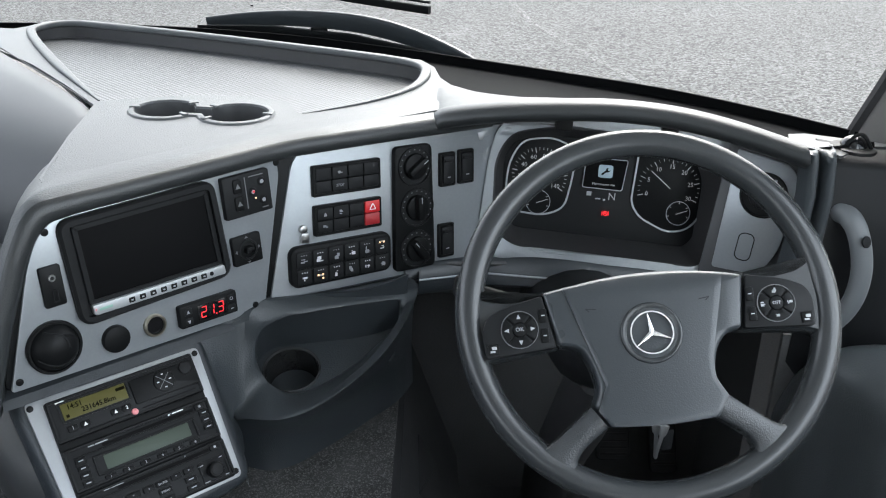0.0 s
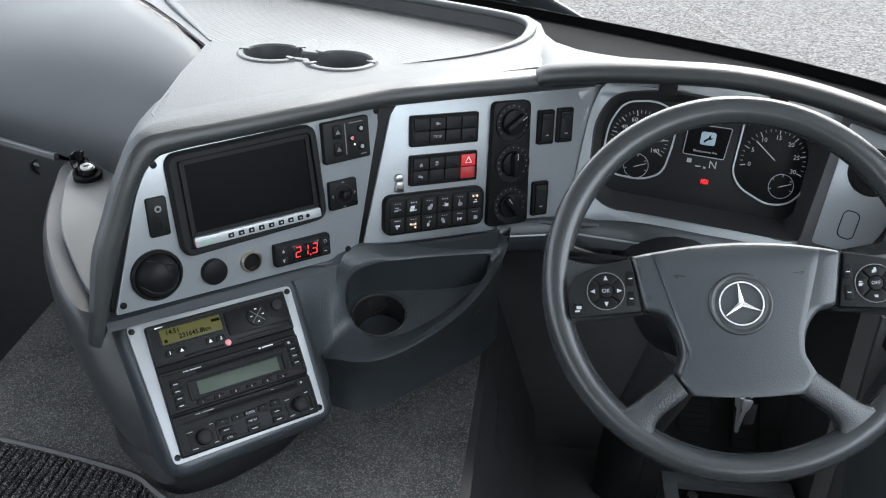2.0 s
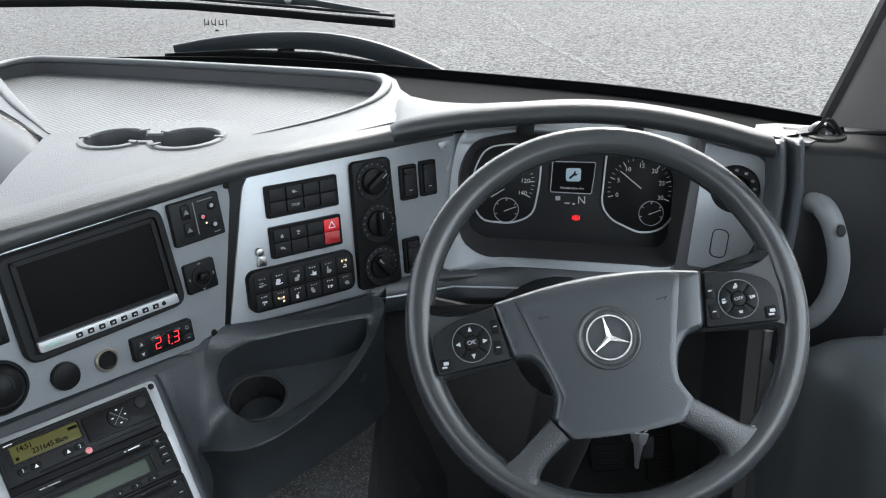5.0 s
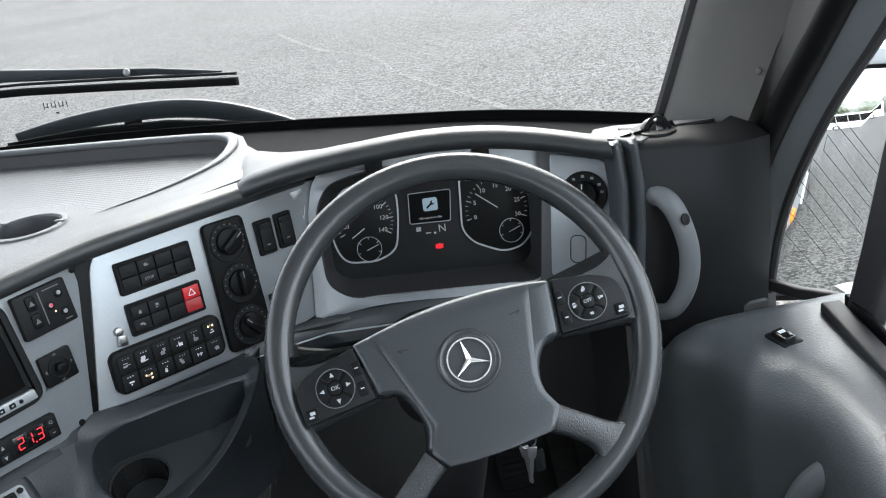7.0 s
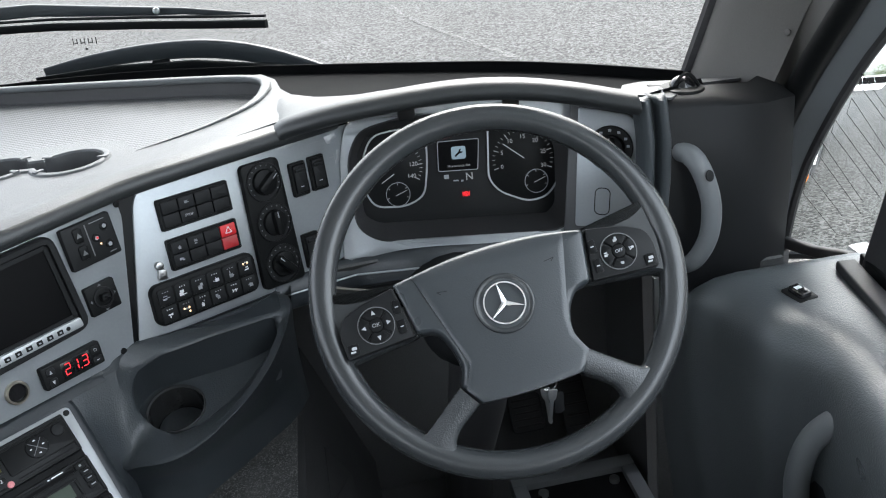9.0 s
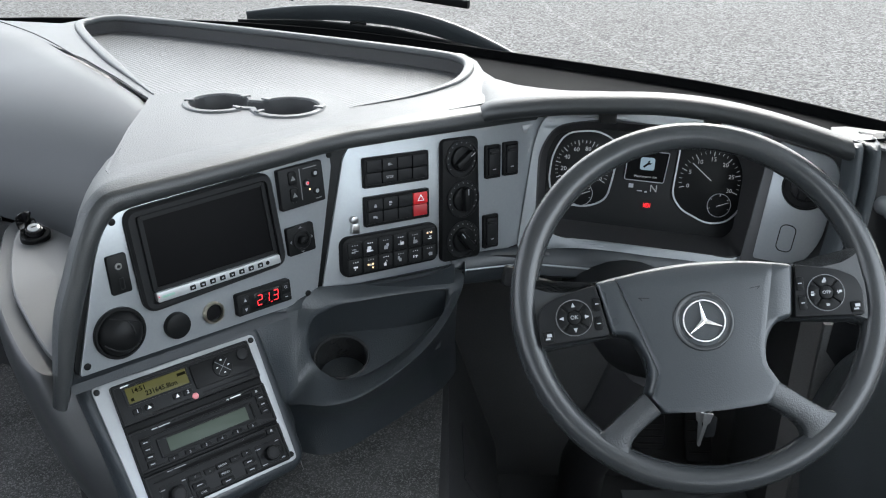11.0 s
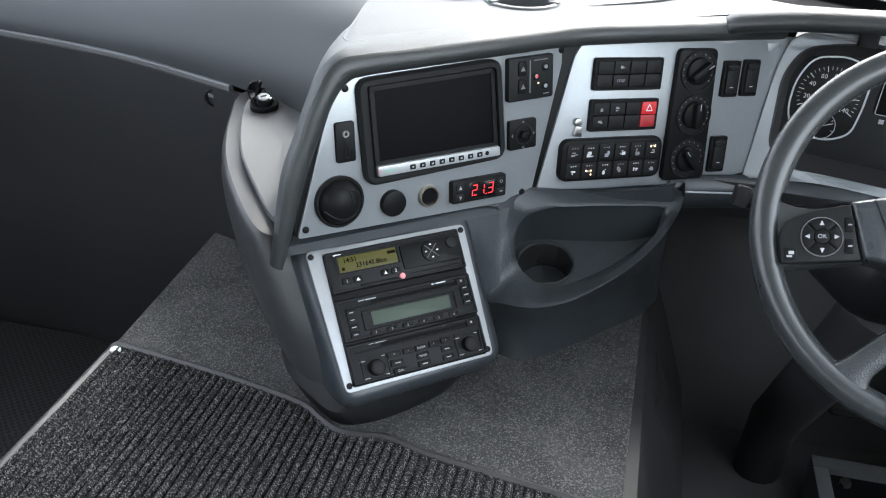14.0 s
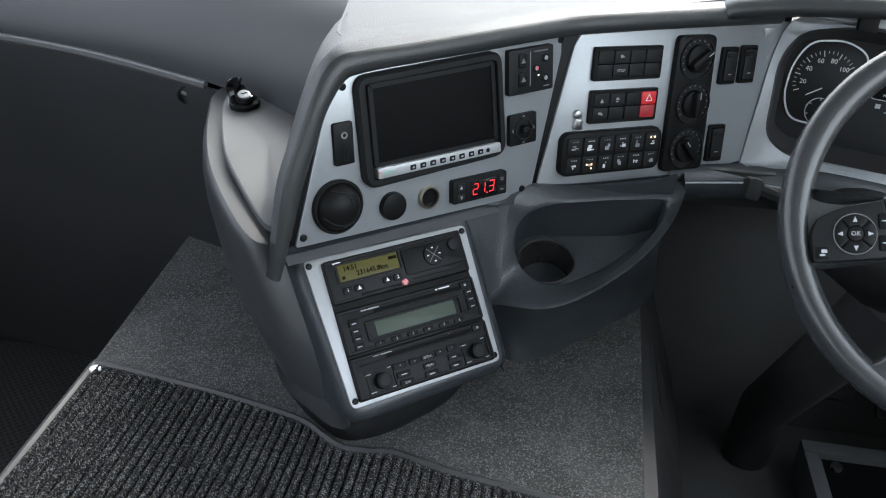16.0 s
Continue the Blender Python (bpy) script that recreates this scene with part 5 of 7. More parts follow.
bm = plate_with_holes(C_OUT, [C_IN], -0.003, 0.004)
bmesh.ops.subdivide_edges(bm, edges=[e for e in bm.edges if e.calc_length() > 0.03], cuts=3, use_grid_fill=True)
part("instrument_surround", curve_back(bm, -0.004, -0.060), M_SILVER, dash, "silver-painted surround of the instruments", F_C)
clus = thing("instrument_cluster", "black instrument cluster with two dials and a lit centre display", "instrument cluster", on(F_C, 0.03, 0, -0.06))
bm = bmesh.new()
add_rings(bm, [[(x, y, 0.005) for x, y in inset(C_IN, -0.001)], [(x, y, 0.006) for x, y in inset(C_IN, 0.002)], [(x, y, -0.010) for x, y in inset(C_IN, 0.006)], [(x, y, -0.034) for x, y in inset(C_IN, 0.012)], [(x, y, -0.064) for x, y in inset(C_IN, 0.020)]], False, False)
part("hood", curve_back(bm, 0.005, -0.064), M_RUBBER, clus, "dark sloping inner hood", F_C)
part("face", prism(inset(C_IN, 0.016), -0.068, -0.0636, 0.0005), M_DARK, clus, "black instrument face", F_C)
F_K = F_C @ Matrix.Translation((0.016, -0.003, -0.0345))
Z0 = -0.026

g1 = rounded([(-0.150, 0.040), (-0.130, 0.080), (-0.075, 0.088), (-0.035, 0.070), (-0.036, 0.02), (-0.045, -0.034), (-0.080, -0.050), (-0.135, -0.046), (-0.152, -0.01)], 0.03, 5)
g2 = rounded([(0.070, 0.074), (0.170, 0.076), (0.190, 0.04), (0.192, -0.03), (0.170, -0.056), (0.135, -0.062), (0.085, -0.040), (0.066, -0.015)], [0.01, 0.02, 0.02, 0.03, 0.03, 0.03, 0.03, 0.02], 5)
for pts, lab, cx, cy, R in ((g1, "dial face with pale border", -0.094, 0.020, 0.048), (g2, "dial face with pale border", 0.130, 0.014, 0.054)):
    d = part("dial", prism(pts, -0.030, Z0, 0.0005), M_BLACK, clus, lab, F_K)
    part("border", ring_line(pts, 0.0028, Z0), M_BRUSHED, d, "", F_K)
    a0, a1, n = (205, -30, 29) if cx < 0 else (195, -20, 25)
    ticks = []
    for i in range(n):
        q = radians(a0 + (a1 - a0) * i / (n - 1))
        long = i % 4 == 0
        r0 = R - (0.009 if long else 0.005)
        ticks.append(line2((cx + r0 * math.cos(q), cy + r0 * math.sin(q)), (cx + R * math.cos(q), cy + R * math.sin(q)), 0.0013 if long else 0.0007, Z0 + 0.0003))
    part("ticks", merged(*ticks), M_DIALWHITE, d, "pale scale marks", F_K)
    words = ["20", "40", "60", "80", "100", "120", "140"] if cx < 0 else ["0", "5", "10", "15", "20", "25", "30"]
    for i, wd in enumerate(words):
        q = radians(a0 + (a1 - a0) * (i + (0.5 if cx < 0 else 0)) / (6.5 if cx < 0 else 6))
        part("number", lettering(wd, 0.0105, cx + (R - 0.0155) * math.cos(q), cy + (R - 0.0145) * math.sin(q), Z0 + 0.0004), M_DIALWHITE, d, "", F_K)
    sx, sy = (cx + 0.002, cy - 0.046) if cx < 0 else (0.152, -0.026)
    small = part("small_gauge", ring_line(disc(sx, sy, 0.021, 28), 0.0008, Z0 + 0.0002), M_GREYPRINT, d, "small round gauge", F_K)
    part("small_ticks", merged(*[line2((sx + 0.016 * math.cos(q), sy + 0.016 * math.sin(q)), (sx + 0.0195 * math.cos(q), sy + 0.0195 * math.sin(q)), 0.0012, Z0 + 0.0003) for q in [radians(200 - 55 * i) for i in range(5)]]), M_DIALWHITE, small, "", F_K)
    part("small_needle", line2((sx - 0.004, sy - 0.002), (sx + 0.016, sy + 0.006), 0.0012, Z0 + 0.001), M_DIALWHITE, small, "", F_K)
part("needle", line2((0.096, 0.044), (0.132, 0.016), 0.0016, Z0 + 0.003), M_DIALWHITE, clus, "pale needle", F_K)
part("needle", line2((-0.118, -0.004), (-0.096, 0.010), 0.0016, Z0 + 0.003), M_DIALWHITE, clus, "pale needle", F_K)
cd = part("centre_display", prism(rounded([(-0.018, 0.058), (0.055, 0.058), (0.050, 0.004), (-0.020, 0.006)], 0.004), -0.030, Z0 + 0.001, 0.0005), M_SCREEN, clus, "dark centre display", F_K)
part("display_frame", ring_line(rounded([(-0.018, 0.058), (0.055, 0.058), (0.050, 0.004), (-0.020, 0.006)], 0.004), 0.0012, Z0 + 0.001), M_GREYPRINT, cd, "", F_K)
part("display_icon", prism(rrect(0.018, 0.036, 0.025, 0.022, 0.004), Z0 + 0.001, Z0 + 0.0018, 0.0002), M_ICON, cd, "lit square service symbol", F_K)
wr = merged(line2((0.0115, 0.0300), (0.0195, 0.0370), 0.0034, Z0 + 0.0019), prism([(0.0180, 0.0375), (0.0195, 0.0345), (0.0235, 0.0350), (0.0260, 0.0385), (0.0225, 0.0375), (0.0210, 0.0395), (0.0230, 0.0425), (0.0190, 0.0415)], Z0 + 0.0019, Z0 + 0.0022, 0.0001))
part("spanner", wr, M_SCREEN, cd, "", F_K)
part("message", lettering("Maintenance due", 0.0058, 0.017, 0.0135, Z0 + 0.0012), M_DIALWHITE, cd, "small lit message", F_K)
part("gear_letter", lettering("N", 0.018, 0.034, -0.007, Z0 + 0.0005), M_DIALWHITE, clus, "lit letter N", F_K)
part("small_prints", bars([(-0.006, -0.004, 0.008, 0.007), (0.010, -0.012, 0.009, 0.002), (0.021, -0.013, 0.004, 0.003)], Z0 + 0.0004), M_GREYPRINT, clus, "", F_K)
part("brake_lamp", merged(ring_line(disc(0.026, -0.0365, 0.0042, 18), 0.0012, Z0 + 0.0004), prism(disc(0.026, -0.0365, 0.0016, 10), Z0, Z0 + 0.0006, 0.0002), *[bars([(0.026 + k * 0.0056, -0.0365, 0.0012, 0.008)], Z0 + 0.0004) for k in (-1, 1)]), M_WARN, clus, "red parking brake lamp", F_K)

for u in (-0.056, 0.117):
    part("visor_clip", box(u - 0.014, u + 0.014, 0.100, 0.150, -0.006, 0.012, 0.004), M_BLACK, dash, "dark visor clip", F_C)
# light switch panel
D_OUT = rounded([(-0.060, 0.072), (0.026, 0.064), (0.042, 0.040), (0.040, -0.075), (0.018, -0.120), (-0.055, -0.126)], [0.004, 0.02, 0.02, 0.03, 0.03, 0.006])
part("fascia_panel", prism(D_OUT, -0.004, 0.002, 0.001), M_SILVER, dash, "silver-painted light switch panel", F_D)
part("fascia_backing", prism(rounded([(-0.075, 0.10), (0.05, 0.10), (0.06, -0.10), (0.03, -0.14), (-0.075, -0.15)], 0.01), -0.05, -0.0045, 0.002), M_PAD, dash, "dark surround of the light switch", F_D)
part("cover_plate", ring_line(rrect(-0.012, -0.080, 0.026, 0.046, 0.010, 6), 0.0015, 0.0015), M_DARK, dash, "outline of an oval cover", F_D)
ls = thing("light_switch", "large round black light switch knob", "switch", on(F_D, -0.004, 0.010))
part("bezel", dish(disc(-0.004, 0.009, 0.037, 40), 0.004, 0.008, 0.003, 0.001), M_BLACK, ls, "", F_D)
part("knob", prism(disc(-0.004, 0.009, 0.022, 32), 0.003, 0.016, 0.003), M_DARK, ls, "", F_D)
part("grip", prism(rrect(-0.004, 0.009, 0.014, 0.040, 0.005), 0.014, 0.026, 0.004), M_BLACK, ls, "", F_D)
part("marks", bars([(-0.004 + 0.029 * math.cos(radians(q)), 0.009 + 0.029 * math.sin(radians(q)), 0.005, 0.004) for q in (95, 65, 35, 10, 125)], 0.0042), M_GREYPRINT, ls, "pale symbols", F_D)
part("pointer", bars([(-0.004, 0.024, 0.002, 0.008)], 0.0261), M_WHITE, ls, "", F_D)
# dark lower trim under the instruments
rows = []
for d, dz in ((-0.118, -0.002), (-0.122, 0.004), (-0.142, 0.010), (-0.168, 0.006), (-0.178, -0.02)):
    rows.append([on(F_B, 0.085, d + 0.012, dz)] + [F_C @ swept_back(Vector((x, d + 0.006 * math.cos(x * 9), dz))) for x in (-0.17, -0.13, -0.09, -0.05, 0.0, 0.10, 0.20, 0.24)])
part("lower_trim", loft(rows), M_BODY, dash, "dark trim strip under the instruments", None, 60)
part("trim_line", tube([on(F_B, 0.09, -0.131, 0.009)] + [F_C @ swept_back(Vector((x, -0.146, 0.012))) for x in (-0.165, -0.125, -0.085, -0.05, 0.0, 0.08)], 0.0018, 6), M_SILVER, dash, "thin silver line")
cap_line = [(0.474, 1.164), (0.479, 1.146), (0.484, 1.138), (0.491, 1.137), (0.496, 1.143), (0.499, 1.158), (0.504, 1.158), (0.507, 1.141), (0.512, 1.135), (0.519, 1.136), (0.523, 1.144), (0.527, 1.165)]
cap_rows = [[(x + dx, y, z0 - 0.1 * (x - 0.474)) for x, y in cap_line] for z0, dx in ((-0.434, -0.002), (-0.445, 0.0), (-0.500, 0.005), (-0.56, 0.003), (-0.62, -0.003), (-0.72, -0.010))]
cap_rows.insert(0, [(x + 0.004, y + 0.05, -0.440) for x, y, z in cap_rows[0]])
cap_rows.insert(1, [(x + 0.001, y + 0.010, -0.4330) for x, y, z in cap_rows[1]])
cap = part("right_cap", thicken(loft(cap_rows), 0.003), M_BODYPALE, dash, "ribbed dark end cap", None, 60)


# ---------- radio stack ----------
R_PL = rounded(plate, 0.008)
part("radio_plate", prism(R_PL, 0.0, 0.0035, 0.001), M_BRUSHED, dash, "pale metal plate round the radios", F_R)
for x, y in ((-0.111, 0.086), (0.112, 0.084), (0.107, -0.088), (-0.100, -0.090)):
    part("screw", prism(disc(x, y, 0.0042, 14), 0.003, 0.0055, 0.001), M_BLACK, dash, "black screw head", F_R)


part("radio_backing", prism(rrect(0.004, -0.0045, 0.199, 0.178, 0.003), 0.0, 0.0075, 0.001), M_BLACK, dash, "black frame behind the radios", F_R)


def unit(name, label, category, cy, h):
    t = thing(name, label, category, on(F_R, 0.004, cy))
    part("case", dish(rrect(0.004, cy, 0.199, h, 0.003), 0.009, 0.0125, 0.004, 0.0015), M_BLACK, t, "", F_R)
    part("face", prism(rrect(0.004, cy, 0.191, h - 0.008, 0.002), 0.005, 0.0115, 0.0008), M_DARK, t, "", F_R)
    return t


tac = unit("tachograph", "black tachograph with an olive display and round menu keys", "tachograph", 0.058, 0.056)
lcd = part("display", prism(rrect(-0.037, 0.067, 0.084, 0.021, 0.001), 0.011, 0.0122, 0.0004), M_LCD, tac, "olive yellow display", F_R)
for word, x, y in (("14:51", -0.062, 0.0715), ("231645.8km", -0.033, 0.0630)):
    part("display_text", lettering(word, 0.0090, x, y, 0.01225, 0, 0.0002), M_INK, lcd, "dark display digits", F_R)
for mark in ((-0.002, 0.0718, 0.012, 0.0040), (-0.0735, 0.0610, 0.004, 0.0040)):
    part("display_mark", bars([mark], 0.01225, 0.0001), M_INK, lcd, "small dark display mark", F_R)
part("display_frame", ring_line(rrect(-0.037, 0.067, 0.091, 0.027, 0.003), 0.002, 0.011), M_BLACK, tac, "", F_R)
part("card_slot", prism(rrect(0.056, 0.061, 0.090, 0.034, 0.003), 0.010, 0.0140, 0.001), M_BLACK, tac, "raised printer drawer", F_R)
kn = part("menu_pad", prism(disc(0.055, 0.062, 0.0145, 32), 0.013, 0.0165, 0.001), M_BLACK, tac, "", F_R)
part("menu_marks", bars([(0.055, 0.071, 0.003, 0.0016), (0.055, 0.053, 0.003, 0.0016), (0.0465, 0.062, 0.003, 0.0014), (0.0635, 0.062, 0.003, 0.0014)], 0.0166), M_WHITE, kn, "", F_R)
part("menu_cross", merged(line2((0.046, 0.053), (0.064, 0.071), 0.0008, 0.0165), line2((0.046, 0.071), (0.064, 0.053), 0.0008, 0.0165)), M_DIMPRINT, kn, "", F_R)
part("round_key", prism(disc(0.088, 0.069, 0.0085, 24), 0.013, 0.0165, 0.0015), M_DARK, tac, "", F_R)
for i, (x, y, ch) in enumerate(((-0.073, 0.0445, "1"), (-0.057, 0.0445, ""), (-0.017, 0.0455, ""), (-0.002, 0.0455, "2"))):
    k = part("key", prism(rrect(x, y, 0.0125, 0.0085, 0.002), 0.011, 0.0135, 0.0008), M_BLACK, tac, "", F_R)
    bm = lettering(ch, 0.0065, x, y, 0.0137) if ch else add_rings(bmesh.new(), [[(x - 0.0025, y - 0.0022, z), (x + 0.0025, y - 0.0022, z), (x, y + 0.0025, z)] for z in (0.0136, 0.0138)])
    part("mark", bm, M_WHITE, k, "", F_R)
part("seal", prism(disc(0.006, 0.0365, 0.0045, 16), 0.011, 0.0145, 0.0015), material("pink_seal", (0.75, 0.25, 0.27), 0.4, bump=0), tac, "pinkish red seal", F_R)
part("lower_lip", prism(rrect(-0.028, 0.0345, 0.055, 0.004, 0.001), 0.011, 0.013, 0.0006), M_BLACK, tac, "", F_R)
part("maker_mark", bars([(-0.078, 0.0815, 0.011, 0.0028)], 0.0117), M_WHITE, tac, "small pale maker's mark", F_R)
part("lower_slit", bars([(0.055, 0.0375, 0.075, 0.0014)], 0.0116), M_SCREEN, tac, "", F_R)


def radio_head(cy, lab, wide_lcd):
    t = unit("car_radio" if wide_lcd else "radio_control_unit", lab, "radio", cy, 0.057 if wide_lcd else 0.0535)
    part("disc_slot", bars([(0.016, cy + 0.0185, 0.126, 0.0042)], 0.0116, 0.0002), M_SCREEN, t, "disc slot", F_R)
    part("slot_lip", prism(rrect(-0.002, cy + 0.0150, 0.165, 0.0018, 0.0006), 0.011, 0.0135, 0.0004), M_BLACK, t, "", F_R)
    part("maker_mark", bars([(0.058, cy + 0.0240, 0.016, 0.0024), (0.046, cy + 0.0240, 0.003, 0.003)], 0.0117), M_WHITE, t, "small white maker's mark", F_R)
    part("type_mark", bars([(-0.060, cy + 0.0225, 0.008, 0.0016), (-0.0465, cy + 0.0225, 0.016, 0.0016)], 0.0117), M_GREYPRINT, t, "small grey print", F_R)
    k = part("eject_key", prism(rrect(0.088, cy + 0.0195, 0.014, 0.0085, 0.001), 0.011, 0.0138, 0.0008), M_BLACK, t, "", F_R)
    part("mark", bars([(0.088, cy + 0.0195, 0.003, 0.003)], 0.0139), M_GREYPRINT, k, "", F_R)
    if wide_lcd:
        part("display_surround", dish(rrect(0.006, cy - 0.0045, 0.140, 0.0265, 0.002), 0.011, 0.0140, 0.003, 0.0008), M_BLACK, t, "", F_R)
        part("display", prism(rrect(0.0075, cy - 0.0040, 0.116, 0.0185, 0.001), 0.010, 0.0122, 0.0003), M_LCDGREY, t, "grey-green blank display", F_R)
        for side, xs in ((0, -0.078), (1, 0.091)):
            for i in range(4 if not side else 3):
                y = cy + 0.0095 - i * 0.0098
                k = part("key", prism(rrect(xs, y, 0.0135, 0.0075, 0.001), 0.011, 0.0138, 0.0008), M_BLACK, t, "", F_R)
                part("mark", bars([(xs, y, 0.006, 0.0013)], 0.0139), M_GREYPRINT, k, "", F_R)
        for i in range(6):
            x = -0.050 + i * 0.0232
            k = part("key", prism(rrect(x, cy - 0.0228, 0.0145, 0.0062, 0.001), 0.011, 0.0138, 0.0008), M_BLACK, t, "", F_R)
            part("mark", lettering(str(i + 1), 0.005, x, cy - 0.0228, 0.0139), M_GREYPRINT, k, "", F_R)
    else:
        for x, dy in ((-0.062, -0.0095), (0.077, -0.0095)):
            k = part("knob", prism(disc(x, cy + dy, 0.0105, 28), 0.011, 0.024, 0.002), M_BLACK, t, "black rotary knob", F_R)
            part("knob_cap", prism(disc(x, cy + dy, 0.008, 24), 0.023, 0.0248, 0.0008), M_DARK, k, "", F_R)
            for px_, py_, pw_ in ((-0.016, 0.002, 0.008), (0.014, 0.004, 0.005), (-0.014, -0.021, 0.008), (0.016, -0.021, 0.007)):
                part("print", bars([(x + px_, cy + py_, pw_, 0.0012)], 0.0117), M_GREYPRINT, t, "", F_R)
            part("knob_frame", ring_line(rrect(x, cy - 0.0085, 0.038, 0.031, 0.002), 0.0008, 0.0112), M_BLACK, t, "", F_R)
        for x, y, w, word in ((-0.033, 0.002, 0.019, "<"), (-0.012, 0.002, 0.015, "v"), (0.007, 0.002, 0.018, "ENTER"), (0.026, 0.003, 0.014, "^"), (0.044, 0.004, 0.014, ">"), (-0.031, -0.010, 0.019, ""), (0.007, -0.009, 0.018, "MENU"), (0.043, -0.008, 0.016, ""), (-0.029, -0.021, 0.019, "CAR"), (0.007, -0.020, 0.019, ""), (0.043, -0.019, 0.017, "")):
            k = part("key", prism(rrect(x, cy + y, w, 0.0078, 0.001), 0.011, 0.0138, 0.0008), M_BLACK, t, "", F_R)
            part("mark", lettering(word, 0.0042, x, cy + y, 0.0139) if word else bars([(x, cy + y, w * 0.42, 0.0013)], 0.0139), M_GREYPRINT, k, "", F_R)
    return t


radio_head(-0.007, "black coach radio with a grey-green display and keys", True)
radio_head(-0.0655, "black radio control unit with two knobs and keys", False)

# ---------- steering wheel ----------
W = Matrix(((0.9926, -0.1106, -0.0577, 0.1839), (0.0178, 0.5841, -0.8116, 0.7867), (0.1228, 0.8047, 0.5810, -0.5303), (0, 0, 0, 1)))
sw = thing("steering_wheel", "dark grey four-spoke steering wheel with button pads", "steering wheel", (0.186, 0.786, -0.533))
RC, RR, RZ = (0.003, 0.0255), 0.2054, -0.029
path = [Vector((RC[0] + RR * math.cos(q), RC[1] + RR * math.sin(q), RZ)) for q in [2 * math.pi * i / 96 for i in range(96)]]
bm = sweep(path, [(0.0165 * math.cos(q), 0.0176 * math.sin(q)) for q in [2 * math.pi * i / 16 for i in range(16)]], (0, 0, 1), True)
part("rim", bm, M_WHEEL, sw, "grained dark rim", W, 80)
hub_line = [(-0.117, 0.060), (-0.085, 0.066), (0.0, 0.073), (0.085, 0.066), (0.115, 0.058), (0.104, -0.005), (0.086, -0.008), (0.073, -0.024), (0.066, -0.052), (0.077, -0.076), (0.061, -0.100), (0.0, -0.103), (-0.057, -0.100), (-0.074, -0.075), (-0.066, -0.056), (-0.071, -0.030), (-0.082, -0.008), (-0.105, -0.005)]
hub_o = rounded(hub_line, [0.006, 0.02, 0.03, 0.02, 0.006, 0.006, 0.012, 0.012, 0.012, 0.004, 0.006, 0.02, 0.006, 0.004, 0.008, 0.012, 0.010, 0.006], 4)
bm = bmesh.new()
def roll(y):
    """How far the cover has rolled down at y towards its upper edge."""
    return 14.0 * max(0.0, y - 0.040) ** 2


add_rings(bm, [[(x * 0.8, y * 0.8, -0.075) for x, y in hub_o], [(x, y, -0.040) for x, y in hub_o], [(x, y, -0.0155 - roll(y)) for x, y in inset(hub_o, 0.0003)], [(x, y, -0.0098 - roll(y)) for x, y in inset(hub_o, 0.0012)], [(x, y, -0.0066 - roll(y)) for x, y in inset(hub_o, 0.0030)], [(x, y, -0.0054 - roll(y)) for x, y in inset(hub_o, 0.0055)], [(x * 0.80, y * 0.85, -0.0052 - roll(y * 0.85)) for x, y in hub_o]])
part("hub_shell", bm, M_HUB, sw, "moulded hub shell", W, 60)
L_EDGE = ((-0.1022, -0.054), (-0.0985, -0.0575), (-0.0810, -0.0695), (-0.0740, -0.0665), (-0.054, -0.0575), (0.0, -0.0740), (0.0612, -0.0925), (0.0712, -0.0940))
R_EDGE = ((-0.1022, 0.058), (-0.0985, 0.0625), (-0.0770, 0.0758), (-0.0700, 0.0720), (-0.056, 0.0648), (-0.034, 0.0652), (-0.010, 0.0715), (0.0605, 0.0905), (0.0712, 0.0920))


def edge_at(table, y):
    ys_, xs_ = [p[0] for p in table], [p[1] for p in table]
    return float(np.interp(y, ys_, xs_))


rows = []
NU, NV = 40, 44
for j in range(-2, NV + 3):
    row = []
    for i in range(-2, NU + 3):
        u = max(-1.0, min(1.0, -1 + 2 * i / NU))
        v = max(0.0, min(1.0, j / NV))
        y = (-0.1022 + 0.0034 * u * u) * (1 - v) + (0.0712 - 0.0100 * u * u) * v
        x = -u * edge_at(L_EDGE, y) if u < 0 else u * edge_at(R_EDGE, y)
        e = max(0.0, (abs(u) - 0.93) / 0.07) ** 2 + max(0.0, (v - 0.965) / 0.035) ** 2 + max(0.0, (0.03 - v) / 0.03) ** 2
        z = -0.0022 * u * u - roll(y) - 0.0014 * min(1.5, e)
        if i < 0 or i > NU or j < 0 or j > NV:
            z -= 0.010
        row.append((x, y, z))
    rows.append(row)
part("airbag_cover", loft(rows), M_HUB, sw, "slightly domed grained airbag cover", W, 60)
bm = bmesh.new()
add_rings(bm, [[(x, y, z) for x, y in disc(0, 0, r_, 48)] for r_, z in ((0.0350, -0.002), (0.0345, 0.0012), (0.0330, 0.0022), (0.0310, 0.0018), (0.0275, -0.0005), (0.0260, -0.0012))], False, True)
part("emblem_recess", bm, M_WHEEL, sw, "dished round recess behind the emblem", W, 60)
em = part("emblem", ring_line(disc(0, 0, 0.0245, 48), 0.0017, 0.0030), M_CHROME, sw, "chrome ring with three arms", W)
for q in (97, 217, 337):
    a = radians(q)
    c, s = math.cos(a), math.sin(a)
    bm = bmesh.new()
    tip, l, rgt = (0.0238 * c, 0.0238 * s), (-0.0030 * s, 0.0030 * c), (0.0030 * s, -0.0030 * c)
    v = [bm.verts.new((*tip, 0.0048)), bm.verts.new((*l, 0.0040)), bm.verts.new((*rgt, 0.0040)), bm.verts.new((0, 0, 0.0052))]
    for f in ((0, 1, 3), (0, 3, 2), (0, 2, 1)):
        bm.faces.new([v[i] for i in f])
    part("emblem_arm", bm, M_CHROME, em, "", W, 10)
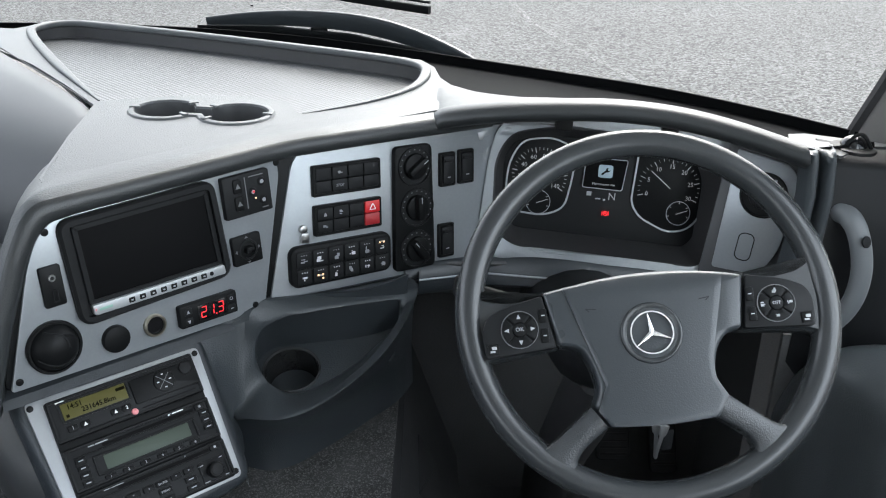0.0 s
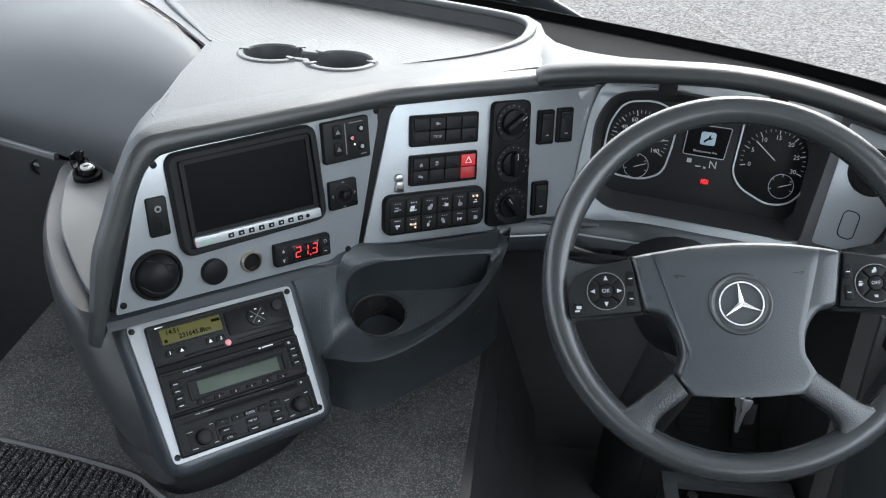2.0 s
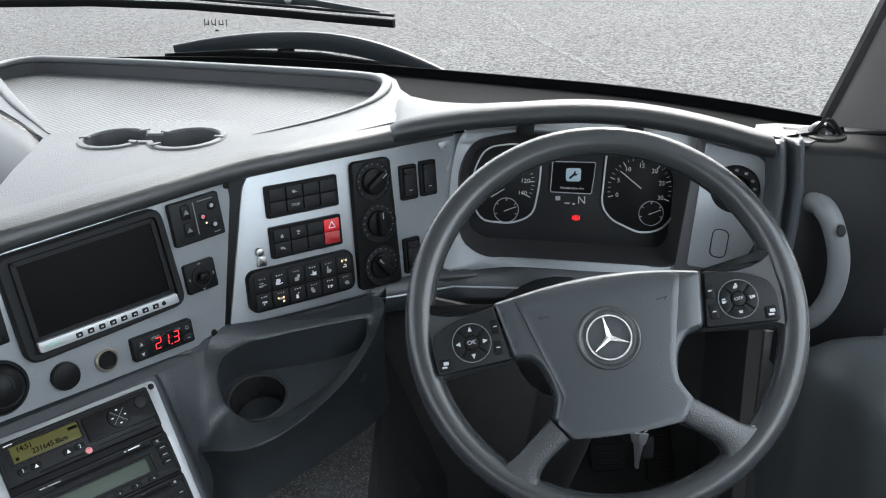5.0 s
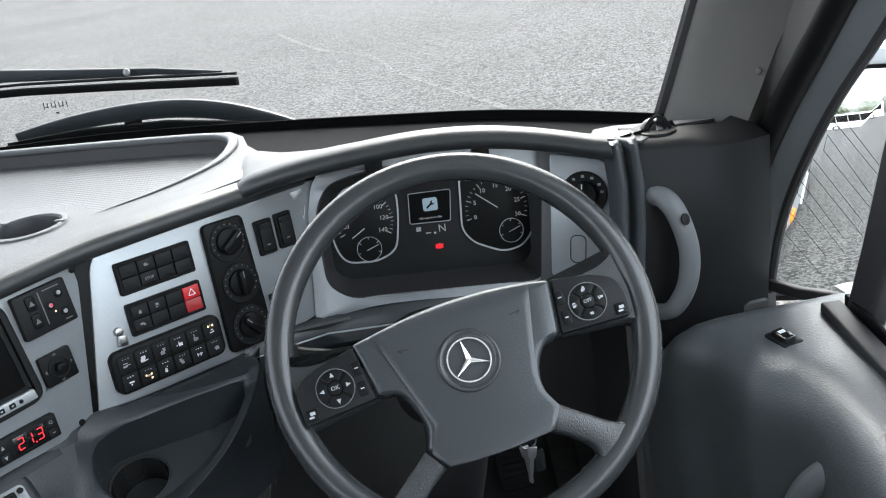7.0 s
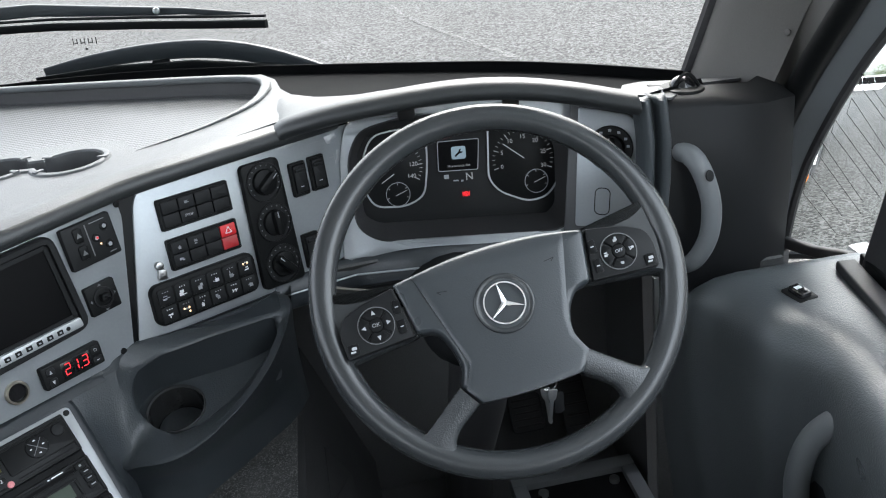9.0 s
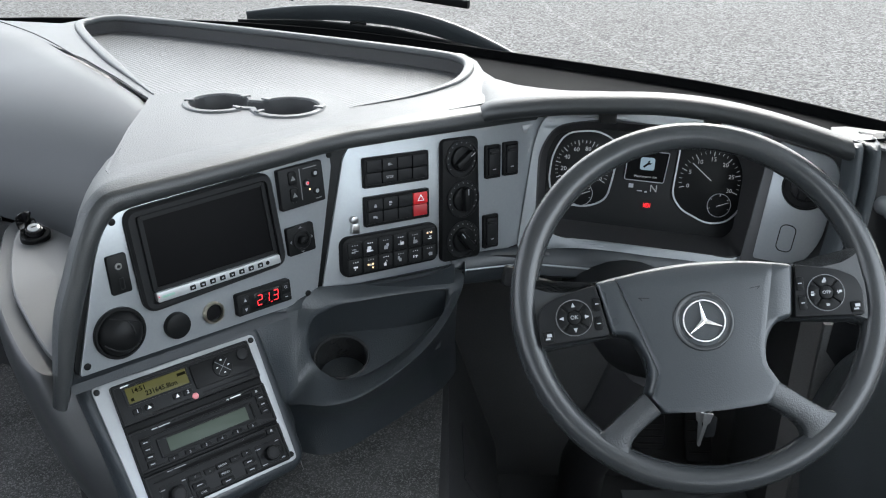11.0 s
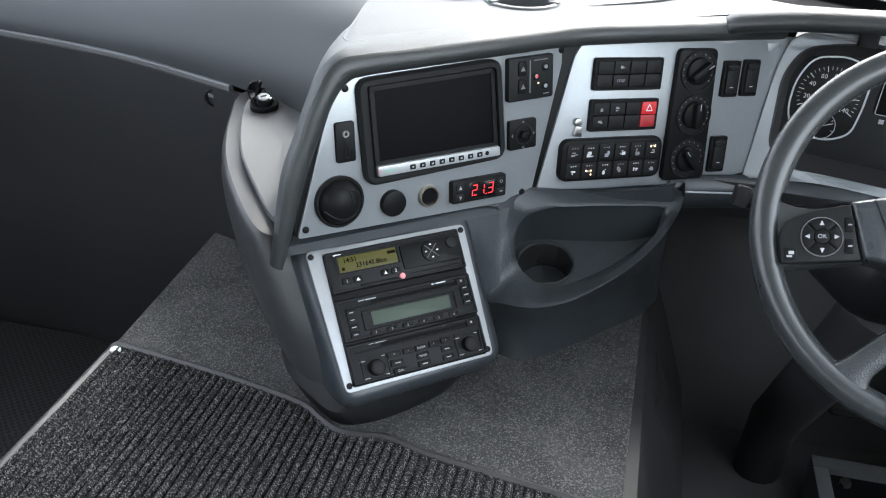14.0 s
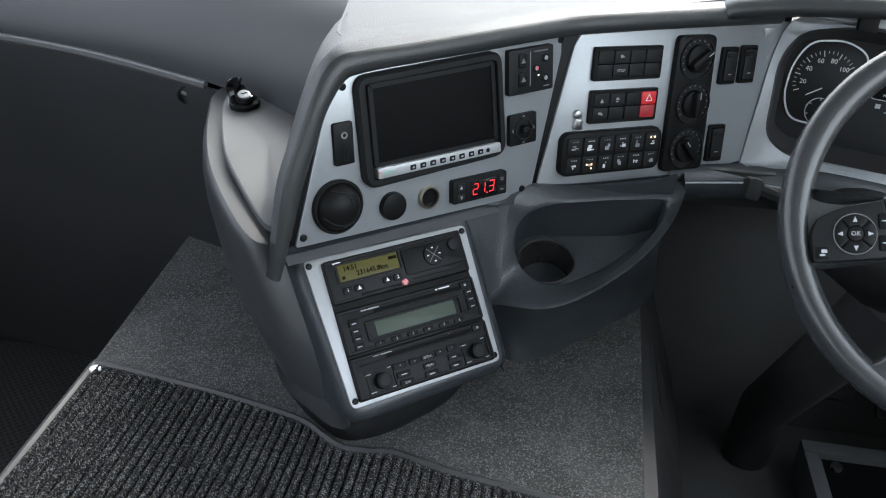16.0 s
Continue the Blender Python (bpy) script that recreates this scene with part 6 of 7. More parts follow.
for sx in (-1, 1):
    part("moulded_mark", join(line2((sx * 0.070, 0.034), (sx * 0.058, 0.0325), 0.0009, -0.0006, 0.0006), line2((sx * 0.070, 0.034), (sx * 0.066, 0.0305), 0.0009, -0.0006, 0.0006)), M_WHEEL, sw, "faint moulded mark", W)
for sx in (-1, 1):
    quad = [(sx * 0.100, 0.063), (sx * 0.150, 0.056), (sx * 0.174, 0.059), (sx * 0.188, 0.066), (sx * 0.196, 0.076), (sx * 0.207, -0.042), (sx * 0.194, -0.022), (sx * 0.182, -0.015), (sx * 0.100, -0.006)]
    pr = rounded(quad, 0.006)
    bm = bmesh.new()
    add_rings(bm, [[(x, y, -0.045) for x, y in pr], [(x, y, -0.026   ) for x, y in pr], [(x, y, -0.018) for x, y in inset(pr, 0.005)]])
    part("spoke", bm, M_WHEEL, sw, "horizontal spoke", W, 50)
    pd = rounded([(sx * 0.1165, 0.056), (sx * 0.160, 0.047), (sx * 0.183, 0.036), (sx * 0.189, 0.020), (sx * 0.187, -0.010), (sx * 0.107, -0.005)], [0.003, 0.01, 0.008, 0.006, 0.004, 0.003])
    p = part("button_pad", prism(pd, -0.028, -0.009, 0.002), M_DARK, sw, "dark button pad", W)
    cx, cy = sx * 0.146, 0.0195
    part("key_ring", ring_line(disc(cx, cy, 0.0215, 36), 0.0008, -0.0092), M_DIMPRINT, p, "thin pale ring", W)
    for q in range(4):
        a0 = radians(90 * q + 45 + 4)
        arc = [(cx + 0.0200 * math.cos(a0 + radians(82) * i / 8), cy + 0.0200 * math.sin(a0 + radians(82) * i / 8)) for i in range(9)] + [(cx + 0.0085 * math.cos(a0 + radians(82) * (1 - i / 5)), cy + 0.0085 * math.sin(a0 + radians(82) * (1 - i / 5))) for i in range(6)]
        k = part("key", prism(arc, -0.010, -0.0065, 0.0008), M_BLACK, p, "", W)
        am = a0 + radians(41)
        mx, my = cx + 0.0145 * math.cos(am), cy + 0.0145 * math.sin(am)
        if sx < 0:
            bm = add_rings(bmesh.new(), [[(mx + 0.0032 * math.cos(am + g), my + 0.0032 * math.sin(am + g), z) for g in (0, 2.3, -2.3)] for z in (-0.0064, -0.0061)])
        else:
            bm = icon(mx, my, -0.0064, 90 + q, 0.0009)
        part("mark", bm, M_KEYPRINT, k, "", W)
    k = part("centre_key", prism(disc(cx, cy, 0.0078, 20), -0.010, -0.0055, 0.001), M_BLACK, p, "", W)
    part("mark", lettering("OK" if sx < 0 else "OFF", 0.0066 if sx < 0 else 0.0056, cx, cy, -0.0053), M_KEYPRINT, k, "", W)
    for x, y, w, h in ((0.118, 0.033, 0.009, 0.016), (0.118, 0.010, 0.009, 0.016), (0.178, 0.000, 0.013, 0.013)):
        k = part("key", prism(rrect(sx * x, y, w, h, 0.002), -0.011, -0.0072, 0.0008), M_BLACK, p, "", W)
        part("mark", bars([(sx * x, y, w * 0.45, 0.0012)] if w < 0.01 else [(sx * x + 0.001, y + 0.0015, 0.0055, 0.0035), (sx * x - 0.001, y - 0.0025, 0.0055, 0.0020)], -0.0071), M_KEYPRINT, k, "", W)
    # lower spokes
    up_e = spline([(sx * 0.077, -0.075, 0), (sx * 0.106, -0.097, 0), (sx * 0.130, -0.113, 0), (sx * 0.150, -0.112, 0), (sx * 0.168, -0.096, 0)], 5)
    lo_e = spline([(sx * 0.060, -0.100, 0), (sx * 0.087, -0.119, 0), (sx * 0.098, -0.134, 0), (sx * 0.096, -0.152, 0), (sx * 0.080, -0.170, 0)], 5)
    sp = []
    for i, (m1, m2) in enumerate(zip(up_e, lo_e)):
        t = i / (len(up_e) - 1)
        z = -0.007 - 0.009 * min(1.0, t * 1.25)
        ring = []
        for f, dz in ((0.0, -0.026), (0.0, -0.008), (0.04, -0.003), (0.14, 0.0), (0.5, 0.001), (0.86, 0.0), (0.96, -0.003), (1.0, -0.008), (1.0, -0.026)):
            q = m1.lerp(m2, f)
            ring.append((q.x, q.y, z + dz))
        sp.append(ring)
    bm = bmesh.new()
    add_rings(bm, sp)
    part("lower_spoke", bm, M_SPOKE, sw, "grained lower spoke", W, 50)
bm = bmesh.new()
cols = [(Vector((0.184, 0.836, -0.585)), 0.055), (Vector((0.188, 0.93, -0.655)), 0.055), (Vector((0.190, 1.02, -0.690)), 0.075), (Vector((0.192, 1.20, -0.735)), 0.085), (Vector((0.192, 1.36, -0.78)), 0.085)]
rings = []
for i, (p, rr) in enumerate(cols):
    rings.append([p + Vector((rr * 1.1 * math.cos(q), rr * 0.25 * math.sin(q), rr * 0.75 * math.sin(q))) for q in [2 * math.pi * k / 20 for k in range(20)]])
col = thing("steering_column", "dark shrouded steering column", "steering column", (0.19, 1.2, -0.75))
part("shroud", add_rings(bmesh.new(), rings), M_DARK, col, "", None, 60)
part("lower_shroud", tube([(0.19, 1.02, -0.72), (0.19, 1.2, -0.95), (0.19, 1.45, -1.25), (0.19, 1.5, -WELL_Z * -1)], 0.05, 14), M_RUBBER, col, "rubber-booted column foot")
stalk = part("stalk", tube(spline([(0.11, 1.02, -0.640), (0.06, 1.03, -0.622), (0.0, 1.045, -0.612), (-0.022, 1.05, -0.606)], 4), 0.010, 10, scale=lambda t: 0.75 + 0.5 * t), M_BLACK, col, "black control stalk")
part("stalk_tip", prism(rrect(0, 0, 0.020, 0.030, 0.006), -0.012, 0.012, 0.004), M_DARK, stalk, "dark stalk end", Matrix.Translation((-0.020, 1.045, -0.606)) @ pose(0, 0, 0, 70, 10, 0))
part("stalk_print", bars([(-0.003, 0.0, 0.003, 0.003), (0.003, 0.0, 0.003, 0.003)], 0.0), M_WHITE, stalk, "pale symbols", Matrix.Translation((0.03, 1.020, -0.609)) @ pose(0, 0, 0, 40, 0, 0))
part("stalk", tube([(0.27, 1.02, -0.64), (0.33, 1.04, -0.625), (0.38, 1.05, -0.615)], 0.009, 10), M_BLACK, col, "black control stalk")
keys = thing("ignition_keys", "ignition key with a dangling bunch of keys and clear tag", "keys", (0.275, 1.0, -0.83))
part("ring", tube([(0.276 + 0.012 * math.cos(q), 1.0, -0.795 + 0.012 * math.sin(q)) for q in [2 * math.pi * i / 20 for i in range(20)]], 0.0013, 6, (0, 1, 0), True), M_STEEL, keys)
for x, tilt, ln in ((0.270, 5, 0.062), (0.281, -9, 0.055)):
    f = Matrix.Translation((x, 1.0 + tilt * 0.0005, -0.803)) @ pose(0, 0, 0, 90, 0, 0) @ pose(0, 0, 0, 0, 0, tilt)
    part("key", merged(prism(rounded([(-0.007, 0.0), (0.007, 0.0), (0.006, -0.016), (0.003, -0.020), (0.003, -ln), (0.0, -ln - 0.004), (-0.003, -ln), (-0.003, -0.020), (-0.006, -0.016)], 0.002), -0.001, 0.001, 0.0004)), M_KEY, keys, "bright metal key", f)
part("tag", prism(rrect(0, 0, 0.016, 0.036, 0.004), -0.001, 0.001, 0.0005), M_DARK, keys, "", Matrix.Translation((0.292, 1.01, -0.838)) @ pose(0, 0, 0, 90, 0, 10))
part("ignition_lock", tube([(0.25, 1.04, -0.765), (0.262, 1.01, -0.785)], 0.014, 14), M_BLACK, keys, "black lock barrel")

# ---------- foot well ----------
for x, nm, w, h in ((0.345, "brake_pedal", 0.075, 0.085), (0.455, "accelerator_pedal", 0.060, 0.14)):
    pdl = thing(nm, "dark rubber-faced " + nm.replace("_", " ") + " in the foot well", "pedal", (x, 1.56, -1.24))
    f = panel((x, 1.55, -1.235), (0, -0.80, 0.6))
    part("pad", prism(rrect(0, 0, w, h, 0.012), -0.01, 0.006, 0.004), M_DARK, pdl, "", f)
    for k in range(5):
        part("rib", prism(rrect(0, -h * 0.34 + k * h * 0.17, w * 0.8, 0.005, 0.002), 0.005, 0.009, 0.001), M_BLACK, pdl, "", f)
    part("arm", tube([f @ Vector((0, 0, -0.01)), (x, 1.64, -1.20), (x, 1.70, -1.05)], 0.012, 8), M_RUBBER, pdl, "black pedal arm")
hatch = thing("floor_hatch", "grey metal frame with a dark plate on the foot well floor", "floor hatch", (0.40, 1.30, WELL_Z))
for x0, x1, y0, y1 in ((0.275, 0.545, 1.415, 1.450), (0.275, 0.305, 1.10, 1.415), (0.515, 0.545, 1.10, 1.415)):
    part("frame_bar", box(x0, x1, y0, y1, WELL_Z, WELL_Z + 0.10, 0.004), M_HANDLE, hatch, "worn grey metal bar", pose(0, 0, 0))
part("plate", box(0.305, 0.515, 1.10, 1.415, WELL_Z, WELL_Z + 0.085, 0.002), M_BLACK, hatch)
for x, y in ((0.335, 1.39), (0.49, 1.39)):
    part("bolt", prism(disc(x, y, 0.011, 12), WELL_Z + 0.085, WELL_Z + 0.095, 0.002), M_STEEL, hatch)
grille = thing("side_grille", "flat black cover on the sloping side of the platform", "cover", (-0.062, 1.14, -1.052))
SLOPE = panel((-0.062, 1.14, -1.052), (0.946, 0, 0.323))
gr = rounded([(0.09, 0.072), (0.135, -0.045), (0.0, -0.075), (-0.07, 0.062)], 0.010)
part("cover", prism(inset(gr, 0.004), -0.004, 0.006, 0.002), M_ENTRY, grille, "", SLOPE)
part("surround", ring_line(gr, 0.0035, -0.002), M_BLACK, grille, "black joint round the cover", SLOPE)
seat = thing("driver_chair", "dark grey padded swivel chair of the driver", "chair", (0.17, 0.4, WELL_Z))
st = rounded([(-0.085, 0.0), (0.43, 0.0), (0.43, 0.675), (-0.085, 0.695)], 0.05, 5)
bm = bmesh.new()
add_rings(bm, [[(x, y, -0.93) for x, y in inset(st, 0.02)], [(x, y, -0.86) for x, y in st], [(x, y, -0.825) for x, y in inset(st, 0.006)], [(x, y, -0.81) for x, y in inset(st, 0.03)]])
part("cushion", bm, M_CARPET, seat, "woven grey cushion", None, 60)
part("base", box(0.0, 0.35, 0.1, 0.6, WELL_Z, -0.93, 0.02), M_BLACK, seat, "black seat base")

# ---------- driver's side ----------
door = thing("driver_side_panel", "dark grained side panel with a broad window ledge", "side panel", (0.7, 0.5, WELL_Z))
stations = [(1.16, 0.505), (1.12, 0.506), (1.08, 0.509), (1.045, 0.517), (1.00, 0.538), (0.95, 0.548), (0.90, 0.556), (0.86, 0.580), (0.80, 0.592), (0.70, 0.580), (0.60, 0.566), (0.30, 0.555), (-0.55, 0.555)]
rows = []
for y, xi in stations:
    rows.append([(px_, y, pz_ - 9.0 * max(0.0, y - 1.035) ** 2) for px_, pz_ in ((0.83, -0.705), (0.78, -0.700), (xi + 0.090, -0.696), (xi + 0.055, -0.699), (xi + 0.028, -0.709), (xi + 0.010, -0.726), (xi + 0.001, -0.752), (xi, -0.80), (xi + 0.006, -0.90), (xi + 0.02, -1.05), (xi + 0.04, WELL_Z))])
sm = []
for col_pts in zip(*rows):
    sm.append(spline(col_pts, 4))
part("panel", loft([list(r_) for r_ in zip(*sm)]), M_LEDGE, door, "grained panel with rounded ledge", None, 70)
part("front_cover", thicken(loft([[(0.50, 1.165, z), (0.60, 1.160, z), (0.68, 1.158, z), (0.72, 1.158, z)] for z in (-0.74, -0.80, WELL_Z)]), 0.01), M_LINING, door, "dark cover beside the pedals")
f = Matrix.Translation((0.640, 0.956, -0.697)) @ pose(0, 0, 0, 4, -3, 12)
ds = thing("window_switch", "small chrome-edged black window switch on the ledge", "switch", (0.64, 0.956, -0.70))
part("plate", prism(rrect(0, 0, 0.032, 0.042, 0.003), 0, 0.003, 0.001), M_BLACK, ds, "", f)
part("key", prism(rrect(0, 0, 0.020, 0.030, 0.004), 0.002, 0.010, 0.003), M_GLOSSBLACK, ds, "glossy rocker", f)
part("key_mark", bars([(0, 0.004, 0.010, 0.007)], 0.0101), M_WHITE, ds, "", f)
grab = thing("door_grab_handle", "pale grey curved grab handle on the side panel", "grab handle", (0.63, 0.80, -0.85))
part("bow", tube(spline([(0.625, 0.775, -0.775), (0.600, 0.785, -0.790), (0.578, 0.805, -0.835), (0.572, 0.820, -0.91), (0.585, 0.830, -1.01)], 6), 0.0175, 12, up=(0, 1, 0)), M_HANDLE, grab)
part("backing", prism(rrect(0, 0, 0.06, 0.22, 0.02), 0, 0.006, 0.002), M_DARK, grab, "", panel((0.605, 0.80, -0.90), (-1, -0.05, 0)))
rail = thing("window_rail", "black window channel along the ledge", "window rail", (0.72, 0.8, -0.69))
part("channel", sweep([Vector((0.740, 1.005, -0.692)), Vector((0.716, 0.86, -0.692)), Vector((0.698, 0.74, -0.692)), Vector((0.690, 0.60, -0.692)), Vector((0.69, -0.55, -0.692))], rrect(0, 0, 0.030, 0.016, 0.004)), M_RUBBER, rail)
part("channel_lip", sweep([Vector((0.762, 1.00, -0.686)), Vector((0.740, 0.86, -0.686)), Vector((0.722, 0.74, -0.686)), Vector((0.715, 0.60, -0.686)), Vector((0.715, -0.55, -0.686))], rrect(0, 0, 0.008, 0.022, 0.003)), M_BLACK, rail)
post = thing("window_post", "thick black sliding window post", "window post", (0.77, 0.97, -0.70))
part("post", sweep([Vector((0.770, 0.972, -0.710)), Vector((0.770, 0.936, -0.593)), Vector((0.770, 0.896, -0.444)), Vector((0.772, 0.850, -0.278)), Vector((0.785, 0.79, -0.05)), Vector((0.81, 0.66, 0.62))], rrect(0, 0, 0.030, 0.056, 0.008), up=(0, 1, 0)), M_RUBBER, post)

# dash end and front pillar
part("end_pad", thicken(loft([[(0.525, 1.235, -0.444), (0.60, 1.200, -0.448), (0.668, 1.19, -0.452), (0.72, 1.25, -0.46)], [(0.525, 1.16, -0.446), (0.60, 1.146, -0.450), (0.668, 1.145, -0.466), (0.73, 1.20, -0.468)], [(0.522, 1.146, -0.458), (0.60, 1.135, -0.462), (0.672, 1.135, -0.468), (0.74, 1.18, -0.48)], [(0.515, 1.15, -0.62), (0.60, 1.142, -0.62), (0.678, 1.142, -0.62), (0.745, 1.19, -0.62)], [(0.51, 1.16, -0.82), (0.60, 1.15, -0.82), (0.665, 1.15, -0.82), (0.74, 1.20, -0.82)]]), 0.004), M_DARK, dash, "dark end face of the dashboard", None, 50)
part("end_top", thicken(loft([[(0.46, 1.175, -0.432), (0.53, 1.150, -0.444)], [(0.50, 1.28, -0.452), (0.60, 1.215, -0.449)], [(0.56, 1.36, -0.475), (0.72, 1.27, -0.470)]]), 0.004), M_PAD, dash, "flat end of the dashboard top")
hnd = thing("pillar_grab_handle", "pale grey curved grab handle beside the instruments", "grab handle", (0.57, 1.12, -0.63))
bow = spline([(0.532, 1.158, -0.528), (0.549, 1.128, -0.526), (0.563, 1.112, -0.552), (0.574, 1.104, -0.605), (0.569, 1.106, -0.660), (0.549, 1.122, -0.705), (0.528, 1.158, -0.720)], 6)
part("bow", sweep(bow, [(0.016 * math.cos(q), 0.011 * math.sin(q)) for q in [2 * math.pi * i / 14 for i in range(14)]], up=(0, 1, 0)), M_HANDLE, hnd)
part("screw_cover", prism(disc(0, 0, 0.007, 16, 0.009), 0, 0.002, 0.0008), M_DARK, hnd, "dark oval screw cover", panel((0.568, 1.0985, -0.553), (0.2, -0.95, 0.25)))
sen = thing("dash_speaker", "small round black tweeter on the dashboard end", "tweeter", (0.565, 1.19, -0.445))
part("base", prism(disc(0, 0, 0.034, 32), 0, 0.007, 0.003), M_BLACK, sen, "", Matrix.Translation((0.566, 1.195, -0.446)) @ pose(0, 0, 0, 0, 4, 0))
bm = bmesh.new()
bmesh.ops.create_uvsphere(bm, u_segments=24, v_segments=12, radius=0.020, matrix=Matrix.Translation((0.568, 1.20, -0.442)) @ Matrix.Diagonal((1, 1, 0.9, 1)))
part("dome", bm, M_GLOSSBLACK, sen, "glossy dome")
part("arch", tube([Vector((0.548 + 0.042 * i / 8, 1.187, -0.440 + 0.022 * math.sin(math.pi * i / 8))) for i in range(9)], 0.003, 6, (0, 1, 0)), M_BLACK, sen)

inner_l = [(0.665, 1.385, -0.480), (0.692, 1.340, -0.350), (0.735, 1.275, -0.14), (0.90, 1.02, 0.68)]
outer_l = [(0.712, 1.220, -0.505), (0.762, 1.200, -0.370), (0.812, 1.140, -0.16), (0.92, 0.88, 0.68)]
pil = thing("front_pillar", "grey-brown trimmed windscreen pillar with black seals", "pillar", (0.72, 1.3, -0.5))
a, b = spline(inner_l, 6), spline(outer_l, 6)
rows = [[p, p.lerp(q, 0.05) + Vector((-0.006, -0.008, 0)), p.lerp(q, 0.35) + Vector((-0.012, -0.010, 0)), p.lerp(q, 0.75) + Vector((-0.010, -0.006, 0)), q.copy()] for p, q in zip(a, b)]
part("trim", thicken(loft(rows), 0.006), M_PILLAR, pil, "", None, 60)
part("screw_cap", prism(disc(0, 0, 0.0055, 18), 0, 0.002, 0.001), M_PILLAR, pil, "", panel((0.741, 1.205, -0.385), (-0.75, -0.6, 0.2)))
part("screen_seal", tube([p + Vector((-0.004, 0.012, 0)) for p in a], 0.014, 8), M_RUBBER, pil, "black windscreen seal")
seal = [(0.765, 1.355, -0.84), (0.765, 1.303, -0.66), (0.765, 1.272, -0.575), (0.765, 1.176, -0.437), (0.768, 1.040, -0.272), (0.79, 0.90, -0.05), (0.85, 0.66, 0.68)]
ss = spline(seal, 5)
part("door_seal", tube(ss, 0.0215, 12, scale=lambda t: 1.0), M_BLACK, pil, "thick black door seal")
qf = spline([(0.815, 1.325, -0.82), (0.815, 1.288, -0.695), (0.815, 1.232, -0.585), (0.815, 1.125, -0.435), (0.818, 0.985, -0.275), (0.84, 0.85, -0.05), (0.89, 0.60, 0.68)], 5)
part("pillar_return", thicken(loft([[p + Vector((-0.012, 0.016, 0)), p + Vector((-0.003, 0.001, 0)), p.lerp(q, 0.5), q] for p, q in zip(spline(outer_l, 10), spline(seal, 5))]), 0.004), M_PILLAR, pil, "dark return of the pillar trim")
part("window_frame", thicken(loft([[p, p.lerp(q, 0.5) + Vector((-0.004, -0.004, 0)), q] for p, q in zip(ss, qf)]), 0.004), M_HANDLE, pil, "grey inner window frame")
part("frame_rubber", tube(qf, 0.009, 8), M_RUBBER, pil, "black glass rubber")
qg = thing("quarter_window", "clear side window with fine zigzag heating wires", "window", (0.85, 1.1, -0.72), kind="structure")
front = [(0.815, 1.325, -0.82), (0.815, 1.288, -0.695), (0.815, 1.232, -0.585), (0.815, 1.125, -0.435), (0.818, 0.985, -0.275), (0.84, 0.85, -0.05)]
rear = [(0.80, 0.985, -0.73), (0.80, 0.955, -0.63), (0.80, 0.935, -0.55), (0.80, 0.90, -0.42), (0.803, 0.86, -0.27), (0.82, 0.78, -0.05)]
pane = part("pane", loft([front, rear]), M_GLASS, qg)
pane.visible_shadow = False
zig = [[(1.006, -0.496), (1.113, -0.439), (1.116, -0.458), (1.006, -0.512)], [(1.019, -0.546), (1.134, -0.482), (1.144, -0.509), (1.019, -0.566)], [(1.042, -0.590), (1.175, -0.528), (1.183, -0.551), (1.042, -0.612)],
       [(1.087, -0.633), (1.213, -0.574), (1.219, -0.600), (1.087, -0.655)], [(1.137, -0.679), (1.249, -0.639), (1.258, -0.685), (1.150, -0.716)]]
for run in zig:
    part("heating_wire", tube([(0.811, y, z) for y, z in run], 0.0006, 4), M_BLACK, qg, "hair-thin dark wire")
part("lower_rubber", sweep([Vector((0.808, 1.33, -0.805)), Vector((0.806, 1.20, -0.770)), Vector((0.804, 1.10, -0.735)), Vector((0.802, 0.99, -0.715))], rrect(0, 0, 0.016, 0.02, 0.004)), M_RUBBER, qg, "black lower glass rubber")

# ---------- outside: wipers, mirror, other coach ----------
def ws_y(x, z):
    for p, q in zip(WS, WS[1:]):
        if q.x <= x <= p.x:
            return p.y + (q.y - p.y) * (x - p.x) / (q.x - p.x) - LEAN * (z + 0.485)
    return 2.1


wip = thing("wiper", "long black windscreen wiper lying across the glass", "wiper", (-0.5, 2.05, -0.45))
bl = [(x, ws_y(x, z) + 0.03, z) for x, z in ((-0.068, -0.386), (-0.20, -0.381), (-0.33, -0.374), (-0.56, -0.358), (-0.80, -0.345), (-1.05, -0.337))]
part("blade", sweep([Vector(p) for p in bl], rrect(0, 0, 0.012, 0.018, 0.003)), M_BLACK, wip, "thin rubber blade")
part("blade_carrier", sweep([Vector((x, y + 0.008, z + 0.016)) for x, y, z in bl[:-1]], rrect(0, 0, 0.008, 0.006, 0.002)), M_DARK, wip)
ar1 = [Vector((x, ws_y(x, z) + 0.05, z)) for x, z in ((-0.10, -0.368), (-0.25, -0.350), (-0.32, -0.346), (-0.45, -0.335), (-0.60, -0.318), (-1.0, -0.305))]
part("arm", sweep(ar1, rrect(0, 0, 0.012, 0.026, 0.004), scale=lambda t: 0.4 + 0.9 * t), M_BODY, wip, "grey wiper arm")
part("arm_bolt", prism(disc(0, 0, 0.008, 12), 0, 0.008, 0.002), M_STEEL, wip, "", panel((-0.31, ws_y(-0.31, -0.345) + 0.03, -0.343), (0, -1, 0.2)))
wip2 = thing("wiper", "broad grey wiper arm parked at the foot of the windscreen", "wiper", (-0.2, 1.95, -0.5))
ar2 = spline([(x, ws_y(x, z) + 0.045, z) for x, z in ((-0.62, -0.468), (-0.50, -0.452), (-0.36, -0.441), (-0.22, -0.440), (-0.10, -0.458), (0.02, -0.498), (0.10, -0.540))], 4)
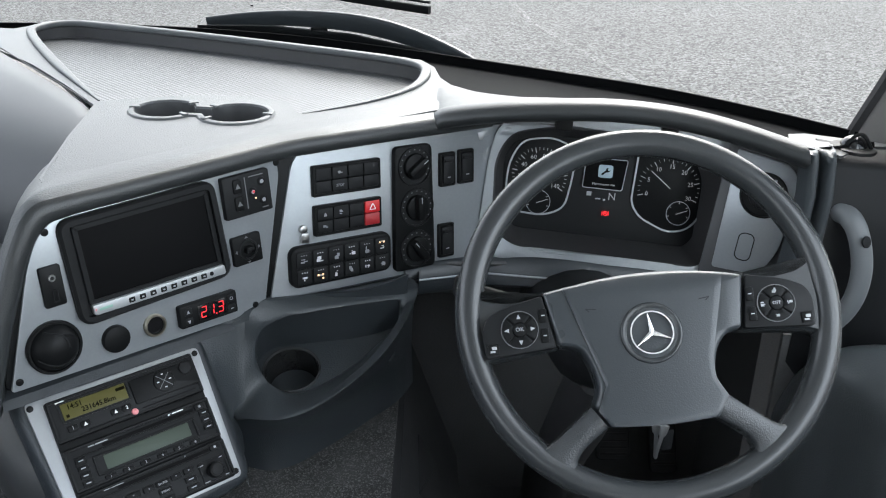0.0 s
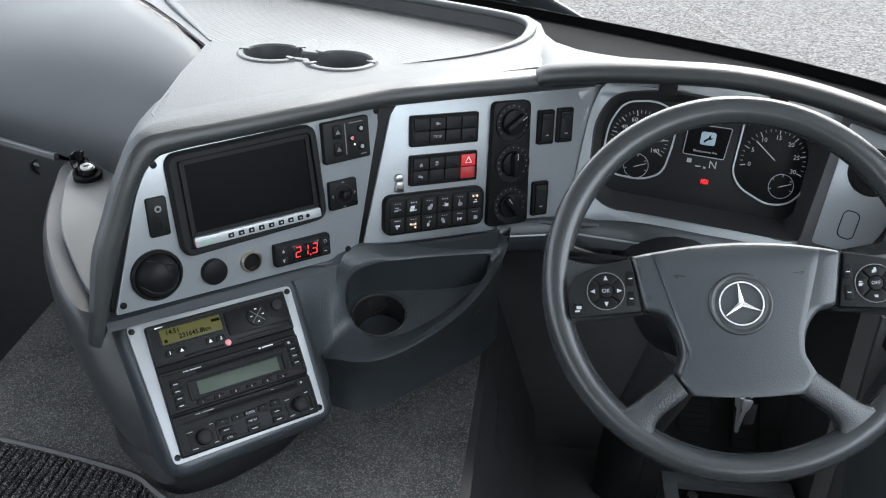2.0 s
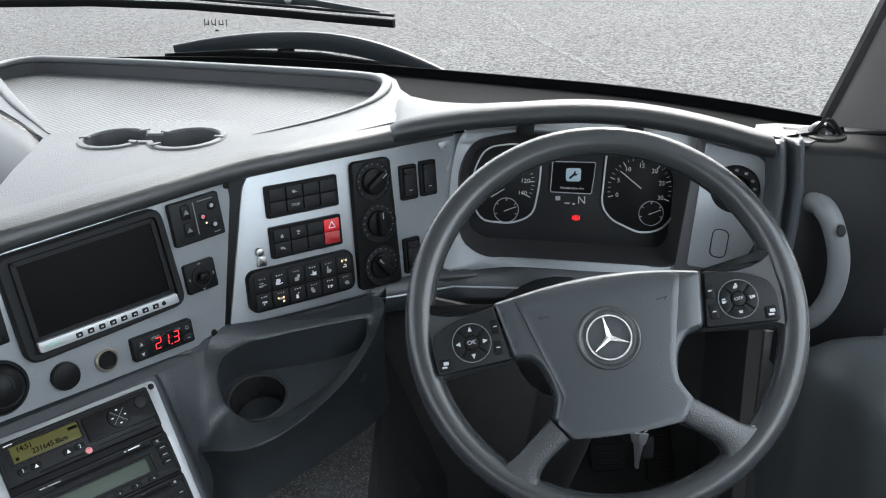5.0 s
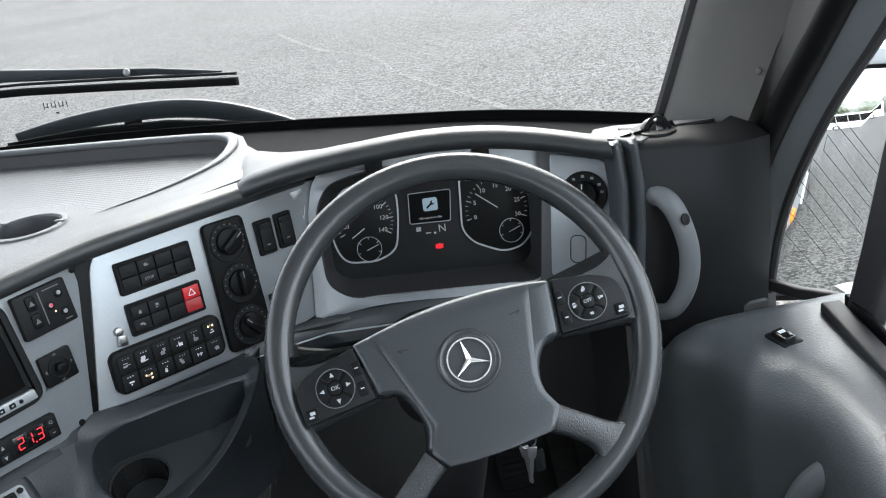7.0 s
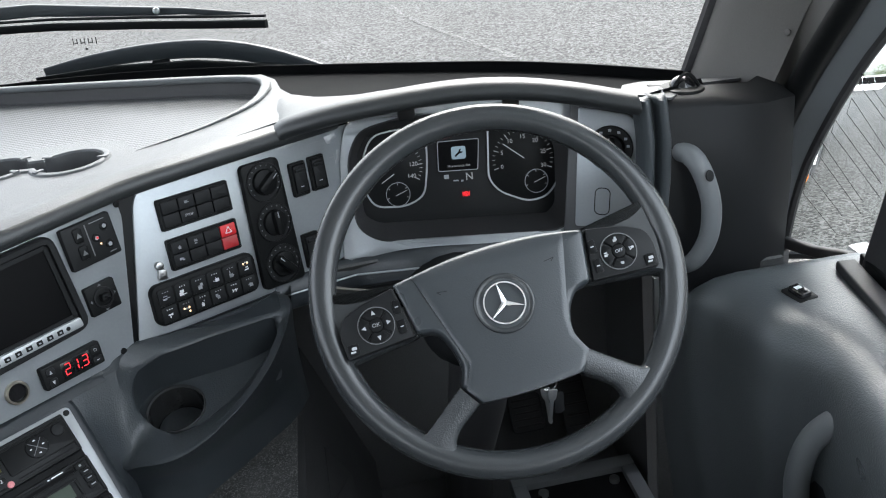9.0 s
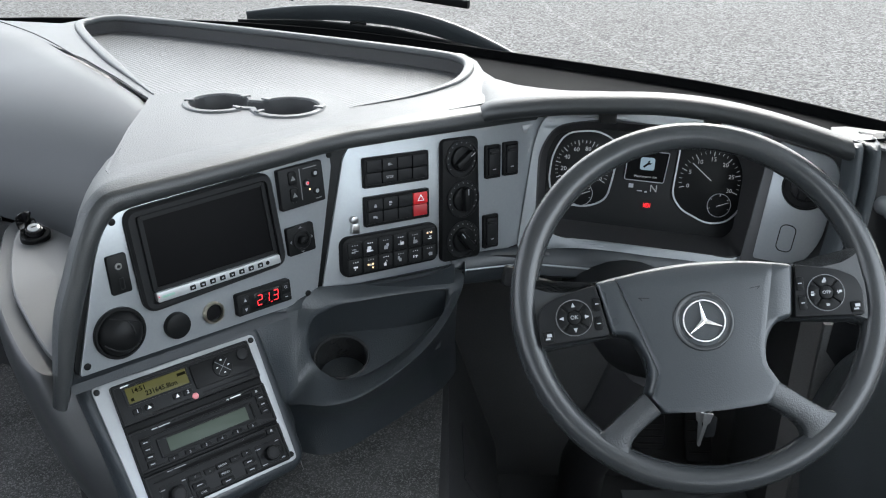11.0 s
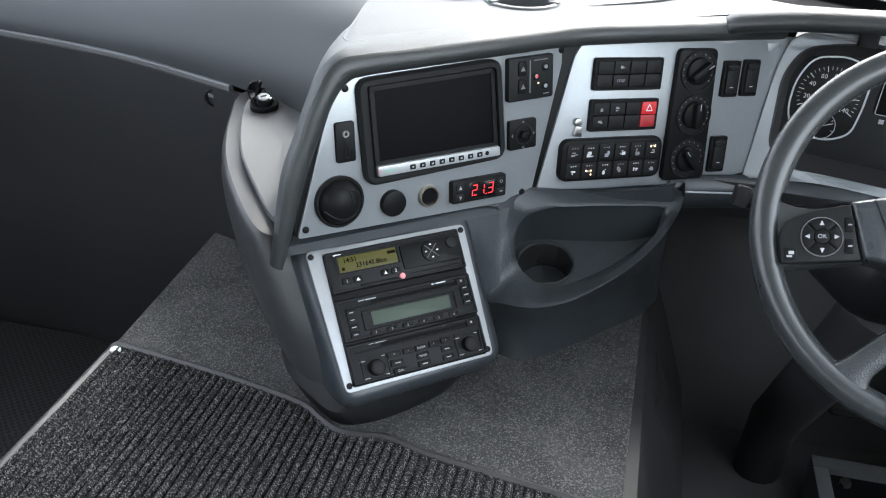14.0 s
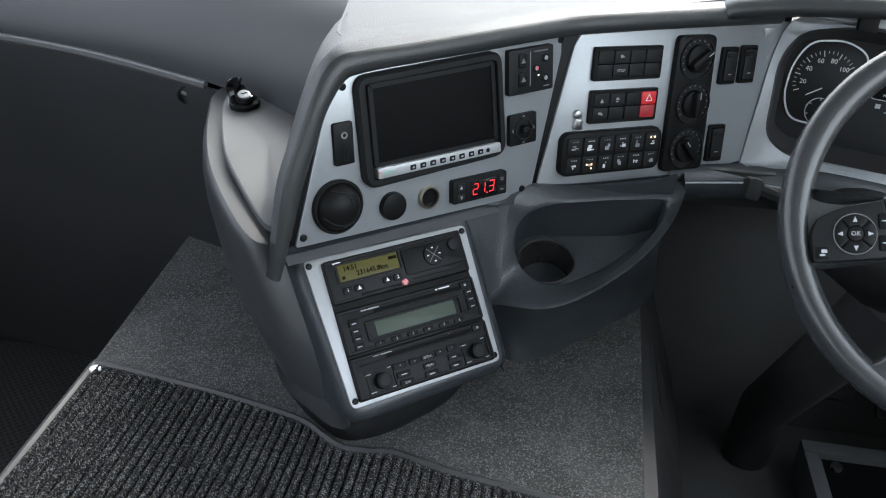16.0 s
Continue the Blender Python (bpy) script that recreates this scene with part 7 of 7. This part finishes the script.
part("arm", sweep(ar2, rrect(0, 0, 0.014, 0.036, 0.006), scale=lambda t: 0.45 + 0.75 * math.sin(math.pi * min(1, t * 0.75 + 0.1))), M_BODY, wip2, "broad grey arm")
bl2 = [Vector((x, ws_y(x, z) + 0.02, z)) for x, z in ((-0.64, -0.476), (-0.45, -0.472), (-0.25, -0.472), (-0.05, -0.490), (0.08, -0.525))]
part("blade", sweep(bl2, rrect(0, 0, 0.012, 0.022, 0.003), scale=lambda t: 0.35 + 0.65 * min(1.0, 5 * t, 6 * (1 - t))), M_BLACK, wip2, "dark rubber blade")
part("joint", box(-0.35, -0.31, 0, 0.012, -0.470, -0.455, 0.004), M_BLACK, wip2, "", Matrix.Translation((0, ws_y(-0.33, -0.46) + 0.018, 0)))
stick = thing("glass_marking", "small dark maker's marking on the glass", "marking", (-0.49, 2.05, -0.395))
yy = ws_y(-0.49, -0.40) - 0.006
part("letters", bars([(-0.030 + i * 0.010, 0.0, 0.0022, 0.012 if i % 3 else 0.016) for i in range(7)] + [(-0.024 + i * 0.020, -0.004, 0.008, 0.002) for i in range(3)] + [(0.002, -0.018, 0.008, 0.004)], 0), M_BLACK, stick, "unreadable dark letters", Matrix.Translation((-0.49, yy, -0.392)) @ pose(0, 0, 0, 84, 0, -22))

# convex outside mirror
mirr = thing("side_mirror", "large convex side mirror in a black and white housing", "mirror", (1.16, 1.76, -0.8))
M_MIRROR = material("mirror_glass", (0.85, 0.87, 0.88), 0.012, 1.0, vary=0.0, bump=0.0, rough_vary=0.0)
BALL = Vector((1.693, 3.663, -0.951))
aim = (Vector((1.153, 1.743, -0.810)) - BALL).normalized()
fm = panel(BALL + aim * 2.0, aim, -4)
mo = rrect(0.04, -0.01, 0.35, 0.53, 0.035, 6)
rings = []
for k in (1.0, 0.9, 0.8, 0.7, 0.6, 0.5, 0.4, 0.3, 0.2, 0.1, 0.04):
    rings.append([(x * k, y * k, math.sqrt(4.0 - (x * x + y * y) * k * k) - 2.0) for x, y in mo])
bm = bmesh.new()
add_rings(bm, rings, False, True)
part("glass", bm, M_MIRROR, mirr, "silvered convex mirror glass", fm, 80)
bm = bmesh.new()
add_rings(bm, [[(x, y, z) for x, y in inset(mo, d)] for d, z in ((0.02, -0.11), (-0.012, -0.07), (-0.014, -0.022), (-0.010, -0.014), (0.002, -0.014), (0.004, -0.024))])
part("housing", bm, M_BLACK, mirr, "black rim", fm, 60)
part("housing_cover", prism(rounded([(-0.15, 0.262), (0.23, 0.262), (0.225, 0.300), (-0.145, 0.300)], 0.012), -0.11, -0.004, 0.008), M_WHITEPAINT, mirr, "white upper cover", fm)
part("arm", tube([fm @ Vector((0.10, 0.28, -0.06)), fm @ Vector((0.12, 0.60, -0.06)), fm @ Vector((0.10, 1.2, -0.06)), (1.0, 1.3, 0.72)], 0.03, 10), M_BLACK, mirr, "black mirror arm")

M_FLANK = material("dusty_white_paint", (0.30, 0.31, 0.32), 0.35, vary=0.08, grain=40, bump=0.0, blotch=2)
side = thing("coach_side", "white painted flank of the coach with orange marker lamps", "coach body", (0.93, -4, GROUND_Z))
part("flank", box(0.90, 0.94, -9.5, 1.26, -1.19, -0.80, 0.01), M_FLANK, side)
for y, z in ((0.84, -1.14), (-3.0, -1.2), (-6.0, -1.2)):
    part("marker_lamp", box(0.94, 0.965, y - 0.06, y + 0.06, z - 0.035, z + 0.035, 0.008), M_ORANGE, side, "orange side marker")

bus = thing("parked_coach", "white parked coach with dark windows in the distance", "coach", (7.2, -60, GROUND_Z))
bx, by = 7.2, -60.0
part("body", box(bx - 5.5, bx + 5.5, by - 1.2, by + 1.2, GROUND_Z + 0.35, GROUND_Z + 3.3, 0.15), M_WHITEPAINT, bus)
for i in range(7):
    x = bx - 4.6 + i * 1.5
    part("window", box(x - 0.73, x + 0.73, by + 1.2, by + 1.215, GROUND_Z + 1.60, GROUND_Z + 3.02, 0.005), M_SCREEN, bus, "dark window")
for x in (bx - 4.0, bx + 3.2):
    f = Matrix.Translation((x, by + 1.12, GROUND_Z + 0.5)) @ pose(0, 0, 0, -90, 0, 0)
    w = part("wheel", prism(disc(0, 0, 0.5, 28), -0.15, 0.15, 0.04), M_RUBBER, bus, "black tyre", f)
    part("hub", prism(disc(0, 0, 0.27, 20), 0.15, 0.17, 0.01), M_STEEL, w, "", f)

# trees behind the yard, seen in the mirror
M_BARK = material("bark", (0.10, 0.08, 0.06), 0.9, vary=0.25, grain=20, bump=0.5)
M_LEAF = material("leaves", (0.06, 0.085, 0.035), 0.6, vary=0.3, grain=3, bump=0.0)


def tree(x, y, h, seed):
    r = random.Random(seed)
    t = thing("tree", "bushy green tree at the edge of the yard", "tree", (x, y, GROUND_Z), "trees behind the yard")
    g = Vector((x, y, GROUND_Z))
    limbs = [tube([g, g + Vector((0.05, 0, h * 0.35)), g + Vector((0.1, 0.1, h * 0.8))], 0.16, 8, (0, 1, 0), scale=lambda k: 1 - 0.8 * k)]
    tips = []
    for i in range(7):
        a, k = r.uniform(0, 6.28), r.uniform(0.3, 0.6)
        tip = g + Vector((math.cos(a) * h * 0.3, math.sin(a) * h * 0.3, h * (k + r.uniform(0.15, 0.3))))
        tips.append(tip)
        limbs.append(tube([g + Vector((0.05, 0.05, h * k)), tip], 0.06, 6, (0.3, 1, 0), scale=lambda q: 1 - 0.8 * q))
    part("trunk", join(*limbs), M_BARK, t)
    verts, faces = [], []
    for tip in tips + [g + Vector((0, 0, h * 0.85)), g + Vector((0, 0, h * 0.6))]:
        for i in range(110):
            c = tip + Vector((r.gauss(0, h * 0.11), r.gauss(0, h * 0.11), r.gauss(0, h * 0.09)))
            u, v = Vector((r.gauss(0, 1), r.gauss(0, 1), r.gauss(0, 1))).normalized() * 0.16, Vector((r.gauss(0, 1), r.gauss(0, 1), r.gauss(0, 1))).normalized() * 0.12
            n0 = len(verts)
            verts += [c - u, c + v, c + u, c - v]
            faces.append((n0, n0 + 1, n0 + 2, n0 + 3))
    me = bpy.data.meshes.new("tmp")
    me.from_pydata(verts, [], faces)
    bm = bmesh.new()
    bm.from_mesh(me)
    part("crown", bm, M_LEAF, t, "uneven leafy crown")


for i in range(9):
    tree(-6.0 + i * 3.6 + (i % 3) * 0.8, -84.0 - (i % 2) * 5, 6.0 + (i * 7 % 5) * 0.6, i)
